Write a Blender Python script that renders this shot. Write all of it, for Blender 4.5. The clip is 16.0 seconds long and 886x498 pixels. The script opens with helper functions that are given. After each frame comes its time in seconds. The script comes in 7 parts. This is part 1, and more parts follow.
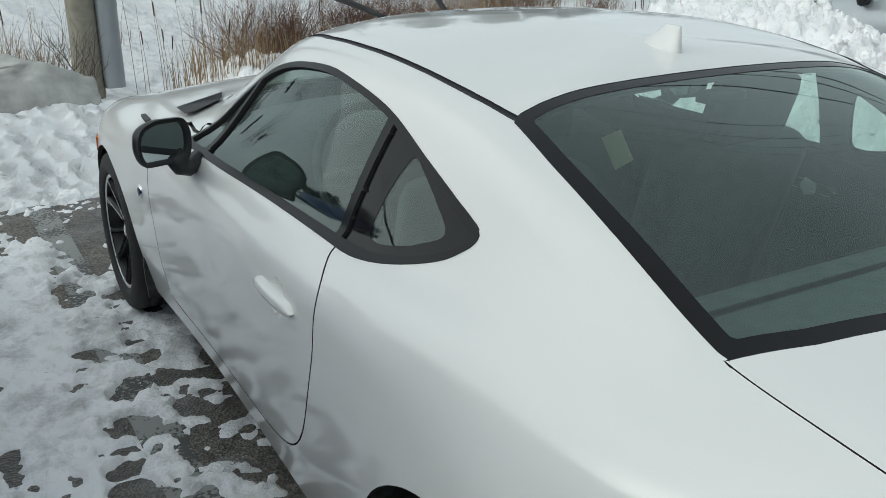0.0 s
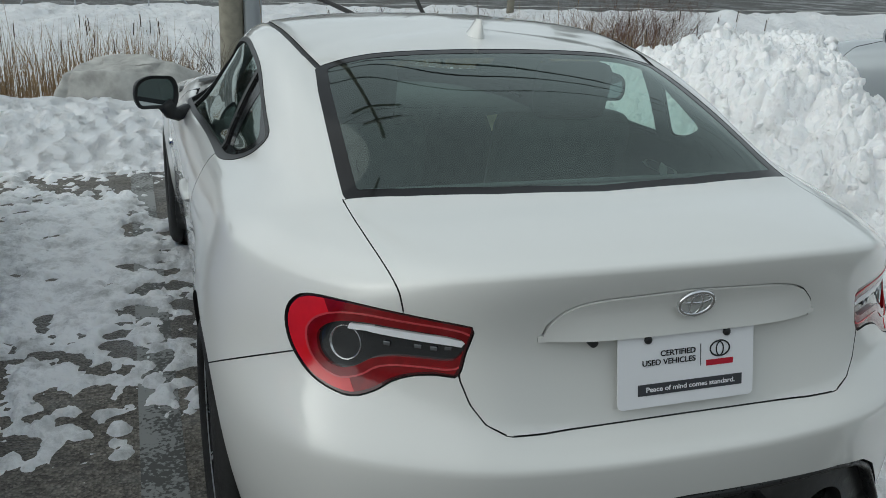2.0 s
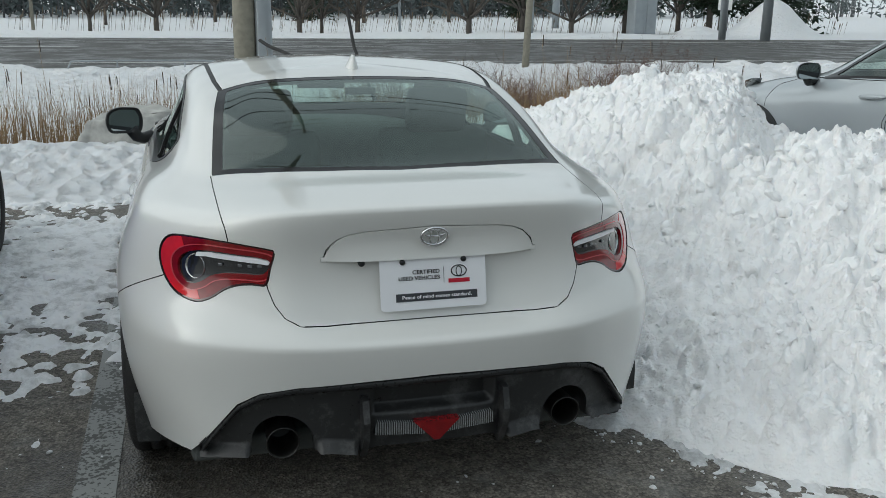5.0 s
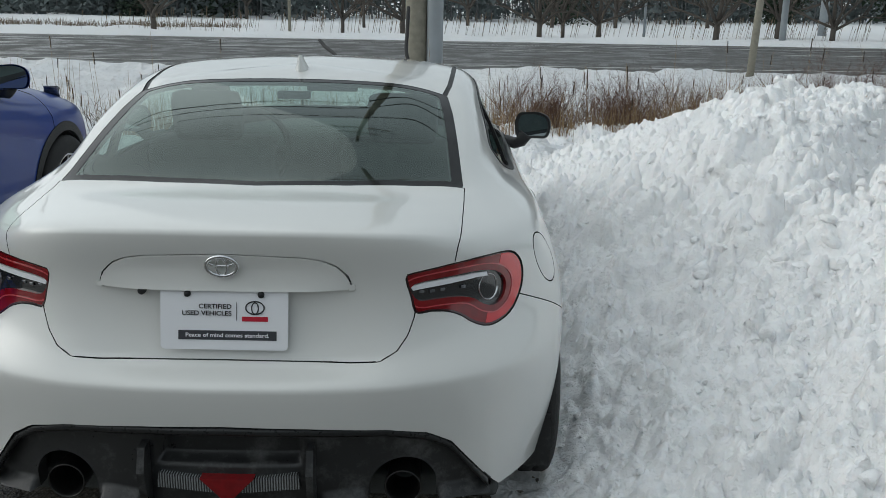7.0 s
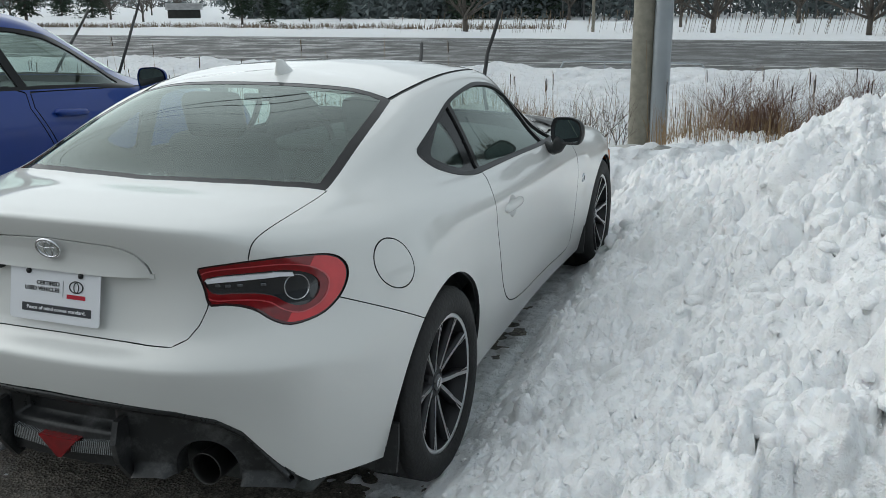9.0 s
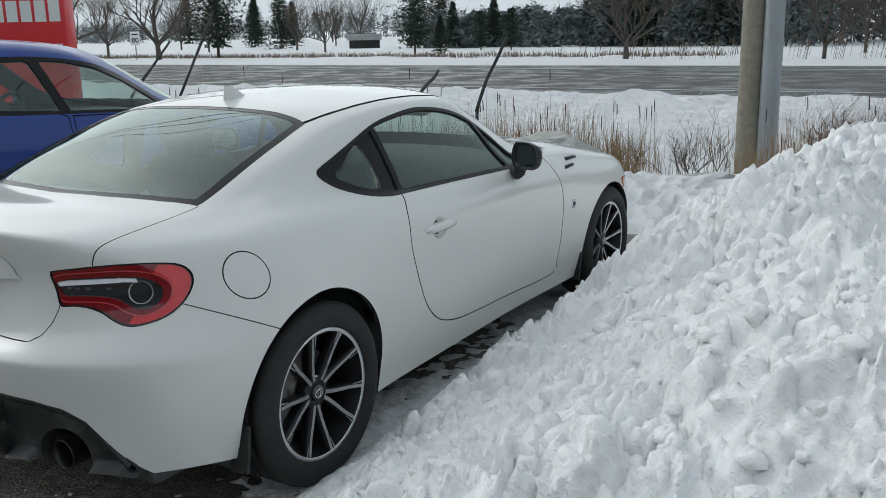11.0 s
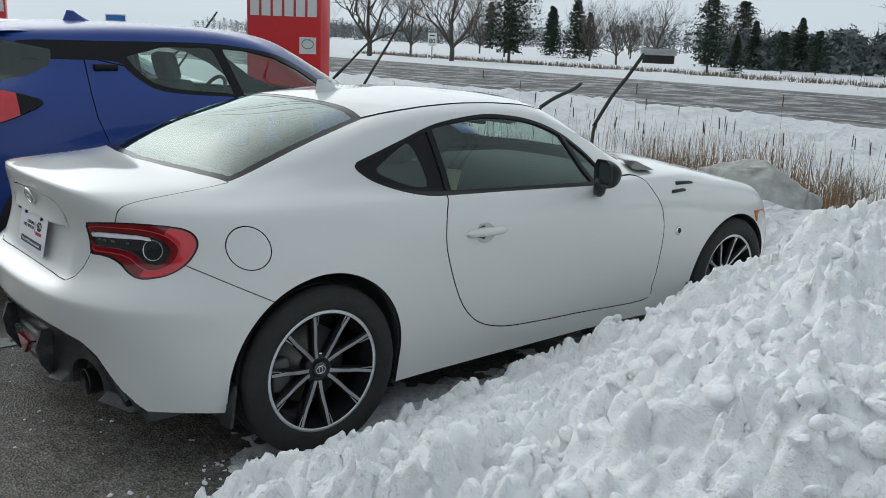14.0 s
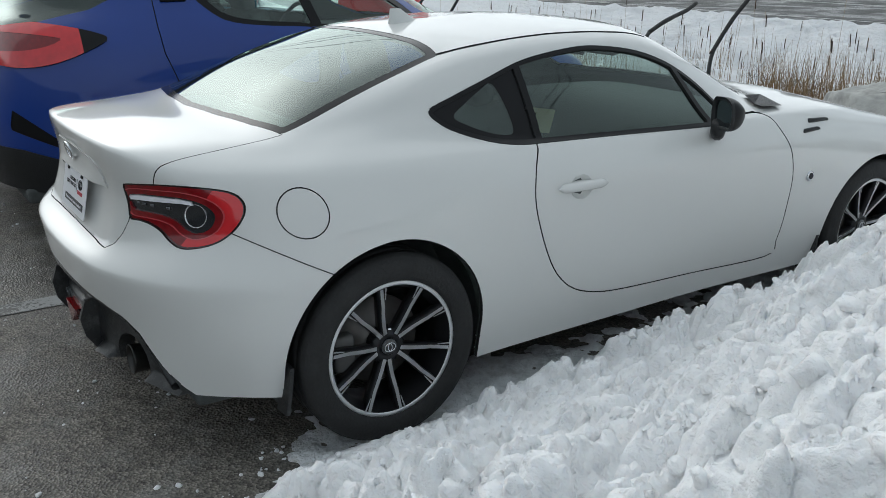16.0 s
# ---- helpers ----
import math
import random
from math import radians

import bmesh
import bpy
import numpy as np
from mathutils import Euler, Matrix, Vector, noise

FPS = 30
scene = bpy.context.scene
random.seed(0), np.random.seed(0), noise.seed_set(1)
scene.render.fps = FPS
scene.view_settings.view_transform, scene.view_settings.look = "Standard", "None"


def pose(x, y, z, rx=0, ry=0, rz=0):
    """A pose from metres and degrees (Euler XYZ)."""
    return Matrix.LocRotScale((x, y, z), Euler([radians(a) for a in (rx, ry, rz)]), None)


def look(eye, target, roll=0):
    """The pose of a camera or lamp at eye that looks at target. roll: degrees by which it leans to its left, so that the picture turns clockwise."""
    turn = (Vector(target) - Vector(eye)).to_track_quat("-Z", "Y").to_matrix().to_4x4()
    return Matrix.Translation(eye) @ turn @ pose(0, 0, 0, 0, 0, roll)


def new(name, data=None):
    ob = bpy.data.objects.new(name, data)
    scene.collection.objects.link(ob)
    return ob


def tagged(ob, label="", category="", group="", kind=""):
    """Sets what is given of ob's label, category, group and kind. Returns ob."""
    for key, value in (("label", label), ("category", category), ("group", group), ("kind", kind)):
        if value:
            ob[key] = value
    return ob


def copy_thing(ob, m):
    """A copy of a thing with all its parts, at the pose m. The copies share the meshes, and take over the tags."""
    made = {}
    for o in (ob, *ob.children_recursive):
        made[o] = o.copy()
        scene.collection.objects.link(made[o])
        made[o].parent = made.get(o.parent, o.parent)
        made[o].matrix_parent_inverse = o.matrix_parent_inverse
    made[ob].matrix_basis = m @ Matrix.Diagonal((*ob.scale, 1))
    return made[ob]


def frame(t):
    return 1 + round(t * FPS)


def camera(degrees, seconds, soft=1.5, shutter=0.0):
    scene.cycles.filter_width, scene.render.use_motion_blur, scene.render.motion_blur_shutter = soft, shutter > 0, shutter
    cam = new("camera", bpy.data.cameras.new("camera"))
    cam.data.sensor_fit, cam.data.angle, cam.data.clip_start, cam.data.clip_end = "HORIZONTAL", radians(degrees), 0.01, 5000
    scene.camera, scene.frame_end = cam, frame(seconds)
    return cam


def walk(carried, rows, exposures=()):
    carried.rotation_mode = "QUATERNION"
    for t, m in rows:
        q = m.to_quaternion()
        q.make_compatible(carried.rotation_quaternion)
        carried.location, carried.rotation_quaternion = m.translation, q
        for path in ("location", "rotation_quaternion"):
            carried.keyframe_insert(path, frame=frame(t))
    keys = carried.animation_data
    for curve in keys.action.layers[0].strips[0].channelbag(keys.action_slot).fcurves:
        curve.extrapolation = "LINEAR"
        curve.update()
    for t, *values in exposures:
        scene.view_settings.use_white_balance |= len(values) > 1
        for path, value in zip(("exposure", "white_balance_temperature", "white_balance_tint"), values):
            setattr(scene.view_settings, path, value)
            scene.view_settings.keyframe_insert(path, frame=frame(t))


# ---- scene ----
cam = camera(52.0, 16.0, 0.85)
PATH = [
    (0, (-1.451, -0.946, 1.541), (-0.503, 0.66, 0.819), 0.6),
    (0.5, (-1.356, -1.259, 1.517), (-0.51, 0.414, 0.819), 0.9),
    (1, (-1.258, -1.581, 1.478), (-0.426, 0.112, 0.814), 1.8),
    (1.5, (-1.164, -1.812, 1.511), (-0.392, -0.088, 0.854), 2.2),
    (2, (-0.988, -2.066, 1.502), (-0.367, -0.277, 0.861), 2.3),
    (2.5, (-0.905, -2.35, 1.503), (-0.323, -0.53, 0.912), 2.4),
    (3, (-0.949, -2.677, 1.481), (-0.38, -0.846, 0.912), 2.1),
    (3.5, (-0.893, -2.947, 1.447), (-0.375, -1.095, 0.896), 1.7),
    (4, (-0.84, -3.097, 1.461), (-0.316, -1.248, 0.906), 1.6),
    (4.5, (-0.791, -3.129, 1.478), (-0.259, -1.275, 0.949), 0.8),
    (4.7, (-0.741, -3.097, 1.486), (-0.196, -1.245, 0.962), 0.8),
    (6.8, (0.391, -2.784, 1.495), (0.437, -0.861, 0.945), 1.0),
    (7, (0.525, -2.748, 1.474), (0.52, -0.818, 0.951), 1.0),
    (7.5, (0.873, -2.686, 1.501), (0.701, -0.755, 1.009), 2.0),
    (8, (1.262, -2.687, 1.5), (0.753, -0.835, 0.943), 2.6),
    (8.5, (1.538, -2.615, 1.471), (0.963, -0.782, 0.915), 1.1),
    (9, (1.809, -2.512, 1.494), (1.125, -0.707, 0.968), -0.4),
    (9.2, (1.901, -2.479, 1.491), (1.134, -0.698, 0.999), -1.7),
    (11.3, (2.858, -2.168, 1.48), (1.72, -0.594, 1.004), -0.3),
    (11.5, (2.958, -2.162, 1.493), (1.727, -0.67, 0.984), -0.1),
    (12, (3.124, -2.073, 1.486), (1.795, -0.67, 0.972), -1.1),
    (12.5, (3.245, -1.914, 1.487), (1.866, -0.551, 0.995), -0.4),
    (13, (3.321, -1.774, 1.503), (1.903, -0.448, 1.022), -0.5),
    (13.5, (3.415, -1.67, 1.483), (1.952, -0.384, 1.029), 1.9),
    (14, (3.437, -1.661, 1.477), (1.955, -0.394, 1.029), 2.4),
    (14.5, (3.412, -1.662, 1.474), (1.879, -0.462, 1.015), 2.0),
    (15, (3.394, -1.625, 1.462), (1.835, -0.484, 0.945), 1.8),
    (15.5, (3.257, -1.493, 1.470), (1.695, -0.421, 0.829), 1.3),
    (16, (3.097, -1.319, 1.495), (1.522, -0.255, 0.874), 0.7),
]
walk(cam, [(t, look(eye, target, roll)) for t, eye, target, roll in PATH], [(0.0, 0.34, 6050, 3), (1.2, 0.22, 6050, 3), (2.5, 0.13, 6050, 4), (4.0, 0.26, 6050, 4), (4.5, 0.27, 6050, 4), (7.0, 0.13, 6060, 5), (9.0, 0.26, 6020, 5), (11.5, 0.18, 6000, 6), (12.0, 0.25, 5980, 6), (12.5, 0.25, 5960, 6), (14.0, 0.18, 5960, 6), (16.0, 0.22, 5940, 6)])

# ---- light ----
world = bpy.data.worlds.new("sky")
scene.world = world
world.use_nodes = True
wn = world.node_tree.nodes
wl = world.node_tree.links
sky = wn.new("ShaderNodeTexSky")
sky.sky_type = "NISHITA"
sky.sun_disc = False
sky.sun_elevation = radians(31)
sky.sun_rotation = radians(-90)
sky.air_density, sky.dust_density, sky.ozone_density = 1.2, 9.0, 0.6
sky_grey = wn.new("ShaderNodeHueSaturation")
sky_grey.inputs["Saturation"].default_value = 0.35
wl.new(sky.outputs[0], sky_grey.inputs["Color"])
# thin cloud over the clear sky
cloud = wn.new("ShaderNodeTexNoise")
cloud.inputs["Scale"].default_value, cloud.inputs["Detail"].default_value = 2.2, 5
veil = wn.new("ShaderNodeMix")
veil.data_type = "RGBA"
veil.inputs["A"].default_value = (3.5, 3.75, 3.85, 1)
veil.inputs["B"].default_value = (5.0, 5.2, 5.3, 1)
wl.new(cloud.outputs["Fac"], veil.inputs["Factor"])
# the veil is brighter towards the horizon
where = wn.new("ShaderNodeTexCoord")
split = wn.new("ShaderNodeSeparateXYZ")
wl.new(where.outputs["Generated"], split.inputs[0])
low = wn.new("ShaderNodeMapRange")
low.inputs["From Min"].default_value, low.inputs["From Max"].default_value = 0.0, 0.35
low.inputs["To Min"].default_value, low.inputs["To Max"].default_value = 1.45, 1.0
wl.new(split.outputs["Z"], low.inputs["Value"])
glow = wn.new("ShaderNodeVectorMath")
glow.operation = "SCALE"
wl.new(veil.outputs["Result"], glow.inputs[0])
wl.new(low.outputs["Result"], glow.inputs["Scale"])
over = wn.new("ShaderNodeMix")
over.data_type = "RGBA"
over.inputs["Factor"].default_value = 0.78
wl.new(sky_grey.outputs[0], over.inputs["A"])
wl.new(glow.outputs[0], over.inputs["B"])
wl.new(over.outputs["Result"], wn["Background"].inputs["Color"])
wn["Background"].inputs["Strength"].default_value = 0.12
sun_data = bpy.data.lights.new("sun", "SUN")
sun_data.energy, sun_data.angle, sun_data.color = 0.78, radians(125), (1.0, 0.95, 0.88)
sun = new("sun", sun_data)
sun.matrix_world = look((0, 0, 0), (0.86, 0.0, -0.51))
scene.view_settings.exposure = 0.0


# ---- materials ----
def nodes_of(name):
    m = bpy.data.materials.new(name)
    m.use_nodes = True
    return m, m.node_tree.nodes, m.node_tree.links, m.node_tree.nodes["Principled BSDF"]


def material(name, color, rough=0.5, metal=0.0, spread=0.08, scale=12.0, bump=0.0, bump_scale=40.0, coat=0.0, ior=1.45, coat_rough=0.04):
    """A surface with broad and fine variation of colour and roughness, and fine relief."""
    m, n, l, b = nodes_of(name)
    co = n.new("ShaderNodeTexCoord")
    broad = n.new("ShaderNodeTexNoise")
    broad.inputs["Scale"].default_value = scale
    broad.inputs["Detail"].default_value = 6
    l.new(co.outputs["Object"], broad.inputs["Vector"])
    ramp = n.new("ShaderNodeMix")
    ramp.data_type = "RGBA"
    ramp.inputs["A"].default_value = (*[c * (1 - spread) for c in color], 1)
    ramp.inputs["B"].default_value = (*[min(1, c * (1 + spread)) for c in color], 1)
    l.new(broad.outputs["Fac"], ramp.inputs["Factor"])
    l.new(ramp.outputs["Result"], b.inputs["Base Color"])
    b.inputs["Roughness"].default_value = rough
    b.inputs["Metallic"].default_value = metal
    b.inputs["IOR"].default_value = ior
    b.inputs["Coat Weight"].default_value = coat
    b.inputs["Coat Roughness"].default_value = coat_rough
    if bump:
        fine = n.new("ShaderNodeTexNoise")
        fine.inputs["Scale"].default_value = bump_scale
        fine.inputs["Detail"].default_value = 5
        l.new(co.outputs["Object"], fine.inputs["Vector"])
        bp = n.new("ShaderNodeBump")
        bp.inputs["Strength"].default_value = bump
        bp.inputs["Distance"].default_value = 0.01
        l.new(fine.outputs["Fac"], bp.inputs["Height"])
        l.new(bp.outputs["Normal"], b.inputs["Normal"])
        rr = n.new("ShaderNodeMapRange")
        rr.inputs["To Min"].default_value = max(0.02, rough - 0.12)
        rr.inputs["To Max"].default_value = min(1, rough + 0.12)
        l.new(fine.outputs["Fac"], rr.inputs["Value"])
        l.new(rr.outputs["Result"], b.inputs["Roughness"])
    return m


def glass_material(name, tint, least=0.06, rough=0.0):
    """Thin pane: tinted see-through with a Fresnel gloss."""
    m, n, l, b = nodes_of(name)
    n.remove(b)
    tr = n.new("ShaderNodeBsdfTransparent")
    tr.inputs["Color"].default_value = (*tint, 1)
    gl = n.new("ShaderNodeBsdfGlossy")
    gl.inputs["Roughness"].default_value = rough
    gl.inputs["Color"].default_value = (0.9, 1.0, 0.96, 1)
    # gloss grows towards a grazing view, alike on both faces of the pane
    fr = n.new("ShaderNodeLayerWeight")
    fr.inputs["Blend"].default_value = 0.5
    steep = n.new("ShaderNodeMath")
    steep.operation = "POWER"
    steep.inputs[1].default_value = 4.5
    l.new(fr.outputs["Facing"], steep.inputs[0])
    gain = n.new("ShaderNodeMapRange")
    gain.inputs["To Min"].default_value = least
    gain.inputs["To Max"].default_value = 1.0
    l.new(steep.outputs[0], gain.inputs["Value"])
    mix = n.new("ShaderNodeMixShader")
    l.new(gain.outputs["Result"], mix.inputs[0])
    l.new(tr.outputs[0], mix.inputs[1])
    l.new(gl.outputs[0], mix.inputs[2])
    l.new(mix.outputs[0], n["Material Output"].inputs["Surface"])
    return m

# ---- building helpers ----
seam_dark = material("panel_gap", (0.02, 0.02, 0.02), rough=0.8)


class Soup:
    """A light list of points and faces for very many small pieces."""

    def __init__(self):
        self.verts, self.faces = [], []


def vert(bm, p):
    if isinstance(bm, Soup):
        bm.verts.append((p[0], p[1], p[2]))
        return len(bm.verts) - 1
    return bm.verts.new(p)


def face(bm, q):
    if isinstance(bm, Soup):
        bm.faces.append(list(q))
        return None
    return bm.faces.new(q)


def part(name, bm, mat, parent=None, label="", smooth=True):
    me = bpy.data.meshes.new(name)
    if isinstance(bm, Soup):
        me.from_pydata(list(bm.verts), [], list(bm.faces))
    else:
        bm.normal_update()
        bm.to_mesh(me)
        bm.free()
    if smooth:
        for p in me.polygons:
            p.use_smooth = True
    if mat:
        me.materials.append(mat)
        if any(p.material_index == 1 for p in me.polygons):
            me.materials.append(seam_dark)
    ob = new(name, me)
    ob.parent = parent
    if label:
        ob["label"] = label
    return ob


def thing(name, label, category, m=None, group="", kind=""):
    ob = new(name)
    if m is not None:
        ob.matrix_world = m
    return tagged(ob, label, category, group, kind)


def grid_mesh(bm, pts, close_u=False, close_v=False, flip=False):
    """Quads over a 2D array of points [rows][cols]."""
    vs = [[vert(bm, p) for p in row] for row in pts]
    nr, nc = len(vs), len(vs[0])
    for i in range(nr if close_v else nr - 1):
        for j in range(nc if close_u else nc - 1):
            q = [vs[i][j], vs[i][(j + 1) % nc], vs[(i + 1) % nr][(j + 1) % nc], vs[(i + 1) % nr][j]]
            if flip:
                q.reverse()
            try:
                face(bm, q)
            except ValueError:
                pass
    return vs


def sheet(name, xyz, mat):
    """A smooth sheet over a 2D array of points, as one mesh object."""
    r, c = xyz.shape[:2]
    k = np.arange(r * c).reshape(r, c)
    quads = np.dstack([k[:-1, :-1], k[:-1, 1:], k[1:, 1:], k[1:, :-1]]).reshape(-1, 4)
    me = bpy.data.meshes.new(name)
    me.from_pydata(xyz.reshape(-1, 3).tolist(), [], quads.tolist())
    me.polygons.foreach_set("use_smooth", [True] * len(me.polygons))
    me.materials.append(mat)
    return new(name, me)


def box(bm, x0, x1, y0, y1, z0, z1, bevel=0.0, m=None):
    r = bmesh.ops.create_cube(bm, size=1)
    vs = r["verts"]
    for v in vs:
        v.co = Vector((x0 if v.co.x < 0 else x1, y0 if v.co.y < 0 else y1, z0 if v.co.z < 0 else z1))
    if m is not None:
        bmesh.ops.transform(bm, matrix=m, verts=vs)
    if bevel:
        es = list({e for v in vs for e in v.link_edges})
        bmesh.ops.bevel(bm, geom=es, offset=bevel, segments=2, affect="EDGES", profile=0.6)


def lathe(bm, profile, axis="x", n=48, centre=(0, 0, 0)):
    """Turn (offset along the axis, radius) pairs about an axis."""
    rows = []
    for a, r in profile:
        row = []
        for k in range(n):
            t = 2 * math.pi * k / n
            c, s = r * math.cos(t), r * math.sin(t)
            p = (a, c, s) if axis == "x" else (s, a, c) if axis == "y" else (c, s, a)
            row.append(Vector(p) + Vector(centre))
        rows.append(row)
    grid_mesh(bm, rows, close_u=True)


def tube(bm, pts, radius, n=8, closed=False, taper=None):
    """A round bar along points; taper: the radius factor at the end."""
    pts = [Vector(p) for p in pts]
    rows = []
    side = None
    for i, p in enumerate(pts):
        a = pts[i - 1] if i or closed else p
        b = pts[(i + 1) % len(pts)] if i < len(pts) - 1 or closed else p
        t = (b - a).normalized()
        if side is None:
            side = t.cross(Vector((0, 0, 1)))
            if side.length < 0.1:
                side = t.cross(Vector((1, 0, 0)))
        side = (side - t * side.dot(t)).normalized()
        up = t.cross(side)
        f = 1 if taper is None else 1 + (taper - 1) * i / max(1, len(pts) - 1)
        rows.append([p + (side * math.cos(2 * math.pi * k / n) + up * math.sin(2 * math.pi * k / n)) * radius * f for k in range(n)])
    vs = grid_mesh(bm, rows, close_u=True, close_v=closed)
    if not closed:
        face(bm, vs[0][::-1])
        face(bm, vs[-1])


def catmull(pts, n):
    """Smooth curve through the points, n steps a piece; ends kept."""
    p = np.array(pts, float)
    p = np.vstack([2 * p[0] - p[1], p, 2 * p[-1] - p[-2]])
    out = []
    for i in range(1, len(p) - 2):
        for k in range(n):
            t = k / n
            out.append(0.5 * (2 * p[i] + (p[i + 1] - p[i - 1]) * t + (2 * p[i - 1] - 5 * p[i] + 4 * p[i + 1] - p[i + 2]) * t * t
                              + (3 * p[i] - p[i - 1] - 3 * p[i + 1] + p[i + 2]) * t ** 3))
    out.append(p[-2])
    return np.array(out)


def outline(pts, n=6):
    """A smooth closed outline through 2D points."""
    p = np.array(pts, float)
    k = len(p)
    c = catmull(np.vstack([p[-2:], p, p[:2]]), n)
    return c[2 * n:(2 + k) * n]


def rounded(pts, r, n=4):
    """A closed polygon with its corners rounded by r."""
    p = [Vector(q) for q in pts]
    out = []
    for i in range(len(p)):
        a, b, c = p[i - 1], p[i], p[(i + 1) % len(p)]
        ra = min(r, 0.45 * (a - b).length, 0.45 * (c - b).length)
        s, e = b + (a - b).normalized() * ra, b + (c - b).normalized() * ra
        for k in range(n + 1):
            t = k / n
            out.append(tuple(s * (1 - t) ** 2 + b * 2 * t * (1 - t) + e * t * t))
    return np.array(out)


def signed(poly, q):
    """Signed distance of 2D points q to a polygon: negative inside."""
    a = np.asarray(poly, float)
    b = np.roll(a, -1, 0)
    q = np.asarray(q, float)
    best = np.full(len(q), 1e9)
    inside = np.zeros(len(q), bool)
    for (ax, ay), (bx, by) in zip(a, b):
        dx, dy = bx - ax, by - ay
        t = np.clip(((q[:, 0] - ax) * dx + (q[:, 1] - ay) * dy) / (dx * dx + dy * dy + 1e-12), 0, 1)
        best = np.minimum(best, np.hypot(q[:, 0] - ax - t * dx, q[:, 1] - ay - t * dy))
        if ay != by:
            cross = (ay > q[:, 1]) != (by > q[:, 1])
            inside ^= cross & (q[:, 0] < (bx - ax) * (q[:, 1] - ay) / (by - ay) + ax)
    return np.where(inside, -best, best)


def line_distance(line, q):
    """Distance of 2D points to an open line."""
    a = np.asarray(line, float)
    best = np.full(len(q), 1e9)
    for (ax, ay), (bx, by) in zip(a[:-1], a[1:]):
        dx, dy = bx - ax, by - ay
        t = np.clip(((q[:, 0] - ax) * dx + (q[:, 1] - ay) * dy) / (dx * dx + dy * dy + 1e-12), 0, 1)
        best = np.minimum(best, np.hypot(q[:, 0] - ax - t * dx, q[:, 1] - ay - t * dy))
    return best

# ---- ground, snow, road ----
def lattice(ix, iy, seed):
    """A repeatable random number for each cell."""
    h = (ix.astype(np.int64) * 374761393 + iy.astype(np.int64) * 668265263 + seed * 2147483647) & 0xFFFFFFFF
    h = ((h ^ (h >> 13)) * 1274126177) & 0xFFFFFFFF
    return ((h ^ (h >> 16)) & 0xFFFFFF) / float(0x1000000)


def value_noise(x, y, size, seed):
    u, v = x / size, y / size
    i, j = np.floor(u), np.floor(v)
    fx, fy = u - i, v - j
    fx, fy = fx * fx * (3 - 2 * fx), fy * fy * (3 - 2 * fy)
    a, b = lattice(i, j, seed), lattice(i + 1, j, seed)
    c, d = lattice(i, j + 1, seed), lattice(i + 1, j + 1, seed)
    return (a * (1 - fx) + b * fx) * (1 - fy) + (c * (1 - fx) + d * fx) * fy


def layered(x, y, size, seed, octaves=4):
    return sum(value_noise(x, y, size / 2 ** k, seed + k) * 0.5 ** k for k in range(octaves)) / (2 - 0.5 ** (octaves - 1))


def clods(x, y, size, seed, keep=0.75):
    """Rounded lumps of about the given size, as a height between 0 and 1 of their size."""
    u, v = x / size, y / size
    i, j = np.floor(u), np.floor(v)
    best = np.zeros_like(x)
    for di in (-1, 0, 1):
        for dj in (-1, 0, 1):
            ci, cj = i + di, j + dj
            px = ci + lattice(ci, cj, seed)
            py = cj + lattice(ci, cj, seed + 1)
            r = 0.45 + 0.5 * lattice(ci, cj, seed + 2)
            # squashed, turned lumps
            t = lattice(ci, cj, seed + 3) * 6.28
            dx, dy = u - px, v - py
            a = dx * np.cos(t) + dy * np.sin(t)
            b = (-dx * np.sin(t) + dy * np.cos(t)) * 1.35
            d = r * r - a * a - b * b
            best = np.maximum(best, np.where(lattice(ci, cj, seed + 4) < keep, np.sqrt(np.maximum(d, 0)), 0))
    return best


def chunks(x, y, size, seed, keep=.8):
    """Broken lumps: many-sided, flat-topped and tilted, with worn shoulders; height in units of their size."""
    u, v = x / size, y / size
    i, j = np.floor(u), np.floor(v)
    best = np.zeros_like(x)
    for di in (-1, 0, 1):
        for dj in (-1, 0, 1):
            ci, cj = i + di, j + dj
            dx = u - ci - lattice(ci, cj, seed)
            dy = v - cj - lattice(ci, cj, seed + 1)
            t = lattice(ci, cj, seed + 3) * 6.28
            a = dx * np.cos(t) + dy * np.sin(t)
            b = (-dx * np.sin(t) + dy * np.cos(t)) * (1.05 + .5 * lattice(ci, cj, seed + 5))
            d = np.maximum(np.maximum(np.abs(a), np.abs(b)), .74 * np.abs(a + b)) * .6 + .4 * np.hypot(a, b)
            e = np.maximum(.35 + .45 * lattice(ci, cj, seed + 2) - d, 0)
            shoulder = 1.9 * np.sqrt(np.minimum(e, .17) * (.34 - np.minimum(e, .17)))
            tilt = 1 + a * (lattice(ci, cj, seed + 6) - .5) * 1.2 + b * (lattice(ci, cj, seed + 7) - .5) * 1.2
            top = shoulder * tilt * (.7 + .8 * lattice(ci, cj, seed + 8))
            best = np.maximum(best, np.where(lattice(ci, cj, seed + 4) < keep, top, 0))
    return best


def smooth_min(a, b, k):
    h = np.clip(0.5 + 0.5 * (b - a) / k, 0, 1)
    return b * (1 - h) + a * h - k * h * (1 - h)


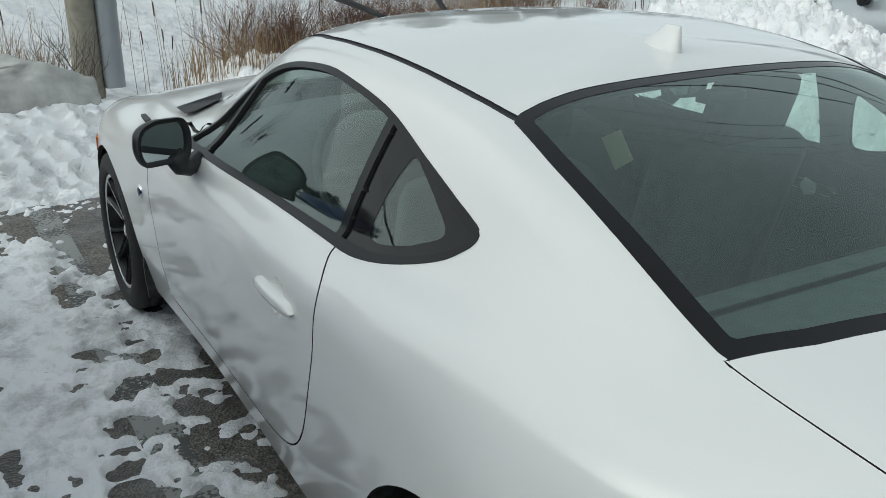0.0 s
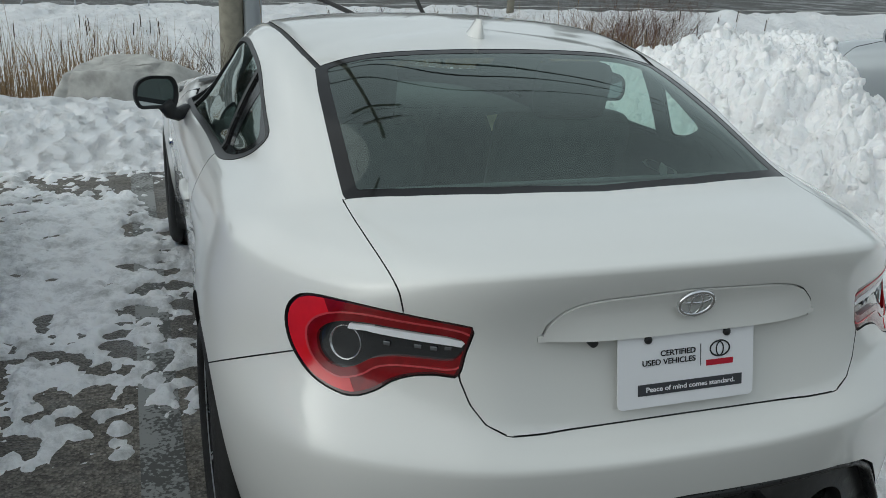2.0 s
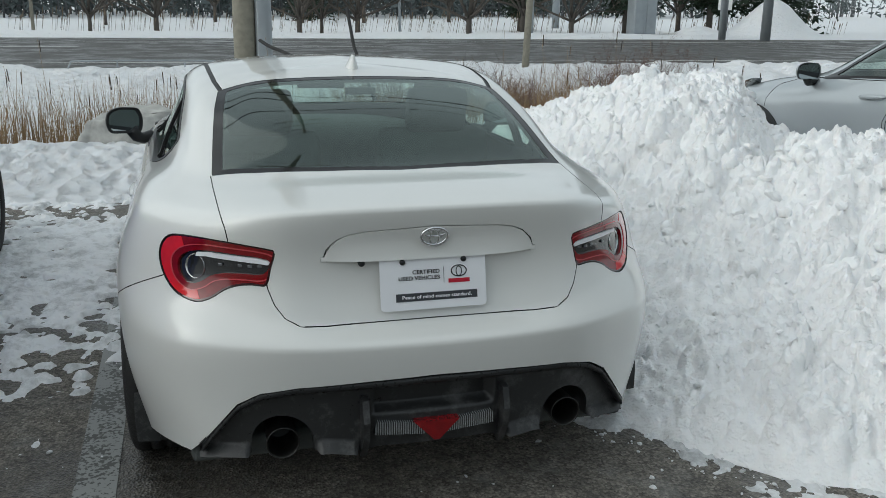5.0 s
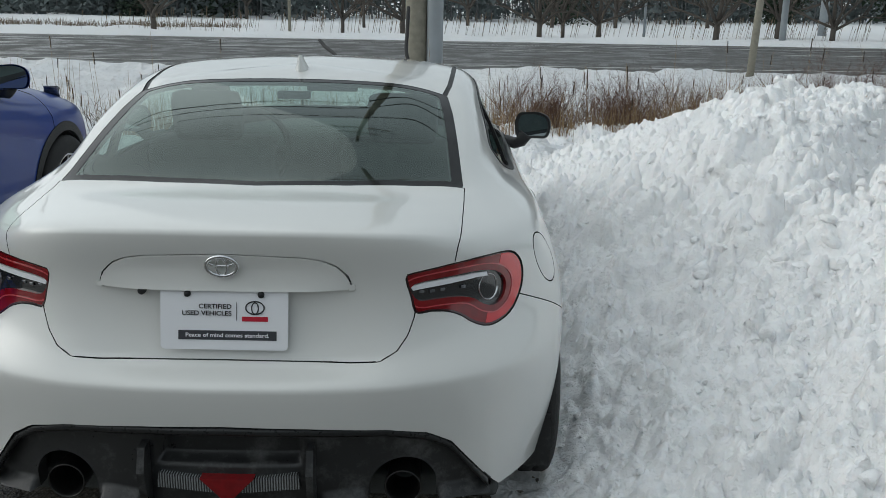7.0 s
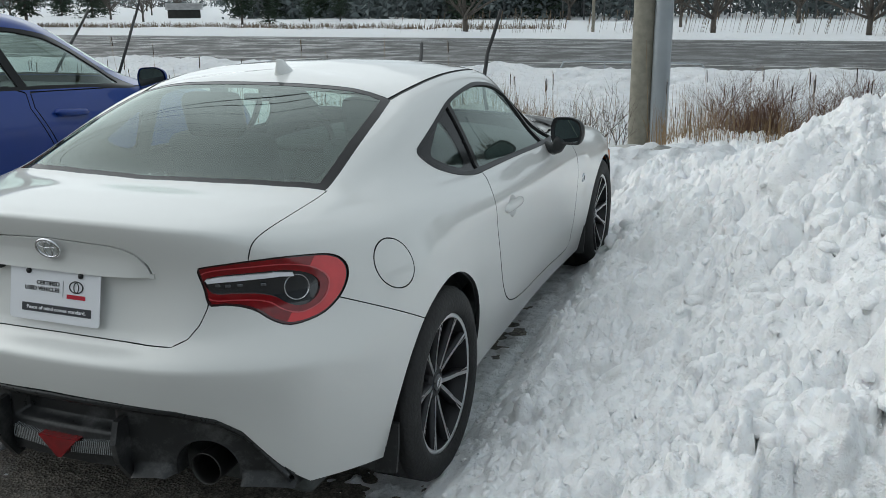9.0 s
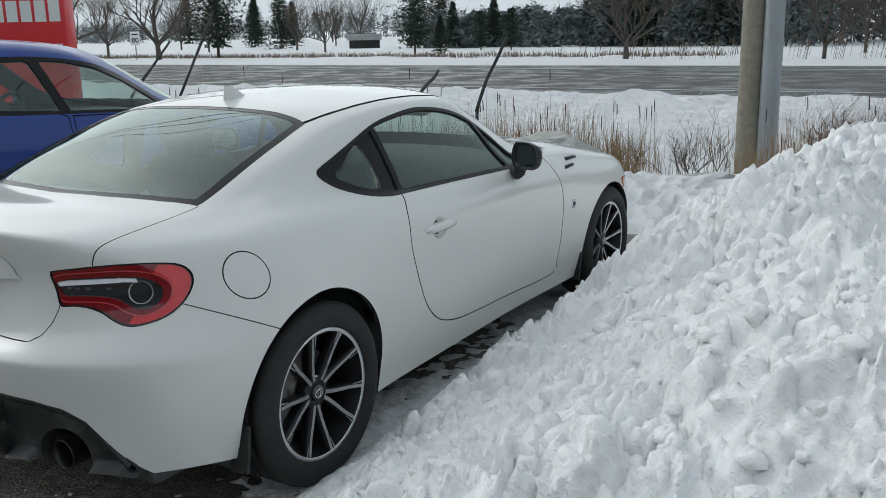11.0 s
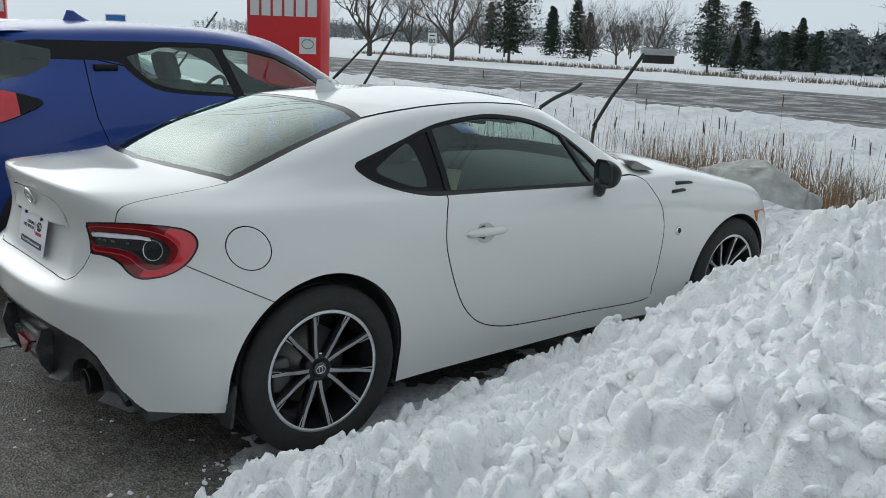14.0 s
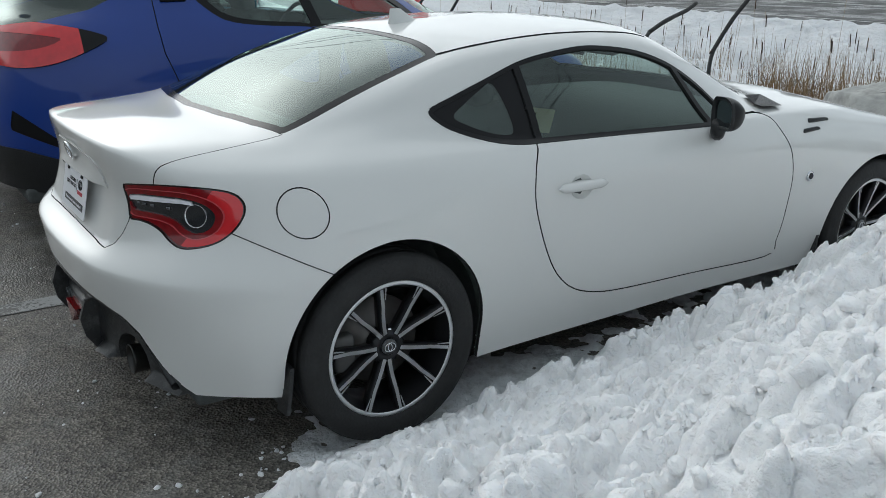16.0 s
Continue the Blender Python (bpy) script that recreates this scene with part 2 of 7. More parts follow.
def snow_material(name, color, dirt=0.0, bump=0.5, mottle=False, lump=1 / 34):
    m, n, l, b = nodes_of(name)
    co = n.new("ShaderNodeTexCoord")
    broad = n.new("ShaderNodeTexNoise")
    broad.inputs["Scale"].default_value = 1.3
    broad.inputs["Detail"].default_value = 8
    l.new(co.outputs["Object"], broad.inputs["Vector"])
    mix = n.new("ShaderNodeMix")
    mix.data_type = "RGBA"
    mix.inputs["A"].default_value = (*[c * 0.93 for c in color], 1)
    mix.inputs["B"].default_value = (*color, 1)
    l.new(broad.outputs["Fac"], mix.inputs["Factor"])
    last = mix.outputs["Result"]
    if dirt:
        speck = n.new("ShaderNodeTexNoise")
        speck.inputs["Scale"].default_value = 9
        speck.inputs["Detail"].default_value = 6
        l.new(co.outputs["Object"], speck.inputs["Vector"])
        ramp = n.new("ShaderNodeValToRGB")
        ramp.color_ramp.elements[0].position, ramp.color_ramp.elements[1].position = 0.6, 0.72
        ramp.color_ramp.elements[1].color = (dirt, dirt, dirt, 1)
        l.new(speck.outputs["Fac"], ramp.inputs["Fac"])
        m2 = n.new("ShaderNodeMix")
        m2.data_type = "RGBA"
        m2.inputs["B"].default_value = (0.3, 0.27, 0.22, 1)
        l.new(ramp.outputs["Color"], m2.inputs["Factor"])
        l.new(last, m2.inputs["A"])
        last = m2.outputs["Result"]
    if mottle:
        # half-melted grey patches
        melt = n.new("ShaderNodeTexNoise")
        melt.inputs["Scale"].default_value, melt.inputs["Detail"].default_value, melt.inputs["Roughness"].default_value = 4.5, 12, 0.72
        l.new(co.outputs["Object"], melt.inputs["Vector"])
        r3 = n.new("ShaderNodeValToRGB")
        r3.color_ramp.elements[0].position, r3.color_ramp.elements[1].position = 0.34, 0.52
        r3.color_ramp.elements[0].color, r3.color_ramp.elements[1].color = (0.5, 0.5, 0.49, 1), (1, 1, 1, 1)
        l.new(melt.outputs["Fac"], r3.inputs["Fac"])
        m3 = n.new("ShaderNodeMix")
        m3.data_type, m3.blend_type = "RGBA", "MULTIPLY"
        m3.inputs["Factor"].default_value = 1
        l.new(last, m3.inputs["A"])
        l.new(r3.outputs["Color"], m3.inputs["B"])
        last = m3.outputs["Result"]
    l.new(last, b.inputs["Base Color"])
    b.inputs["Roughness"].default_value = 0.6
    b.inputs["Specular IOR Level"].default_value = 0.25
    b.inputs["Subsurface Weight"].default_value = 0.15
    b.inputs["Subsurface Radius"].default_value = (0.03, 0.035, 0.04)
    b.inputs["Subsurface Scale"].default_value = 0.6
    fine = n.new("ShaderNodeTexNoise")
    fine.inputs["Scale"].default_value = 75
    fine.inputs["Detail"].default_value = 6
    l.new(co.outputs["Object"], fine.inputs["Vector"])
    # broken crust under the fine grain
    crust = n.new("ShaderNodeTexVoronoi")
    crust.inputs["Scale"].default_value = 1 / lump
    warp = n.new("ShaderNodeMix")
    warp.data_type = "VECTOR"
    warp.inputs["Factor"].default_value = 0.06
    l.new(co.outputs["Object"], warp.inputs["A"])
    l.new(fine.outputs["Color"], warp.inputs["B"])
    l.new(warp.outputs["Result"], crust.inputs["Vector"])
    low_bp = n.new("ShaderNodeBump")
    low_bp.invert = True
    low_bp.inputs["Strength"].default_value = bump * 0.9
    low_bp.inputs["Distance"].default_value = lump * .48
    l.new(crust.outputs["Distance"], low_bp.inputs["Height"])
    bp = n.new("ShaderNodeBump")
    bp.inputs["Strength"].default_value = bump
    bp.inputs["Distance"].default_value = 0.012
    l.new(fine.outputs["Fac"], bp.inputs["Height"])
    l.new(low_bp.outputs["Normal"], bp.inputs["Normal"])
    l.new(bp.outputs["Normal"], b.inputs["Normal"])
    return m


def asphalt_material(name, dry, wet, grit=0.5, salt=0.0):
    """Worn asphalt: stone grit, dark wet patches that shine, and pale salt film."""
    m, n, l, b = nodes_of(name)
    co = n.new("ShaderNodeTexCoord")
    patch = n.new("ShaderNodeTexNoise")
    patch.inputs["Scale"].default_value = 0.9
    patch.inputs["Detail"].default_value = 9
    patch.inputs["Roughness"].default_value = 0.62
    l.new(co.outputs["Object"], patch.inputs["Vector"])
    ramp = n.new("ShaderNodeValToRGB")
    ramp.color_ramp.elements[0].position, ramp.color_ramp.elements[1].position = 0.42, 0.6
    l.new(patch.outputs["Fac"], ramp.inputs["Fac"])
    mix = n.new("ShaderNodeMix")
    mix.data_type = "RGBA"
    mix.inputs["A"].default_value = (*wet, 1)
    mix.inputs["B"].default_value = (*dry, 1)
    l.new(ramp.outputs["Color"], mix.inputs["Factor"])
    stone = n.new("ShaderNodeTexVoronoi")
    stone.inputs["Scale"].default_value = 110
    l.new(co.outputs["Object"], stone.inputs["Vector"])
    chip = n.new("ShaderNodeMapRange")
    chip.inputs["To Min"].default_value = 1.25
    chip.inputs["To Max"].default_value = 0.55
    l.new(stone.outputs["Distance"], chip.inputs["Value"])
    mul = n.new("ShaderNodeMix")
    mul.data_type, mul.blend_type = "RGBA", "MULTIPLY"
    mul.inputs["Factor"].default_value = grit
    # each stone of the grit has its own shade
    shade = n.new("ShaderNodeSeparateColor")
    l.new(stone.outputs["Color"], shade.inputs["Color"])
    tone = n.new("ShaderNodeMapRange")
    tone.inputs["To Min"].default_value, tone.inputs["To Max"].default_value = 0.45, 1.7
    l.new(shade.outputs["Red"], tone.inputs["Value"])
    toned = n.new("ShaderNodeMix")
    toned.data_type, toned.blend_type = "RGBA", "MULTIPLY"
    toned.inputs["Factor"].default_value = grit
    l.new(mix.outputs["Result"], toned.inputs["A"])
    l.new(tone.outputs["Result"], toned.inputs["B"])
    l.new(toned.outputs["Result"], mul.inputs["A"])
    l.new(chip.outputs["Result"], mul.inputs["B"])
    blot = n.new("ShaderNodeTexNoise")
    blot.inputs["Scale"].default_value, blot.inputs["Detail"].default_value, blot.inputs["Roughness"].default_value = 13, 9, 0.7
    l.new(co.outputs["Object"], blot.inputs["Vector"])
    blot_r = n.new("ShaderNodeMapRange")
    blot_r.inputs["From Min"].default_value, blot_r.inputs["From Max"].default_value = 0.3, 0.7
    blot_r.inputs["To Min"].default_value, blot_r.inputs["To Max"].default_value = 0.55, 1.6
    l.new(blot.outputs["Fac"], blot_r.inputs["Value"])
    blotted = n.new("ShaderNodeMix")
    blotted.data_type, blotted.blend_type = "RGBA", "MULTIPLY"
    blotted.inputs["Factor"].default_value = grit
    l.new(mul.outputs["Result"], blotted.inputs["A"])
    l.new(blot_r.outputs["Result"], blotted.inputs["B"])
    last = blotted.outputs["Result"]
    if salt:
        s = n.new("ShaderNodeTexNoise")
        s.inputs["Scale"].default_value = 5
        s.inputs["Detail"].default_value = 10
        s.inputs["Roughness"].default_value = 0.7
        l.new(co.outputs["Object"], s.inputs["Vector"])
        r2 = n.new("ShaderNodeValToRGB")
        r2.color_ramp.elements[0].position, r2.color_ramp.elements[1].position = 0.52, 0.75
        r2.color_ramp.elements[1].color = (salt, salt, salt, 1)
        l.new(s.outputs["Fac"], r2.inputs["Fac"])
        m2 = n.new("ShaderNodeMix")
        m2.data_type = "RGBA"
        m2.inputs["B"].default_value = (0.42, 0.43, 0.42, 1)
        l.new(r2.outputs["Color"], m2.inputs["Factor"])
        l.new(last, m2.inputs["A"])
        last = m2.outputs["Result"]
    l.new(last, b.inputs["Base Color"])
    rough = n.new("ShaderNodeMapRange")
    rough.inputs["To Min"].default_value = 0.3
    rough.inputs["To Max"].default_value = 0.9
    l.new(ramp.outputs["Color"], rough.inputs["Value"])
    l.new(rough.outputs["Result"], b.inputs["Roughness"])
    bp = n.new("ShaderNodeBump")
    b.inputs["Specular IOR Level"].default_value = 0.45
    bp.inputs["Strength"].default_value = 0.7
    bp.inputs["Distance"].default_value = 0.006
    l.new(stone.outputs["Distance"], bp.inputs["Height"])
    l.new(bp.outputs["Normal"], b.inputs["Normal"])
    return m


snow_mat = snow_material("snow", (0.81, 0.822, 0.835), bump=.95, lump=.13)
pile_mat = snow_material("ploughed_snow", (0.965, 0.967, 0.97), dirt=0.22, bump=0.55)
ice_mat = snow_material("grey_melting_ice", (0.78, 0.79, 0.80), dirt=0.5, bump=0.6, mottle=True)
slush_mat = snow_material("trodden_slush", (0.89, 0.90, 0.91), dirt=0.35, bump=0.42, mottle=True)
asphalt_mat = asphalt_material("wet_asphalt", (0.155, 0.142, 0.122), (0.07, 0.064, 0.055), grit=0.9, salt=0.3)
road_mat = asphalt_material("road_asphalt", (0.085, 0.085, 0.082), (0.06, 0.06, 0.058), 0.3, salt=0.25)

GROUND_Y = [-400, -60, -12, 3.8, 6.2, 7.5, 9, 12, 14.5, 16.2, 17.2, 17.8, 18.4, 34, 34.8, 36, 40, 55, 80, 120, 200, 400, 900, 3000]
GROUND_Z = [-.03, -.03, -.03, -.03, .0, -.2, -.42, -.4, -.2, .02, .12, .02, -.03, -.03, .16, .2, -.1, -.2, -.3, -.2, .0, 1.5, 4, 12]


def ground_z(x, y):
    z = np.interp(y, GROUND_Y, GROUND_Z)
    wild = np.clip((y - 6) / 4, 0, 1) * (1 - ((y > 17.6) & (y < 35)))
    z = z + wild * 0.16 * (layered(x, y, 3.0, 11, 4) - 0.5)
    hill = np.clip((y - 45) / 60, 0, 1)
    z = z + wild * (.26 * (layered(x, y, .55, 15, 3) - .5) + .11 * (layered(x, y, .26, 17, 2) - .5)) * (y < 18)
    z = z + .3 * (layered(x, y, .9, 19, 3) - .5) * np.clip((y - 35.5) / 2, 0, 1) * (y < 60)
    return z + hill * 1.5 * (layered(x, y, 70, 21, 3) - 0.5)


xs = np.unique(np.concatenate([np.linspace(-16, 16, 260), np.linspace(-26, 26, 80), np.linspace(-90, 60, 76), np.linspace(-400, 400, 41), [-3000, -1500, -800, 800, 1500, 3000]]))
ys = np.unique(np.concatenate([np.linspace(4, 18.4, 150), [-400, -60, -12, 3.8], np.linspace(34, 44, 26), np.linspace(45, 130, 50), np.geomspace(135, 3000, 24)]))
gx, gy = np.meshgrid(xs, ys)
tagged(sheet("ground", np.dstack([gx, gy, ground_z(gx, gy)]), snow_mat), "snow-covered ditch and open field reaching the horizon", "ground", kind="structure")
bm = bmesh.new()
grid_mesh(bm, [[(x, y, 0) for x in np.linspace(-40, 30, 8)] for y in (-60, -8, 0, 4.6)])
tagged(part("parking_lot", bm, asphalt_mat), "wet dark asphalt car park with grit and salt film", "car park", kind="structure")
bm = bmesh.new()
grid_mesh(bm, [[(x, y, 0.012 + .1 * (1 - ((y - 26) / 8.5) ** 2)) for x in np.linspace(-900, 900, 30)] for y in np.linspace(17.9, 34.2, 9)])
tagged(part("road", bm, road_mat), "grey salt-streaked asphalt main road", "road", kind="structure")
line_paint = material("road_paint", (0.62, 0.62, 0.6), rough=0.7, spread=0.25, scale=6)
for k in range(-16, 6):
    bm = bmesh.new()
    x0 = 9.0 * k + 1.5
    grid_mesh(bm, [[(x0, y, .122), (x0 + 4.0, y, .122)] for y in (25.2, 25.36)])
    tagged(part("lane_line", bm, line_paint), "white painted dash on the grey road", "road line", "road lines", "structure")
for y, z in ((32.9, .055), (19.2, .055), (28.9, .115)):
    bm = bmesh.new()
    grid_mesh(bm, [[(x, yy, z) for x in np.linspace(-500, 500, 12)] for yy in (y, y + .14)])
    tagged(part("edge_line", bm, line_paint), "worn white painted line along the road", "road line", kind="structure")

# painted bay lines, worn through to the stone
m_line, n_, l_, b_ = nodes_of("worn_bay_paint")
co_ = n_.new("ShaderNodeTexCoord")
v_ = n_.new("ShaderNodeTexNoise")
v_.inputs["Scale"].default_value, v_.inputs["Detail"].default_value = 70, 4
l_.new(co_.outputs["Object"], v_.inputs["Vector"])
w_ = n_.new("ShaderNodeTexNoise")
w_.inputs["Scale"].default_value, w_.inputs["Detail"].default_value = 4, 5
l_.new(co_.outputs["Object"], w_.inputs["Vector"])
add_ = n_.new("ShaderNodeMath")
add_.operation = "ADD"
l_.new(v_.outputs["Fac"], add_.inputs[0])
l_.new(w_.outputs["Fac"], add_.inputs[1])
r_ = n_.new("ShaderNodeValToRGB")
r_.color_ramp.elements[0].position, r_.color_ramp.elements[1].position = 0.92, 1.14
r_.color_ramp.elements[0].color = (0.06, 0.06, 0.055, 1)
r_.color_ramp.elements[1].color = (0.24, 0.245, 0.235, 1)
l_.new(add_.outputs[0], r_.inputs["Fac"])
l_.new(r_.outputs["Color"], b_.inputs["Base Color"])
b_.inputs["Roughness"].default_value = 0.55
for x0 in (-1.045, 1.62, -3.75):
    bm = bmesh.new()
    grid_mesh(bm, [[(x0, y, .004), (x0 + .13, y, .004)] for y in np.linspace(-1.6, 4.1, 6)])
    tagged(part("bay_line", bm, m_line), "worn white painted line between parking bays", "bay line", "bay lines", "structure")


# trodden slush: a thin sheet that dips under the asphalt where it has melted
def slush_z(x, y):
    cover = np.interp(x, [-6, -3.7, -3.4, -1.75, -1.25, -1.08, -.9, -.75, -.6], [.2, .0, .05, .1, .05, -.08, -.16, -.2, -.4])
    cover = cover + np.interp(y, [-4, -1.2, -.6, 0.5, 1.6, 2.4, 3.3, 3.6, 3.85, 4.1, 4.4], [-1.6, -1.3, -.85, -.22, .18, .26, .22, -.12, -.1, .2, .3])
    track = layered(x + .05 * (layered(x, y, .4, 35, 3) - .5), y * .28, .22, 33, 4) - .5
    n1 = layered(x, y * .55, .6, 31, 5) - .5
    n2 = layered(x, y * .8, .10, 41, 4) - .5
    hole = np.maximum(0, clods(x + .04 * n2, y, .085, 45, .3) - .25)
    n3 = layered(x, y, .04, 47, 2) - .5
    s = cover + .05 + .75 * n1 + .7 * track + .95 * n2 + .55 * n3 - .9 * hole
    up = np.clip(s * 4, 0, 1)
    return np.clip(s * .07, -.02, .016) + up * (.022 * n2 + .03 * track + .02 * chunks(x, y, .055, 51, .4) + .014 * (layered(x, y, .03, 57, 2) - .5))


gx, gy = np.meshgrid(np.linspace(-4.4, -.55, 340), np.linspace(-3.0, 4.6, 640))
tagged(sheet("slush", np.dstack([gx, gy, slush_z(gx, gy)]), slush_mat), "trodden patchy slush over wet asphalt", "slush", kind="stuff")


def pile_height(x, y):
    foot = np.interp(x, [0.7, 0.92, 1.18, 1.6, 2.2, 3.0, 3.6], [-0.2, -0.46, -0.78, -1.02, -1.08, -0.95, -0.6])
    slope = np.interp(y, [-0.5, 0.0, 0.3, 0.7, 1.2, 1.9, 2.5, 3.2], [0.46, 0.47, 0.55, 0.61, 0.69, 0.8, 0.64, 0.52])
    side = (x - np.interp(y, [-0.5, 0.3, 1.5, 2.2, 2.6, 3.2, 5], [0.86, 0.84, 0.80, 0.74, 0.70, 0.72, 0.8])) * slope
    side = side + .08 * np.exp(-((x - 1.2) / .22) ** 2 - ((y - 1.9) / .35) ** 2)
    crest = np.interp(y, [-1, -.3, 0, .3, 1, 2, 3, 4.5, 6, 7], [0.52, 0.68, 0.74, .78, 0.84, 0.97, 0.95, 0.34, 0.06, -.1])
    crest = crest - .32 * np.clip((x - 2.32 - .7 * (y - 1.5)) / .28, 0, 1) * np.clip((y - .6) / .6, 0, 1) + .04 * np.clip((x - 1.95) / .2, 0, 1)
    front = (y - foot) * 0.85
    back = (np.interp(y, [0, 2, 3, 4], [3.62, 3.72, 3.7, 3.5]) - x) * 1.7 + .4 * (layered(x, y, .8, 87, 3) - .5)
    heap = smooth_min(smooth_min(smooth_min(side, crest, 0.12), front, 0.12), back, 0.15)
    skirt = .2 * np.clip((y - 2.9) / .6, 0, 1) * np.clip((x - .5) / .35, 0, 1) * np.clip((3.75 - x) / .3, 0, 1) - .02
    return np.where(y > 2.9, -smooth_min(-heap, -skirt, .12), heap)


def lumpy(x, y, h):
    """The height with its broken lumps laid on."""
    on = np.clip((h + .02) / .16, 0, 1)
    wx = .09 * (layered(x, y, .22, 91, 4) - .5)
    wy = .09 * (layered(x, y, .22, 191, 4) - .5)
    a, b = x + wx, y + wy
    rough = np.clip(value_noise(x, y, .5, 77) * 1.2 + np.interp(y, [-1, .3, 1.2], [-.15, .0, .15]), .1, 1.2) * np.interp(x, [.9, 1.5, 2.0], [.6, .8, 1.0])
    big = .20 * (chunks(a, b, .36, 61, .7) - .16)
    mid = .14 * (chunks(a, b * 1.1, .17, 63, .75) - .15)
    less = .098 * (chunks(a * 1.1 + .3, b, .08, 67, .7) - .14)
    small = .055 * chunks(a, b * 1.1, .042, 71, .6) * (.4 + .9 * value_noise(x, y, .2, 73))
    crumb = .016 * (layered(x, y, .06, 79, 3) - .5) + .012 * clods(a, b, .022, 83, .5)
    return h + on * (rough * (big + mid) + less * (.65 + .5 * rough) + .12 * (layered(x, y, .9, 81, 3) - .5)) + np.clip(on, .25, 1) * (small + crumb)


ygrid = np.concatenate([np.linspace(-1.25, 2.4, 420), np.linspace(2.41, 7, 300)])
gx, gy = np.meshgrid(np.linspace(0.62, 3.78, 400), ygrid)
gh = pile_height(gx, gy)
pile = sheet("snow_heap", np.dstack([gx, gy, np.maximum(lumpy(gx, gy, gh), -0.04)]), pile_mat)
tagged(pile, "ploughed heap of lumpy grey-flecked white snow beside the coupe", "snow heap", kind="stuff")

# half-melted ice along the foot of the heap
gx, gy = np.meshgrid(np.linspace(.25, 3.4, 260), np.linspace(-2.2, 2.6, 430))
foot = pile_height(gx, gy)
n2 = layered(gx, gy, .12, 341, 4) - .5
s_ = np.interp(foot, [-1.2, -.55, -.2, 0, .1], [-.9, -.5, -.1, .2, .5]) + .7 * (layered(gx, gy, .5, 331, 4) - .5) + .9 * n2 + .4 * (layered(gx, gy, .04, 347, 2) - .5) - .5 * np.clip(.95 - gx, 0, 1) * np.clip((.3 - gy) / .7, 0, 1) + np.interp(gy, [-.7, .5], [-.04, .2])
gz = np.clip(s_ * .05, -.02, .01) + np.clip(s_ * 4, 0, 1) * (.016 * n2 + .02 * chunks(gx, gy, .05, 351, .4))
tagged(sheet("melting_ice", np.dstack([gx, gy, gz]), ice_mat), "thin grey melting ice along the foot of the snow heap", "ice", kind="stuff")

gx, gy = np.meshgrid(np.concatenate([np.linspace(-14, -6.1, 90), np.linspace(-6, 2.4, 340)]), np.linspace(3.75, 8.2, 200))
gh = .19 * np.exp(-((gy - 5.2 - .25 * (value_noise(gx, gy, 1.3, 95) - .5)) / .62) ** 2) * (.85 + .4 * value_noise(gx, gx * 0, .9, 97)) + .10 * np.clip((gy - 3.95) / .6, 0, 1) * np.clip((6.5 - gy) / .8, 0, 1)
gh = gh + .05 * np.clip(gh * 8, 0, 1) * (clods(gx, gy, .22, 99, .7) - .3) + .05 * np.clip(gh * 6, 0, 1) * chunks(gx, gy, .15, 103, .5) + .03 * np.clip(gh * 6, 0, 1) * chunks(gx, gy, .08, 107, .5) + .03 * (layered(gx, gy, .35, 105, 3) - .5)
tagged(sheet("snow_bank", np.dstack([gx, gy, gh - .03 - .3 * np.clip((gy - 6.6), 0, 2)]), snow_mat), "low white snow bank along the edge of the car park", "snow bank", kind="stuff")

# loose clods fallen from the heap, and crumbs of ice on the asphalt
rng = random.Random(5)
ball = bmesh.new()
bmesh.ops.create_icosphere(ball, subdivisions=2, radius=1)
ball.verts.index_update()
BALL_V = np.array([q.co[:] for q in ball.verts])
BALL_F = [[q.index for q in f.verts] for f in ball.faces]
ball.free()


def clod(soup, c, r, rng, flat=.75):
    """One angular lump: a ball chopped by random planes and roughened."""
    p = BALL_V.copy()
    for _ in range(7):
        n_c = np.array([rng.gauss(0, 1), rng.gauss(0, 1), rng.gauss(0, .8)])
        n_c /= np.linalg.norm(n_c)
        over_ = np.maximum(p @ n_c - rng.uniform(.45, .8), 0)
        p -= over_[:, None] * n_c
    p *= 1 + .16 * (lattice(np.arange(len(p)), np.arange(len(p)), rng.randrange(999)) - .5)[:, None]
    p *= np.array([rng.uniform(.8, 1.3), rng.uniform(.7, 1.1), flat * rng.uniform(.8, 1.1)]) * r
    rot = np.array(Euler((rng.uniform(-.6, .6), rng.uniform(-.6, .6), rng.uniform(0, 6.3))).to_matrix())
    p = p @ rot.T + np.array(c)
    k = len(soup.verts)
    soup.verts.extend(map(tuple, p.tolist()))
    soup.faces.extend([[i + k for i in f] for f in BALL_F])


soup = Soup()
hx = np.array([rng.uniform(.85, 3.4) for _ in range(1500)])
hy = np.array([rng.uniform(-1.2, 3.4) for _ in range(1500)])
hz = lumpy(hx, hy, pile_height(hx, hy))
for x, y, z in zip(hx, hy, hz):
    r = rng.choice((.008, .01, .012, .014, .016, .02, .025, .03, .035, .045))
    if z > .02 and (r < .022 or (x > 1.55 and y < 1.0) or x > 2.0):
        clod(soup, (x, y, z + r * .1), r, rng)
for x, y, r in ((.97, 2.3, .045), (1.02, 2.5, .05), (1.08, 2.15, .05)):
    z = float(lumpy(np.array([x]), np.array([y]), pile_height(np.array([x]), np.array([y])))[0])
    clod(soup, (x, y, max(z, 0) + r * .5), r, rng, 1.0)
tagged(part("snow_clods", soup, pile_mat), "loose clods of snow lying on the heap", "snow clods", kind="stuff")
soup = Soup()
ix = np.array([rng.uniform(-3.4, 1.9) for _ in range(700)])
iy = np.array([rng.uniform(-2.2, 3.9) if x < -.9 else rng.uniform(-2.2, -.5) for x in ix])
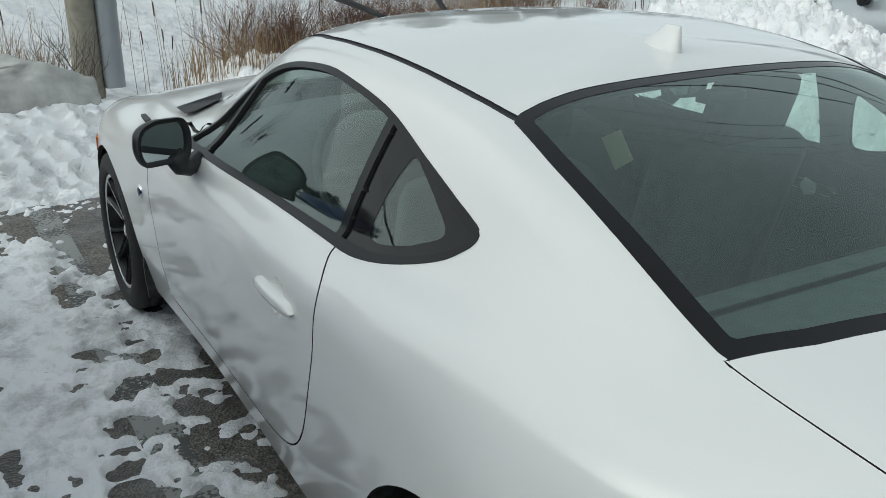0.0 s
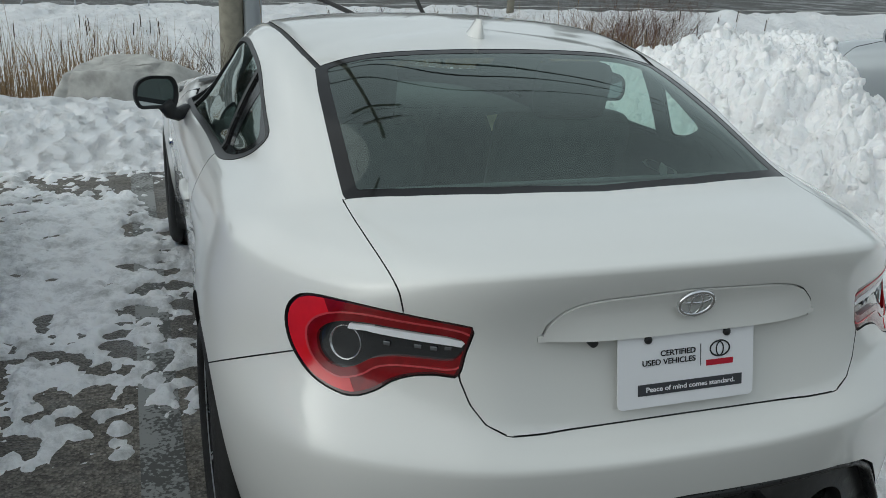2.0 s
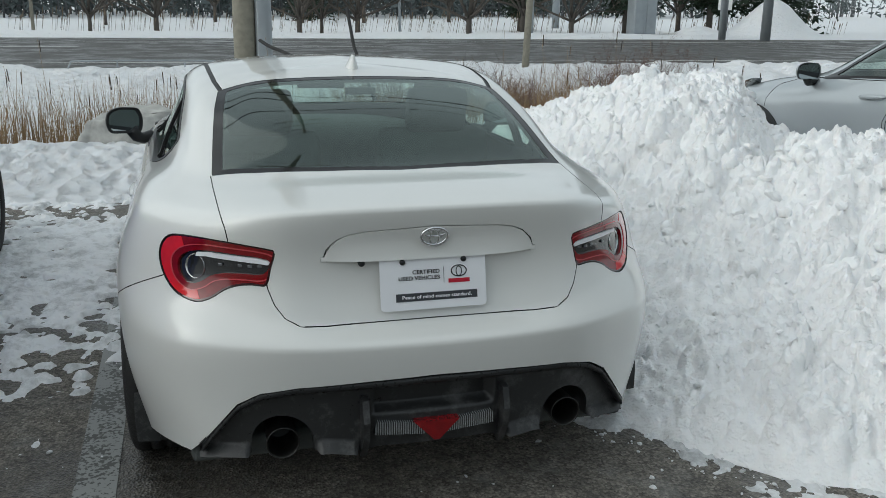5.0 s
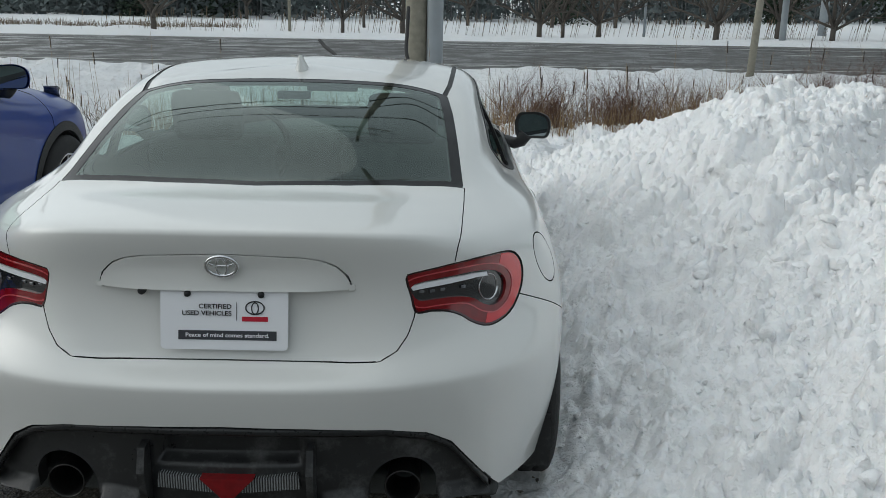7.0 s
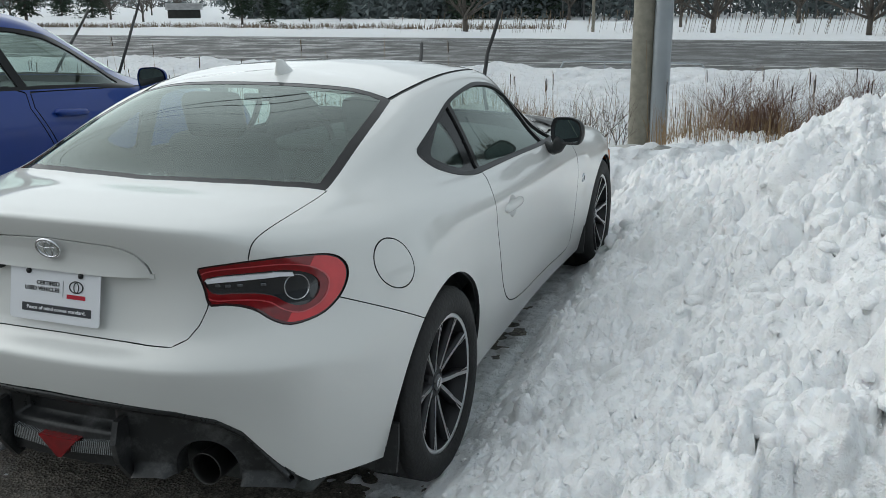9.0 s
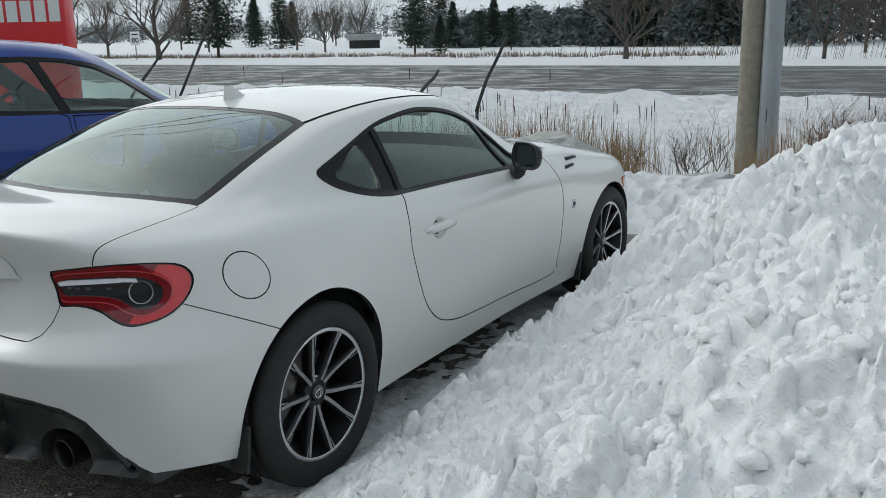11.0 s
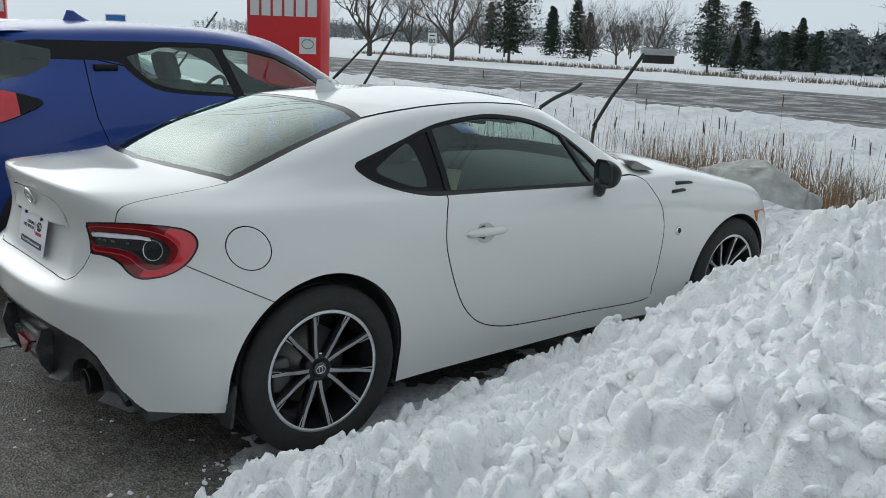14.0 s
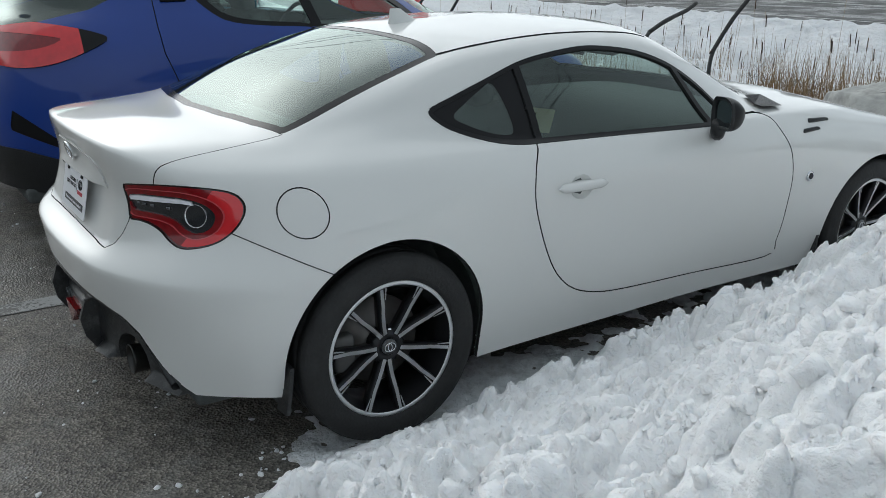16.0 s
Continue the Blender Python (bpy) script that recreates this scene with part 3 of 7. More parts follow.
near_heap = np.array([rng.random() < .6 for _ in ix]) & (ix > -.8)
ix = np.where(near_heap, np.array([rng.triangular(.5, 1.7, 1.1) for _ in ix]), ix)
iy = np.where(near_heap, -.35 - (ix - .9) * 1.0 - np.array([rng.expovariate(6) for _ in ix]), iy)
iz = np.where(ix < -.56, np.maximum(slush_z(ix, iy), 0), 0)
for x, y, z in zip(ix, iy, iz):
    r = rng.choice((.003, .004, .004, .006, .008, .012))
    clod(soup, (x, y, z + r * .2), r, rng, .6)
tagged(part("ice_crumbs", soup, slush_mat), "small crumbs of ice scattered on the asphalt", "ice crumbs", kind="stuff")

# ---- boulders, poles, signs, huts ----
stone_mat = material("granite", (0.37, 0.37, 0.35), rough=0.85, spread=0.6, scale=9, bump=1.0, bump_scale=16)


def boulder(c, size, turn, seed, label, lean=0.0):
    bm = bmesh.new()
    bmesh.ops.create_icosphere(bm, subdivisions=5, radius=1)
    o = Vector((seed * 7.3, seed * 3.1, seed))
    cuts = [(Vector((math.cos(a), math.sin(a), b)).normalized(), d) for a, b, d in ((.3, .1, .7), (1.7, .4, .6), (2.9, .25, .66), (4.2, .1, .55), (4.75, .3, .56), (5.3, .5, .62), (.9, 1.9, .55), (3.6, 2.3, .52), (4.6, 1.0, .6))]
    for v in bm.verts:
        p = v.co.copy()
        for n_c, d in cuts:
            k = p.dot(n_c)
            if k > d:
                p -= n_c * (k - d)
        p *= 1 + .10 * noise.noise(v.co * 1.4 + o) + .08 * noise.noise(v.co * 3.5 + o) + .04 * noise.noise(v.co * 10 + o)
        v.co = p
    bmesh.ops.transform(bm, matrix=Matrix.LocRotScale(c, Euler((0, lean, turn)), size), verts=bm.verts)
    tagged(part("boulder", bm, stone_mat), label, "boulder", "boulders along the lot")


boulder((-.95, 5.75, .22), (.82, .55, .50), -.12, 2, "large grey granite boulder half sunk in the snow bank", .12)
boulder((.68, 5.25, .13), (.55, .42, .30), .2, 5, "flat grey granite boulder at the foot of the pole")

wood_pole = material("weathered_pole_wood", (0.25, 0.235, 0.19), rough=0.9, spread=0.35, scale=14, bump=0.6, bump_scale=60)
galv = material("galvanised_steel", (0.34, 0.37, 0.39), rough=0.45, metal=0.55, spread=0.15, scale=4)
wire_mat = material("black_cable", (0.015, 0.015, 0.015), rough=0.6)
pole = thing("utility_pole", "weathered wooden utility pole with a grey steel cable guard", "utility pole", pose(.12, 8.8, -.4))
bm = bmesh.new()
rows = []
for k in range(25):
    z = 15.6 * k / 24
    rows.append([(x * (1 + .02 * noise.noise(Vector((x * 20, y * 20, z * 2)))), y, z) for x, y in ((.14 * (1 - z * .02) * math.cos(a), .14 * (1 - z * .02) * math.sin(a)) for a in np.linspace(0, 2 * math.pi, 20, endpoint=False))])
grid_mesh(bm, rows, close_u=True)
part("post", bm, wood_pole, pole)
bm = bmesh.new()
prof = [(.13, -.06), (.16, -.10), (.29, -.10), (.33, -.06), (.33, .06), (.29, .10), (.16, .10), (.13, .06)]
grid_mesh(bm, [[(x, y - .04, z) for x, y in prof] for z in (.1, 6.0)], close_u=True)
part("cable_guard", bm, galv, pole, "galvanised cable guard")
for z in (.9, 2.2, 3.6):
    bm = bmesh.new()
    grid_mesh(bm, [[(x * 1.01, (y - .04) * 1.02, zz) for x, y in prof] for zz in (z, z + .04)], close_u=True)
    part("strap", bm, galv, pole)
for z, w in ((10.9, 1.2), (12.3, 1.0)):
    bm = bmesh.new()
    box(bm, -w, w, -.2, -.1, z, z + .12, .01)
    part("crossarm", bm, wood_pole, pole)
    for x in (-w * .9, -w * .35, w * .35, w * .9):
        bm = bmesh.new()
        lathe(bm, [(z + .12, .03), (z + .2, .05), (z + .24, .03), (z + .3, .045), (z + .33, 0)], axis="z", n=12, centre=(x, -.15, 0))
        part("insulator", bm, galv, pole)
for k, (y, z) in enumerate(((8.6, 10.85), (8.7, 12.25), (8.65, 13.4), (8.65, 14.6), (8.5, 8.3), (9.0, 7.6), (8.7, 6.9))):
    bm = bmesh.new()
    pts = [(x, y, z + .0009 * (x * x) * .6 - .35 * (1 if abs(x) > 60 else 0)) for x in np.linspace(-60, 60, 25)]
    tube(bm, pts, .014 if k < 4 else .03, 5)
    tagged(part("overhead_cable", bm, wire_mat), "black overhead cable carried by the pole", "cable", "overhead cables")


def plain_pole(name, x, y, z0, h, r, mat, label, lean=0.0):
    bm = bmesh.new()
    tube(bm, [(0, 0, -.4), (lean * h * .5, 0, h * .5), (lean * h, 0, h)], r, 12, taper=.8)
    ob = part(name, bm, mat)
    ob.location = (x, y, z0)
    tagged(ob, label, "pole")


# low pipe rail over the culvert, along the road's edge
rail = thing("culvert_rail", "thin galvanised pipe rail on the snowy road edge", "rail")
bm = bmesh.new()
tube(bm, catmull([(-2.95, 17.25, -.05), (-2.86, 17.25, .17), (-2.7, 17.25, .22), (-1.3, 17.25, .23), (-.1, 17.25, .215), (.1, 17.25, .16), (.18, 17.25, -.05)], 5), .016, 8)
part("bar", bm, galv, rail)
for x in (-1.95, -.6):
    bm = bmesh.new()
    tube(bm, [(x, 17.25, -.1), (x, 17.25, .22)], .014, 8)
    part("post", bm, galv, rail)

plain_pole("wooden_post", 6.95, 17.0, .0, 3.3, .085, wood_pole, "thin weathered wooden post by the roadside", .045)
plain_pole("street_pole", 14.20, 35.60, .0, 9, .14, galv, "tall grey steel pole beyond the road")
plain_pole("street_pole", 23.80, 32.20, .0, 9, .22, galv, "thick grey steel pole beside the ploughed mound")
plain_pole("street_pole", 22.80, 34.00, .0, 9, .17, galv, "grey steel pole behind the roadside cabinet")
plain_pole("street_pole", 25.5, 60, .0, 10, .28, galv, "grey steel pole far beyond the road")
plain_pole("signal_post", -6.3, 37.2, .0, 6, .07, wood_pole, "thin brown post on the far verge")
plain_pole("signal_post", 10.60, 45.60, .0, 8, .07, galv, "thin pole beyond the road")

cab = thing("utility_cabinet", "pale green roadside utility cabinet in the snow", "cabinet", pose(20.6, 37.4, .1))
bm = bmesh.new()
box(bm, -.65, .5, -.4, .4, 0, 2.0, .04)
part("housing", bm, galv, cab)
bm = bmesh.new()
box(bm, -.6, -.08, -.43, -.4, .1, 1.9, .01)
part("door", bm, galv, cab)
bm = bmesh.new()
box(bm, -.02, .45, -.43, -.4, .1, 1.9, .01)
part("door", bm, galv, cab)

sign_white = material("sign_white", (0.75, 0.76, 0.75), rough=0.5, spread=0.04)
sign_black = material("sign_black", (0.02, 0.02, 0.02), rough=0.5, spread=0.04)
sign_red = material("sign_red", (0.62, 0.025, 0.03), rough=0.4, spread=0.05, coat=0.3)
sign_blue = material("sign_blue", (0.03, 0.15, 0.42), rough=0.4, spread=0.05)
sign_grey = material("sign_grey", (0.3, 0.31, 0.32), rough=0.5, spread=0.05)

# ---- trees, shrubs, reeds ----
bark = material("grey_bark", (0.085, 0.075, 0.065), rough=0.95, spread=0.3, scale=6)
twig_mat = material("brown_twigs", (0.10, 0.08, 0.065), rough=0.95, spread=0.3, scale=3)
needle_mat = material("dark_needles", (0.022, 0.038, 0.022), rough=0.9, spread=0.45, scale=1.2)
reed_mat = material("dry_reed", (0.27, 0.185, 0.10), rough=0.9, spread=0.45, scale=3)
red_twig = material("red_brown_twigs", (0.13, 0.07, 0.05), rough=0.9, spread=0.4, scale=4)
cattail_mat = material("cattail_brown", (0.055, 0.04, 0.03), rough=0.95, spread=0.3, scale=20)


def limb(bm, twigs, p, d, length, r, depth, rng, spread, up):
    """One branch and, from it, the next ones; the thinnest go into the twig mesh."""
    pts = [p.copy()]
    q, dd = p.copy(), d.copy()
    n = 4 if depth > 1 else 3
    for _ in range(n):
        dd = (dd + Vector((rng.uniform(-1, 1), rng.uniform(-1, 1), rng.uniform(-.6, .9) * up)) * .16).normalized()
        q = q + dd * length / n
        pts.append(q.copy())
    tube(bm if depth > 2 else twigs, pts, r, 6 if depth > 3 else 3, taper=.55)
    if depth <= 0:
        return
    for k in range(rng.choice((3, 4)) if depth > 1 else 4):
        t = rng.uniform(.35, 1.0)
        i = min(n - 1, int(t * n))
        o = pts[i].lerp(pts[i + 1], t * n - i)
        side = Vector((rng.uniform(-1, 1), rng.uniform(-1, 1), rng.uniform(-.5, .8))).normalized()
        nd = (dd * (1 - spread) + side * spread + Vector((0, 0, .25 * up))).normalized()
        limb(bm, twigs, o, nd, length * rng.uniform(.55, .8), r * .5, depth - 1, rng, spread, up)


def bare_tree(seed, height, label, spread=.55, trunk=.2):
    rng = random.Random(seed)
    ob = thing("bare_tree", label, "tree", group="bare trees")
    bm, tw = Soup(), Soup()
    h0 = height * .15
    tube(bm, [(0, 0, -.3), (.03, 0, h0 * .5), (0, .02, h0)], trunk * .8, 10, taper=.8)
    for k in range(6):
        a = 1.05 * k + rng.uniform(-.4, .4)
        d = Vector((math.cos(a) * .7, math.sin(a) * .7, rng.uniform(.25, 1.2))).normalized()
        limb(bm, tw, Vector((0, 0, h0 * rng.uniform(.7, 1.0))), d, height * .33, trunk * .42, 4, rng, spread, 1)
    limb(bm, tw, Vector((0, .02, h0)), Vector((0, 0, 1)), height * .4, trunk * .6, 4, rng, spread, 1)
    part("trunk", bm, bark, ob)
    part("crown", tw, twig_mat, ob, "leafless twigs")
    return ob


def conifer(seed, height, width, label, irregular=.3, bare=.12, plump=False):
    rng = random.Random(seed)
    ob = thing("conifer", label, "tree", group="conifers")
    bm, cr = Soup(), Soup()
    tube(bm, [(0, 0, -.3), (0, 0, height * .5), (0, 0, height * .9)], height * .018, 7, taper=.15)
    part_z = height * bare
    n = int(34 * height / 6)
    for k in range(n):
        t = (k + rng.random()) / n
        z = part_z + (height - part_z) * t
        reach = width * (max(.05, math.sin(math.pi * (.2 + .78 * t))) ** .7 if plump else (1 - t) ** .75) * rng.uniform(1 - irregular, 1 + irregular * .6) + .12
        for j in range(7):
            a = rng.uniform(0, 6.283)
            d = Vector((math.cos(a), math.sin(a), rng.uniform(-.25, .25)))
            side = Vector((-d.y, d.x, 0))
            for s in range(7):
                u = (s + .6) / 7
                c = Vector((0, 0, z)) + d * reach * u + Vector((0, 0, rng.uniform(-.1, .1)))
                r = .14 + .24 * (1 - abs(u - .5)) * height / 8
                for _ in range(2):
                    e1 = (side * rng.uniform(-1, 1) + d * rng.uniform(-.5, .8) + Vector((0, 0, rng.uniform(-.5, .6)))) * r
                    e2 = (side * rng.uniform(-1, 1) + d * rng.uniform(-.3, .9) + Vector((0, 0, rng.uniform(-.7, .3)))) * r
                    face(cr, [vert(cr, c), vert(cr, c + e1), vert(cr, c + e2)])
    part("trunk", bm, bark, ob)
    part("crown", cr, needle_mat, ob, "dark green needles", smooth=False)
    return ob


def place(kind, spots):
    """Set the first at its spot and copies of it at the others: x, y, turn, scale."""
    for i, (x, y, turn, k) in enumerate(spots):
        z = float(ground_z(np.array([float(x)]), np.array([float(y)]))[0])
        m = Matrix.LocRotScale((x, y, z - .05), Euler((0, 0, turn)), (k, k, k))
        if i == len(spots) - 1:
            kind.matrix_basis = m
        else:
            copy_thing(kind, m)


tree_a = bare_tree(3, 9.0, "leafless broad tree standing in the snowy field", .6, .24)
place(tree_a, [(-12.6, 38.6, .3, .72), (-50.5, 44.5, 1.2, 1.05), (4.8, 41.5, 2.2, .7), (12.8, 40.2, 4.0, .8), (-1.7, 42, 3.0, .7), (7.7, 42.2, 5.1, .72), (17.9, 39.6, 1.7, .7), (25, 66, .9, 1.2), (-62, 45, 2.0, 1.2), (34, 52, 5.0, 1.1)])
tree_b = bare_tree(8, 10.5, "tall leafless tree beyond the road", .5, .2)
place(tree_b, [(-78, 92, .4, .9), (-88, 86, 2.2, .85), (-70, 110, 3.3, .9), (-104, 96, 5.2, .9), (-92, 118, 1.6, .8), (-62, 78, 4.7, .75), (-4.6, 42, 0, .62), (6.2, 44, 1.1, .66), (8.5, 70, 1, 1.0), (14.5, 76, 2, 1.1), (-5.2, 60, 2.5, .7), (17, 44, 3.3, .9), (25.5, 88, 4, 1.2), (-20, 92, 5, 1.1), (-96, 130, 1.4, 1.2), (-118, 150, 2.4, 1.1), (-78, 62, .5, .9), (2, 72, 3.6, 1.0), (-120, 120, 4.4, 1.25), (-112, 70, 2.9, 1.0), (-150, 92, 1.9, 1.2), (-135, 80, 3.1, 1.1), (28, 47, 2.1, 1.0)])
pine_a = conifer(4, 8.0, 2.5, "dark green spreading pine in the snowy field", .5, .14, True)
place(pine_a, [(-42.4, 66.2, .2, .78), (-52.6, 52.6, 1.0, .95), (-43.9, 80.7, 2.6, .5), (-41.2, 82.2, 4.4, .52), (22.5, 43, 3.0, 1.25), (27, 42, .4, 1.3), (30.5, 46, 5.2, 1.35), (-72, 118, 2.2, 1.1), (19, 50, 4.1, .9)])
pine_b = conifer(9, 9.0, 2.6, "dark green conical spruce", .25, .03)
place(pine_b, [(-40.5, 67.4, .5, .36), (-50.7, 96, 1.3, .65), (-54, 92, 2, .6), (-99.7, 107.3, 3, .85), (-86, 98, 4, .95), (-101, 118, 1, .8), (-130, 140, 2, 1.0), (33, 44, 1, 1.1), (-31, 92, 3.2, 1.1), (-24, 96, .2, 1.2), (12, 92, 2.6, 1.1), (-160, 150, 5, 1.2)])

# the far wood: trunks and broken crowns
rng = random.Random(21)
bm, cr = Soup(), Soup()
fx, fy, fh = [], [], []
for k in range(1700):
    x = rng.uniform(-520, 260) if k % 3 else rng.uniform(-90, 70)
    if x < -62:
        y, h = 190 + (x + 62) * -.1 + rng.uniform(0, 90), rng.uniform(5, 9)
    elif x < -12:
        y, h = rng.uniform(92, 125), rng.uniform(2.6, 4.6) + max(0, x + 44) * .22
    else:
        y, h = rng.uniform(105, 150), rng.uniform(7, 13)
    fx.append(x), fy.append(y), fh.append(h)
fz = ground_z(np.array(fx), np.array(fy))
for x, y, z, h in zip(fx, fy, fz.tolist(), fh):
    evergreen = rng.random() < (.8 if -62 < x < -22 else .5)
    tube(bm, [(x, y, z - .4), (x, y, z + h * .85)], .11, 3, taper=.3)
    for j in range((170 if -62 < x < 70 else 80) if evergreen else 70):
        a = rng.uniform(0, 6.283)
        if evergreen:
            t = rng.uniform(.05, 1)
            w = ((1 - t) ** .7 * 2.3 + .25) * math.sqrt(rng.random())
            c = (x + math.cos(a) * w, y + math.sin(a) * w, z + h * t)
            e = [(rng.uniform(-.75, .75), rng.uniform(-.75, .75), rng.uniform(-.65, .45)) for _ in range(2)]
            face(cr, [vert(cr, c), vert(cr, (c[0] + e[0][0], c[1] + e[0][1], c[2] + e[0][2])), vert(cr, (c[0] + e[1][0], c[1] + e[1][1], c[2] + e[1][2]))])
        else:
            t = rng.uniform(.3, .9)
            w = 2.2 * math.sin(math.pi * t) * rng.random()
            c = Vector((x + math.cos(a) * w, y + math.sin(a) * w, z + h * t))
            d = Vector((math.cos(a), math.sin(a), rng.uniform(.3, 1.4))) * rng.uniform(.8, 1.9)
            q = Vector((-d.y, d.x, rng.uniform(-.3, .3))).normalized() * .05
            face(bm, [vert(bm, c - q), vert(bm, c + q), vert(bm, c + d)])
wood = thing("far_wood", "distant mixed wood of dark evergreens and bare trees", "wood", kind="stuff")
# distance haze is put into both colours: greyer and paler than the near trees
part("trunk", bm, material("hazed_bark", (0.16, 0.165, 0.17), rough=0.95, spread=0.3, scale=.3), wood)
part("crown", cr, material("hazed_needles", (0.11, 0.13, 0.13), rough=0.95, spread=0.5, scale=.15), wood, smooth=False)

# dry reeds and grass in the ditch
rng = random.Random(31)


def blade(bm, x, y, z, h, w, lean, turn):
    d = Vector((math.cos(turn), math.sin(turn), 0))
    s = Vector((-d.y, d.x, 0)) * w
    a = Vector((x, y, z))
    b = a + Vector((0, 0, h * .55)) + d * lean * .3
    c = a + Vector((0, 0, h)) + d * lean
    v = [vert(bm, p) for p in (a - s, a + s, b + s * .7, b - s * .7, c)]
    face(bm, [v[0], v[1], v[2], v[3]])
    face(bm, [v[3], v[2], v[4]])


def strewn(n, rule):
    """Points by a rule, with the ground under each."""
    p = np.array([rule() for _ in range(n)])
    return p[:, 0], p[:, 1], ground_z(p[:, 0], p[:, 1])


def near_ditch():
    return (rng.uniform(-9, 7), abs(rng.gauss(0, .55)) + 6.35) if rng.random() < .75 else (rng.uniform(-14, 14), rng.uniform(7.5, 13.5))


bm = Soup()
px_, py_, pz_ = strewn(15000, near_ditch)
dens = value_noise(px_, py_, 1.1, 201)
for x, y, z, d in zip(px_, py_, pz_, dens):
    if d < (.30 if y < 8 and x > .6 else .42 if y < 8 else .64):
        continue
    h = rng.uniform(.2, .75) * (1.0 if y < 9 else .7) * (.45 + d)
    blade(bm, x, y, z - .03, h, rng.uniform(.002, .005), rng.uniform(.02, .45) * h, rng.uniform(0, 6.283))
tagged(part("dry_grass", bm, reed_mat), "dry straw-coloured grass and reeds in the snowy ditch", "dry grass", kind="stuff")

bm, hd = Soup(), Soup()
px_, py_, pz_ = strewn(270, lambda: (rng.uniform(-8, 6.5), rng.uniform(6.8, 9.0)) if rng.random() < .85 else (rng.uniform(-14, 12), rng.uniform(8.5, 11)))
dens = value_noise(px_, py_, 2.0, 211)
for x, y, z, d in zip(px_, py_, pz_, dens):
    if d < .38:
        continue
    h = rng.uniform(.55, 1.05) if rng.random() < .94 else 1.3
    lx, ly = rng.gauss(0, .055) * h, rng.gauss(0, .04) * h
    top = Vector((x + lx, y + ly, z + h))
    tube(bm, [(x, y, z - .05), (x + lx * .4, y + ly * .4, z + h * .5), top + Vector((lx, ly, .1)) * .3], .003, 4, taper=.5)
    if rng.random() < .6:
        d3 = Vector((lx, ly, h)).normalized()
        tube(hd, [top - d3 * .13, top - d3 * .12, top - d3 * .02, top], .0052, 6)
cat = thing("cattails", "brown cattails standing in the snowy ditch", "cattails", kind="stuff")
part("stalk", bm, reed_mat, cat)
part("head", hd, cattail_mat, cat, "dark brown seed head")

bm = Soup()
px_, py_, pz_ = strewn(420, lambda: (rng.uniform(-16, 34), rng.uniform(37, 52)))
for x, y, z in zip(px_, py_, pz_):
    h = rng.uniform(.6, 1.2)
    tube(bm, [(x, y, z), (x + .1, y, z + h * .7)], .008, 3)
    tube(bm, [(x + .1, y, z + h * .7), (x + .14, y, z + h)], .016, 4)
px_, py_, pz_ = strewn(5200, lambda: (rng.uniform(-75, -12), 52 + abs(rng.gauss(0, 2.5))))
for x, y, z in zip(px_, py_, pz_):
    blade(bm, x, y, z, rng.uniform(.15, .45), .02, .15, rng.uniform(0, 6.283))
tagged(part("far_reeds", bm, material("far_reed", (0.15, 0.115, 0.08), rough=0.95, spread=0.4, scale=.5)), "brown reeds in the field beyond the road", "reeds", kind="stuff")


def shrub(seed, x, y, size, mat, label, stems=22, depth=2):
    r2 = random.Random(seed)
    bm = Soup()
    z = float(ground_z(np.array([float(x)]), np.array([float(y)]))[0])
    for _ in range(stems):
        a = r2.uniform(0, 6.283)
        d = Vector((math.cos(a) * r2.uniform(.1, .9), math.sin(a) * r2.uniform(.1, .9), 1)).normalized()
        limb(bm, bm, Vector((x + r2.uniform(-.3, .3) * size, y + r2.uniform(-.3, .3) * size, z - .05)), d, size * r2.uniform(.35, .6), .007, depth, r2, .5, .6)
    tagged(part("shrub", bm, mat), label, "shrub", "bare shrubs")


shrub(1, 5.4, 9.6, 1.35, red_twig, "leafless red-brown shrub behind the snow heap", 40, 3)
shrub(2, 4.3, 9.2, 1.0, red_twig, "leafless red-brown shrub behind the snow heap", 32, 3)
shrub(3, 6.7, 10.3, 1.3, red_twig, "leafless red-brown shrub behind the snow heap", 30, 3)
shrub(4, 8.5, 10.8, .9, red_twig, "low leafless red-brown shrub in the ditch", 24)
shrub(5, 1.5, 7.2, .95, red_twig, "low leafless red-brown shrub beside the pole", 60, 3)
shrub(6, 2.4, 7.4, 1.0, red_twig, "low leafless red-brown shrub beside the pole", 60, 3)
shrub(7, -1.0, 7.6, .8, twig_mat, "low leafless shrub with dry seed heads", 14)
shrub(8, -3.1, 7.4, .8, twig_mat, "low leafless shrub with dry seed heads", 14)
shrub(9, 3.3, 7.9, 1.0, red_twig, "low leafless red-brown shrub in the ditch", 50, 3)
shrub(10, -.2, 7.9, .9, twig_mat, "low leafless shrub with dry seed heads", 14)

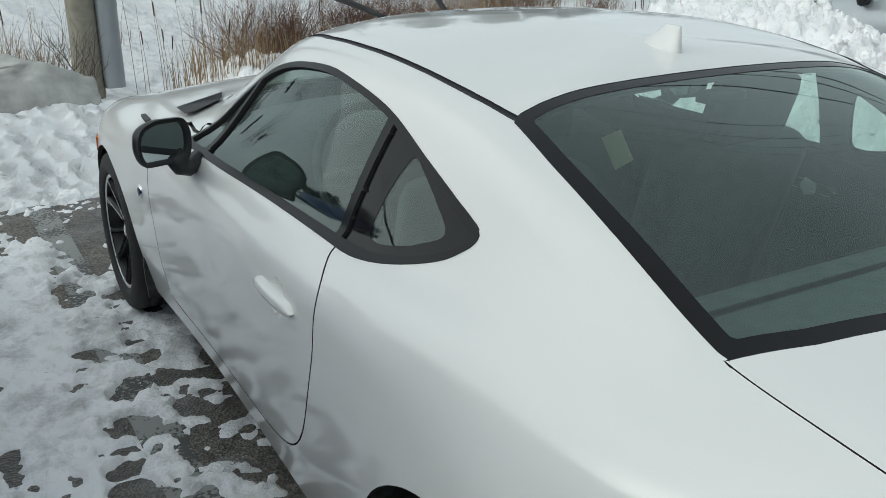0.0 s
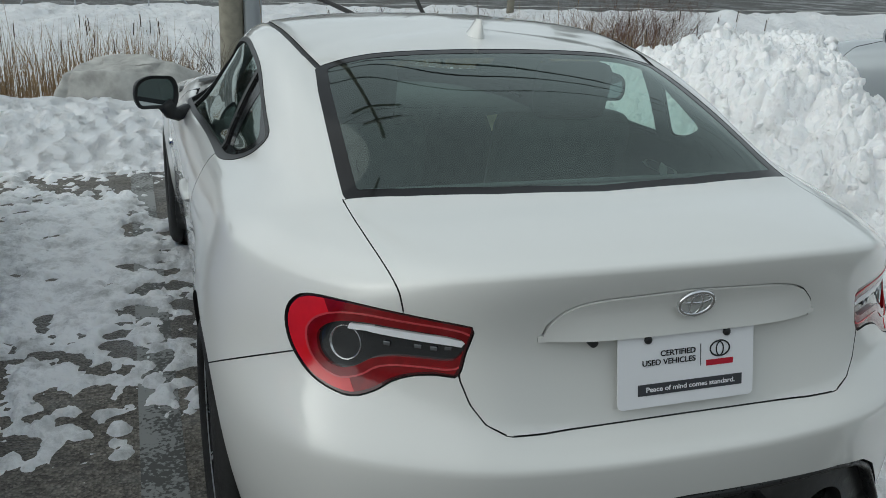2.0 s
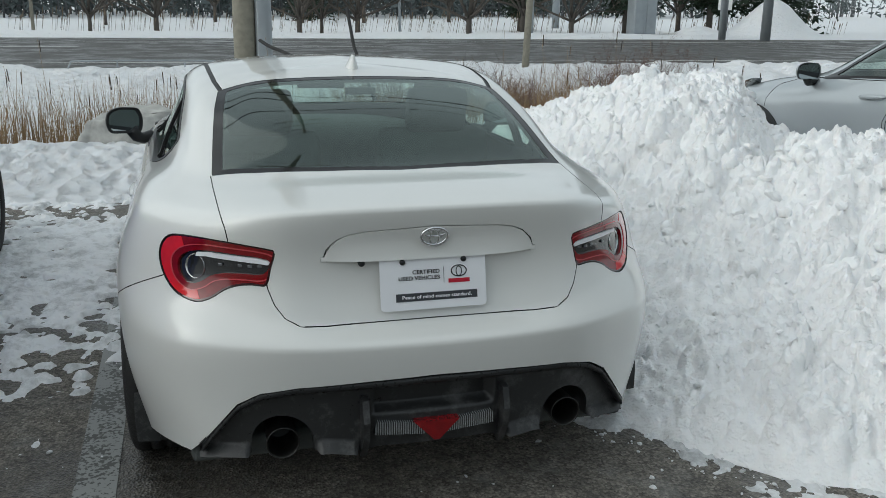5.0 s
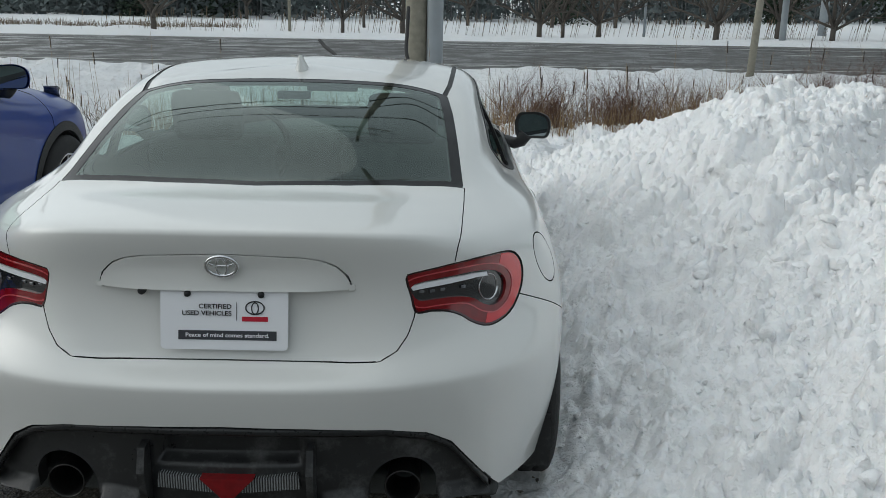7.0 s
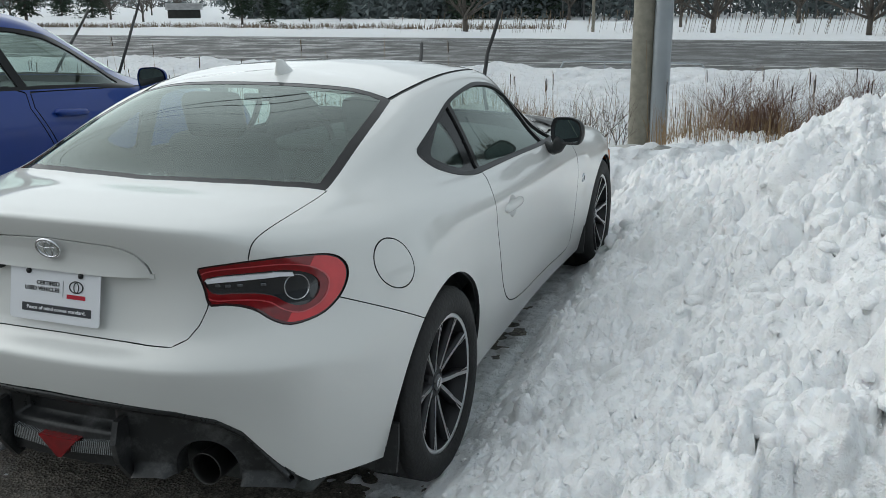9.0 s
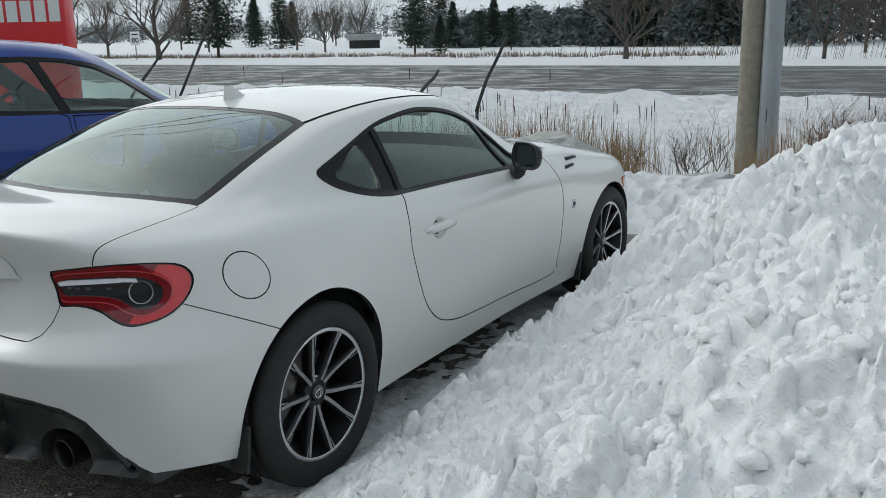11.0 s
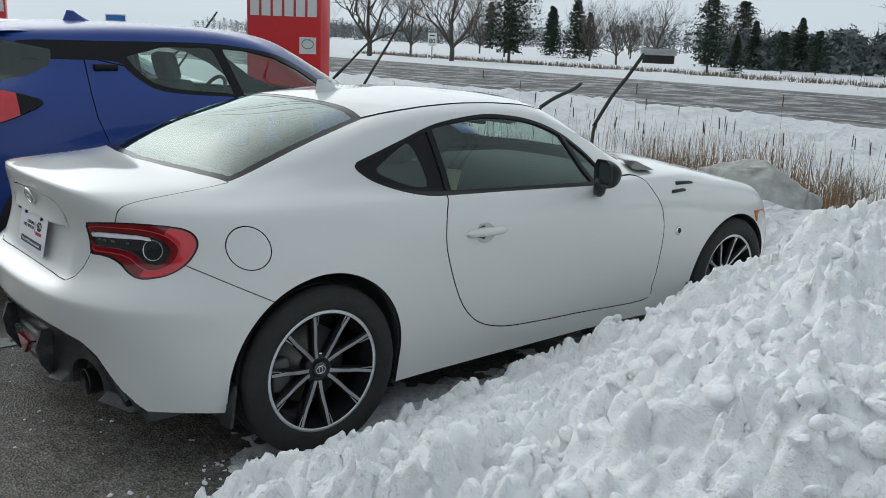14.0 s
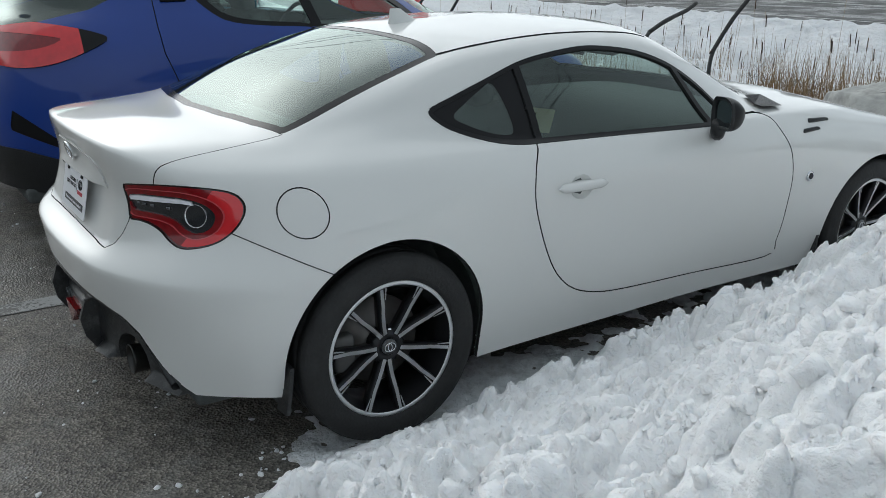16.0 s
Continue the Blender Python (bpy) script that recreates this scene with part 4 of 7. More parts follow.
# ---- the white coupe: one smooth net of section lines, from the tail's middle round the side to the nose ----
COUPE_NET = (
    "0 -.72 .24  .25 -.715 .24  .47 -.68 .24  .64 -.61 .24  .79 -.36 .22  .83 -.12 .2  .84 .15 .19  .81 .5 .185  .795 1 .185  .79 1.55 .19  .8 2.05 .19  .82 2.45 .2  .81 2.82 .2  .66 3.08 .2  .35 3.2 .2  0 3.24 .2",
    "0 -.760 .43  .25 -.751 .43  .47 -.708 .43  .685 -.60 .43  .83 -.38 .42  .875 -.12 .41  .875 .15 .4  .845 .5 .38  .838 1 .37  .83 1.55 .37  .835 2.05 .38  .865 2.45 .4  .85 2.85 .42  .7 3.11 .42  .38 3.25 .42  0 3.29 .42",
    "0 -.785 .59  .25 -.775 .59  .47 -.735 .59  .7 -.605 .59  .835 -.37 .58  .885 -.12 .585  .885 .15 .58  .86 .5 .56  .852 1 .55  .845 1.55 .54  .845 2.05 .55  .87 2.45 .6  .84 2.85 .6  .69 3.08 .58  .38 3.22 .58  0 3.26 .58",
    "0 -.705 .63  .25 -.703 .632  .44 -.68 .66  .65 -.545 .69  .8 -.34 .7  .868 -.12 .71  .865 .15 .715  .858 .5 .69  .855 1 .67  .85 1.55 .66  .85 2.05 .67  .855 2.45 .72  .81 2.85 .71  .66 3.04 .67  .37 3.17 .66  0 3.21 .66",
    "0 -.668 .79  .25 -.665 .79  .45 -.643 .79  .66 -.505 .77  .785 -.31 .79  .835 -.12 .8  .84 .15 .81  .848 .5 .79  .848 1 .775  .845 1.55 .77  .838 2.05 .77  .8 2.45 .8  .73 2.85 .77  .6 2.98 .73  .35 3.1 .715  0 3.14 .71",
    "0 -.715 .955  .25 -.705 .953  .45 -.66 .94  .62 -.52 .895  .735 -.3 .885  .785 -.12 .885  .8 .15 .885  .795 .5 .875  .8 1 .86  .8 1.55 .86  .77 2.05 .865  .68 2.45 .85  .58 2.78 .8  .46 2.85 .78  .28 2.9 .775  0 2.92 .775",
    "0 -.5 .977  .25 -.49 .974  .47 -.44 .957  .6 -.33 .94  .67 -.18 .935  .7 -.02 .945  .715 .2 .94  .745 .6 .905  .76 1 .892  .765 1.5 .89  .7 1.95 .895  .58 2.3 .885  .45 2.45 .88  .35 2.5 .88  .2 2.53 .885  0 2.55 .885",
    "0 -.27 .99  .25 -.265 .988  .46 -.235 .98  .58 -.17 .974  .63 -.03 .985  .65 .1 1  .68 .3 1  .725 .65 .96  .735 1.05 .95  .72 1.45 .945  .66 1.75 .93  .56 1.95 .925  .42 2.03 .925  .3 2.06 .93  .16 2.08 .93  0 2.09 .93",
    "0 0 1.113  .24 0 1.108  .43 .03 1.09  .54 .08 1.075  .6 .2 1.09  .625 .32 1.1  .645 .5 1.1  .67 .75 1.09  .67 1.05 1.085  .65 1.35 1.07  .6 1.55 1.055  .52 1.68 1.06  .4 1.74 1.065  .28 1.76 1.07  .15 1.78 1.075  0 1.785 1.075",
    "0 .31 1.195  .23 .315 1.191  .4 .34 1.184  .515 .395 1.170  .545 .46 1.18  .565 .54 1.188  .585 .66 1.198  .6 .85 1.205  .6 1.02 1.205  .58 1.2 1.2  .54 1.32 1.195  .46 1.4 1.197  .36 1.44 1.205  .25 1.46 1.213  .13 1.47 1.217  0 1.475 1.217",
    "0 .5 1.230  .15 .5 1.228  .27 .52 1.225  .36 .56 1.218  .38 .62 1.222  .39 .7 1.228  .4 .78 1.234  .405 .88 1.24  .4 1 1.242  .385 1.1 1.241  .35 1.17 1.241  .3 1.22 1.243  .23 1.25 1.244  .16 1.26 1.245  .08 1.27 1.246  0 1.275 1.246",
    "0 .66 1.246  0 .68 1.248  0 .7 1.249  0 .73 1.251  0 .77 1.254  0 .8 1.256  0 .84 1.258  0 .88 1.26  0 .93 1.261  0 .98 1.261  0 1.02 1.26  0 1.05 1.259  0 1.07 1.258  0 1.09 1.257  0 1.11 1.257  0 1.12 1.257",
)


def spline(p, n, lead, tail, crease=None):
    """Curves through the rows of p; lead and tail go on past its ends, and crease (0 to 1, row by row) breaks the smooth run."""
    q = np.concatenate([lead[None], p, tail[None]])
    out = []
    for i in range(1, len(q) - 2):
        chord = q[i + 1] - q[i]
        a, b = .5 * (q[i + 1] - q[i - 1]), .5 * (q[i + 2] - q[i])
        if crease is not None:
            a, b = a + (chord - a) * crease[i - 1], b + (chord - b) * crease[i]
        for k in range(n):
            t = k / n
            out.append(q[i] * (1 - 3 * t * t + 2 * t ** 3) + a * (t - 2 * t * t + t ** 3) + q[i + 1] * (3 * t * t - 2 * t ** 3) + b * (t ** 3 - t * t))
    out.append(q[-2])
    return np.array(out)


def net_surface(net, per_u=8, per_v=8, fair=6, creases=None):
    """The fine net through the section lines; creases: row -> sharpness at each of its points."""
    rows = np.array([[float(k) for k in r.split()] for r in net]).reshape(len(net), -1, 3)
    across = rows.transpose(1, 0, 2)
    flip = np.array([-1.0, 1, 1])
    fine = spline(across, per_u, across[1] * flip, across[-2] * flip).transpose(1, 0, 2)
    sharp = np.zeros((*fine.shape[:2], 1))
    for r, w in (creases or {}).items():
        sharp[r, :, 0] = np.interp(np.linspace(0, rows.shape[1] - 1, fine.shape[1]), np.arange(len(w)), w)
    fine = spline(fine, per_v, 2 * fine[0] - fine[1], 2 * fine[-1] - fine[-2], sharp)
    hold = np.zeros((*fine.shape[:2], 1))
    hold[::per_v] = sharp
    for _ in range(fair):
        g = fine.copy()
        mid = 0.25 * (fine[:-2, 1:-1] + fine[2:, 1:-1] + fine[1:-1, :-2] + fine[1:-1, 2:])
        g[1:-1, 1:-1] = 0.5 * fine[1:-1, 1:-1] + 0.5 * mid
        for c, d in ((0, 1), (-1, -2)):
            side = 0.25 * (fine[:-2, c] + fine[2:, c] + 2 * fine[1:-1, d])
            g[1:-1, c, 1:] = 0.5 * fine[1:-1, c, 1:] + 0.5 * side[:, 1:]
        fine = g + (fine - g) * hold
    fine[:, 0, 0] = fine[:, -1, 0] = 0
    return fine


white_paint = material("white_pearl_paint", (0.70, 0.703, 0.682), rough=0.36, spread=0.02, scale=2.5, coat=1.0, coat_rough=0.05)
black_plastic = material("black_plastic", (0.02, 0.021, 0.022), rough=0.5, spread=0.3, scale=8, bump=0.25, bump_scale=160)
gloss_black = material("gloss_black_trim", (0.008, 0.008, 0.009), rough=0.32, spread=0.2, scale=10, ior=1.32)
frit_black = material("black_glass_border", (0.01, 0.01, 0.011), rough=0.1, spread=0.2, scale=10, ior=1.3)
cabin_dark = material("cabin_black_cloth", (0.085, 0.092, 0.09), rough=0.9, spread=0.3, scale=30, bump=0.3, bump_scale=300)
cabin_grey = material("cabin_grey_trim", (0.13, 0.13, 0.125), rough=0.8, spread=0.2, scale=20)
chrome = material("chrome", (0.75, 0.76, 0.78), rough=0.08, metal=1.0, spread=0.05)
machined = material("machined_alloy", (0.7, 0.71, 0.72), rough=0.36, metal=0.7, spread=0.08, scale=30)
dark_alloy = material("dark_alloy", (0.02, 0.02, 0.022), rough=0.35, metal=0.3, spread=0.2)
rubber = material("tyre_rubber", (0.022, 0.022, 0.022), rough=0.75, spread=0.35, scale=18, bump=0.3, bump_scale=90)
brake_iron = material("brake_disc_iron", (0.2, 0.19, 0.18), rough=0.5, metal=0.8, spread=0.3, scale=20)
red_lens = material("red_lamp_lens", (0.6, 0.012, 0.018), rough=0.12, spread=0.25, scale=24, coat=1.0)
deep_red_lens = material("deep_red_lamp_lens", (0.19, 0.003, 0.006), rough=0.12, spread=0.45, scale=45, coat=0.6)
seal_red = material("lamp_seal_dark_red", (0.05, 0.003, 0.005), rough=0.15, spread=0.1, coat=1.0)
guide_red = material("light_guide_red", (0.5, 0.05, 0.06), rough=0.2, spread=0.2, scale=60, coat=1.0)
lamp_black = material("lamp_inner_black", (0.02, 0.022, 0.025), rough=0.15, spread=0.3, scale=40, coat=1.0)
lamp_silver = material("lamp_bar_silver", (0.86, 0.87, 0.9), rough=0.3, metal=0.0, spread=0.1, scale=40)
clear_lens, n_, l_, b_ = nodes_of("clear_ribbed_lens")
co_ = n_.new("ShaderNodeTexCoord")
w_ = n_.new("ShaderNodeTexWave")
w_.inputs["Scale"].default_value, w_.inputs["Distortion"].default_value = 48, .4
l_.new(co_.outputs["Object"], w_.inputs["Vector"])
r_ = n_.new("ShaderNodeValToRGB")
r_.color_ramp.elements[0].color, r_.color_ramp.elements[1].color = (.035, .037, .04, 1), (.34, .36, .37, 1)
r_.color_ramp.elements[0].position, r_.color_ramp.elements[1].position = .25, .85
l_.new(w_.outputs["Fac"], r_.inputs["Fac"])
l_.new(r_.outputs["Color"], b_.inputs["Base Color"])
b_.inputs["Roughness"].default_value, b_.inputs["Metallic"].default_value, b_.inputs["Coat Weight"].default_value = .15, .4, 1.0
lamp_ring = material("lamp_ring_chrome", (0.62, 0.63, 0.64), rough=0.2, metal=0.8, spread=0.4, scale=50)
lamp_glass = material("lamp_round_lens", (0.14, 0.15, 0.16), rough=0.08, metal=0.5, spread=0.7, scale=60, coat=1.0)
amber_lens = material("amber_lens", (0.5, 0.13, 0.01), rough=0.2, spread=0.1, coat=1.0)
rear_glass = glass_material("rear_tinted_glass", (0.66, 0.82, 0.76), 0.10)
coupe_glass = glass_material("tinted_glass", (0.76, 0.86, 0.82), 0.085)
mirror_mat = material("mirror_glass", (0.4, 0.45, 0.47), rough=0.02, metal=1.0, spread=0.01)
plate_white = material("plate_white", (0.8, 0.81, 0.84), rough=0.35, spread=0.02)
ink_dark = material("ink_dark_grey", (0.012, 0.012, 0.015), rough=0.5, spread=0.05)
ink_grey = material("ink_grey", (0.045, 0.047, 0.055), rough=0.5, spread=0.05)
ink_red = material("ink_red", (0.45, 0.01, 0.03), rough=0.5, spread=0.05)

WINDOW_SIDE = outline([(.258, 1.012), (.29, .968), (.36, .934), (.46, .904), (.56, .889), (.68, .885), (.88, .881), (1.19, .875), (1.5, .869), (1.655, .872),
                       (1.61, .935), (1.53, 1.017), (1.40, 1.094), (1.21, 1.154), (1.0, 1.181), (.85, 1.177), (.66, 1.149), (.50, 1.098), (.355, 1.05)], 4)
QUARTER = outline([(.345, .99), (.40, .957), (.47, .932), (.54, .92), (.562, .935), (.552, 1.0), (.532, 1.06), (.512, 1.085), (.47, 1.066), (.40, 1.028)], 4)
DOOR = outline([(.65, .94), (.626, .888), (.58, .82), (.562, .75), (.575, .66), (.618, .542), (.676, .441), (.757, .368), (.867, .325), (1.028, .303), (1.408, .289),
        (1.89, .276), (1.928, .35), (1.948, .48), (1.955, .61), (1.93, .72), (1.885, .81), (1.825, .885), (1.66, .892), (1.6, .92)], 4)
WINDOW_REAR = [(-.3, -.315), (0, -.312), (.25, -.292), (.45, -.252), (.574, -.21), (.566, -.08), (.555, .08), (.542, .24), (.524, .378), (.5, .396), (.45, .404), (.37, .408), (.2, .408), (0, .406), (-.3, .408)]
WINDSCREEN = [(-.3, 2.085), (0, 2.085), (.3, 2.055), (.47, 1.99), (.585, 1.88), (.56, 1.7), (.535, 1.55), (.49, 1.41), (.3, 1.44), (0, 1.46), (-.3, 1.45)]
LAMP = outline([(.431, .832), (.445, .842), (.50, .85), (.56, .856), (.63, .857), (.695, .846), (.725, .818), (.735, .78), (.728, .738), (.705, .702), (.672, .686), (.635, .683),
                (.597, .698), (.563, .722), (.527, .736), (.49, .741), (.456, .742), (.443, .785)], 4)
LID = [(-.2, 1.2), (.6, 1.2), (.58, .985), (.574, .95), (.566, .925), (.556, .895), (.549, .857), (.5, .845), (.432, .836), (.455, .74), (.438, .692), (.412, .657), (.372, .637), (.3, .633), (0, .634), (-.2, .634)]
GARNISH = [(-.306, .806), (.306, .806), (.294, .840), (.268, .866), (.237, .880), (.19, .888), (0, .896), (-.19, .888), (-.237, .880), (-.268, .866), (-.294, .840)]
FUEL = (-.254, .782, .069)
GAP, DOOR_GAP, LID_GAP = 0.0018, 0.0025, 0.0014


def diffuser_top(x):
    return np.interp(np.abs(x), [0, .2, .39, .49, .55, .61, .67, .72], [.488, .483, .472, .452, .415, .335, .25, .18])


def arch(p, y, z, r):
    d = np.hypot(p[:, 1] - y, p[:, 2] - z) - r
    return np.where(p[:, 2] < z, np.abs(p[:, 1] - y) - r, d)


def off(cond, d):
    """d where the condition holds, and far outside elsewhere."""
    return np.where(cond, d, 1.0)


def cut(bm, f):
    """Split edges and faces of bm along the line where f changes sign."""
    bm.verts.ensure_lookup_table()
    co = np.array([v.co[:] for v in bm.verts])
    val = f(co)
    val[np.abs(val) < 2e-5] = 2e-5
    bm.verts.index_update()
    cross = [e for e in bm.edges if val[e.verts[0].index] * val[e.verts[1].index] < 0]
    if not cross:
        return
    a = np.array([e.verts[0].index for e in cross])
    b = np.array([e.verts[1].index for e in cross])
    lo, hi = np.zeros(len(a)), np.ones(len(a))
    va = val[a]
    for _ in range(12):
        mid = 0.5 * (lo + hi)
        vm = f(co[a] + (co[b] - co[a]) * mid[:, None])
        same = vm * va > 0
        lo, hi = np.where(same, mid, lo), np.where(same, hi, mid)
    fresh = set()
    for e, t in zip(cross, 0.5 * (lo + hi)):
        _, v = bmesh.utils.edge_split(e, e.verts[0], min(0.98, max(0.02, t)))
        fresh.add(v)
    for fc in {fc for v in fresh for fc in v.link_faces}:
        on = [v for v in fc.verts if v in fresh]
        if len(on) == 2:
            try:
                bmesh.utils.face_split(fc, on[0], on[1])
            except ValueError:
                pass
    bm.normal_update()


def side_d(poly):
    return lambda p: off((p[:, 0] > .42) & (p[:, 1] > -.6), signed(poly, p[:, 1:3]))


def rear_d(poly):
    return lambda p: off(p[:, 1] < -.1, signed(poly, p[:, [0, 2]]))


def top_d(poly):
    return lambda p: off((p[:, 2] > .85), signed(poly, p[:, :2]))


d_window, d_door = side_d(WINDOW_SIDE), side_d(DOOR)
d_rearwin, d_screen = top_d(WINDOW_REAR), top_d(WINDSCREEN)
d_lamp = rear_d(LAMP)
d_quarter = side_d(QUARTER)
d_lid = lambda p: off(p[:, 1] < -.208, signed(LID, p[:, [0, 2]]))
d_garnish = lambda p: off(p[:, 1] < -.6, signed(GARNISH, p[:, [0, 2]]))
d_fuel = lambda p: off(p[:, 0] > .5, np.hypot(p[:, 1] - FUEL[0], p[:, 2] - FUEL[1]) - FUEL[2])
d_bumper = lambda p: off(p[:, 1] < -.15, p[:, 2] - (.618 + (-.22 - p[:, 1]) * .51))
d_diffuser = lambda p: off(p[:, 1] < -.3, p[:, 2] - diffuser_top(p[:, 0]))
d_arch_r = lambda p: off(p[:, 0] > .4, arch(p, .012, .325, .35))
d_arch_f = lambda p: off(p[:, 0] > .4, arch(p, 2.56, .315, .338))
d_cup = lambda p: off(p[:, 0] > .5, np.hypot((p[:, 1] - .767), (p[:, 2] - .737) * 1.15) - .05)
B_LINE = [(.66, .8), (.655, .885), (.626, 1.14), (.62, 1.2)]
d_divider = lambda p: off((p[:, 0] > .42) & (p[:, 2] < 1.2), line_distance(B_LINE, p[:, 1:3]) - .013)
SAIL = [(1.5, .8), (1.5, .87), (1.395, 1.12), (1.36, 1.2)]
d_sail = lambda p: off((p[:, 0] > .42) & (p[:, 2] < 1.2), line_distance(SAIL, p[:, 1:3]) - .012)
CHANNEL = [(.513, .385), (.53, .5), (.541, .7), (.548, .95), (.543, 1.15), (.515, 1.36)]
d_channel = lambda p: off((p[:, 2] > 1.1) & (p[:, 1] > .36) & (p[:, 1] < 1.37), line_distance(CHANNEL, p[:, :2]) - .0085)


def plus(f, k):
    return lambda p: f(p) + k


surf = net_surface(COUPE_NET, 14, 12, 16, {2: [.75, .75, .7, .5, .2, 0], 3: [.7, .7, .6, .3, 0], 5: [.8, .8, .7, .3, .05, 0]})
half = bmesh.new()
grid_mesh(half, surf)
half.normal_update()
for f in (d_arch_r, d_arch_f, d_window, plus(d_window, .013), d_divider, d_sail, d_quarter, d_rearwin, plus(d_rearwin, .032), d_screen, plus(d_screen, .025),
          d_channel, d_lamp, plus(d_lamp, .0015), plus(d_lamp, -.0015), plus(d_door, DOOR_GAP), plus(d_door, -DOOR_GAP), plus(d_lid, LID_GAP), plus(d_lid, -LID_GAP),
          plus(d_fuel, .0018), plus(d_fuel, -.0018), plus(d_bumper, GAP), plus(d_bumper, -GAP), d_diffuser, d_cup, plus(d_garnish, .0015), plus(d_garnish, -.0015)):
    cut(half, f)



def skin_of(bm):
    """Freeze a cut mesh into arrays: places, normals, faces, face middles."""
    bm.faces.ensure_lookup_table()
    bm.verts.ensure_lookup_table()
    bm.verts.index_update()
    got = (np.array([q.co[:] for q in bm.verts]), np.array([q.normal[:] for q in bm.verts]), [[q.index for q in f.verts] for f in bm.faces],
           np.array([f.calc_center_median()[:] for f in bm.faces]))
    bm.free()
    return got


coupe_skin = skin_of(half)
cen = coupe_skin[3]
lab = np.full(len(cen), "body", dtype=object)
v = d_bumper(cen)
lab[v < -GAP] = "bumper"
lab[np.abs(v) < GAP] = "gap"
v = d_lid(cen)
lab[v < -LID_GAP] = "lid"
lab[np.abs(v) < LID_GAP] = "gap"
v = d_garnish(cen)
lab[v < .0015] = "gap"
lab[v < -.0015] = "garnish"
v = d_door(cen)
lab[v < -DOOR_GAP] = "door"
lab[np.abs(v) < DOOR_GAP] = "gap"
lab[(lab == "door") & (d_cup(cen) < 0)] = "cup"
v = d_fuel(cen)
fuel_v = v.copy()
v = d_lamp(cen)
lab[v < .0015] = "gap"
lab[v < -.0015] = "lamp"
lab[d_channel(cen) < 0] = "channel"
v = d_window(cen)
lab[v < 0] = "trim"
lab[v < -.013] = "glass_door"
lab[(v < -.013) & (cen[:, 1] < np.interp(cen[:, 2], [.885, 1.14], [.655, .626]))] = "glass_quarter"
lab[(lab == "glass_quarter") & (d_quarter(cen) > 0)] = "quarter_frit"
lab[(v < -.013) & (cen[:, 1] > np.interp(cen[:, 2], [.87, 1.12], [1.5, 1.395]))] = "glass_sail"
lab[(v < 0) & ((d_divider(cen) < 0) | (d_sail(cen) < 0))] = "trim"
v = d_rearwin(cen)
lab[v < 0] = "rear_frit"
lab[v < -.032] = "rear_glass"
v = d_screen(cen)
lab[v < 0] = "front_frit"
lab[v < -.025] = "front_glass"
lab[d_diffuser(cen) < 0] = "void"
lab[(d_arch_r(cen) < 0) | (d_arch_f(cen) < 0)] = "void"


def panel(mask, sides=(1, -1), inward=0.0, flange=0.012, bend=None, skin=coupe_skin, dark=1):
    """The faces under the mask as a mesh, on one or both sides, with dark folded edges."""
    vco, norm, face_verts = skin[:3]
    bm = bmesh.new()
    for s in sides:
        made = {}
        for fi in np.nonzero(mask)[0]:
            q = []
            for k in face_verts[fi]:
                if k not in made:
                    p, nn = vco[k].copy(), norm[k]
                    p = p - nn * (inward + (bend(vco[k]) if bend else 0))
                    if abs(vco[k][0]) < 1e-4:
                        p[0] = 0
                    made[k] = bm.verts.new((p[0] * s, p[1], p[2]))
                q.append(made[k])
            if s < 0:
                q.reverse()
            try:
                bm.faces.new(q)
            except ValueError:
                pass
    bmesh.ops.remove_doubles(bm, verts=[v for v in bm.verts if abs(v.co.x) < 1e-4], dist=1e-4)
    bm.normal_update()
    if flange:
        for e in [e for e in bm.edges if len(e.link_faces) == 1]:
            a, b = e.verts
            if abs(a.co.x) < 1e-4 and abs(b.co.x) < 1e-4:
                continue
            lp = e.link_loops[0]
            a, b = lp.vert, lp.link_loop_next.vert
            na, nb = a.normal.copy(), b.normal.copy()
            ring = [bm.verts.new(b.co), bm.verts.new(a.co), bm.verts.new(a.co - na * flange), bm.verts.new(b.co - nb * flange)]
            bm.faces.new(ring).material_index = dark
    return bm


coupe = thing("sports_coupe", "white pearl two-door sports coupe with raised wipers, parked on wet asphalt", "car")
solid = ~np.isin(lab, ["void", "glass_door", "glass_quarter", "glass_sail", "rear_glass", "front_glass", "lamp"])
body_m = (lab == "body")
fuel_side = np.abs(fuel_v) < .0018
bm = panel(body_m & ~((fuel_v < .0018)), (1,))
bm2 = panel(body_m, (-1,))
me_tmp = bpy.data.meshes.new("body_left")
bm2.to_mesh(me_tmp)
bm2.free()
bm.from_mesh(me_tmp)
bpy.data.meshes.remove(me_tmp)
bmesh.ops.remove_doubles(bm, verts=[v for v in bm.verts if abs(v.co.x) < 1e-4], dist=1e-4)
body = part("body", bm, white_paint, coupe)
part("fuel_door", panel(body_m & (fuel_v < -.0018), (1,)), white_paint, coupe)
part("cabin_lining", panel(solid, (1, -1), .016, 0), cabin_dark, coupe)
part("rear_bumper", panel(lab == "bumper"), white_paint, coupe)
lid = part("boot_lid", panel(lab == "lid"), white_paint, coupe)
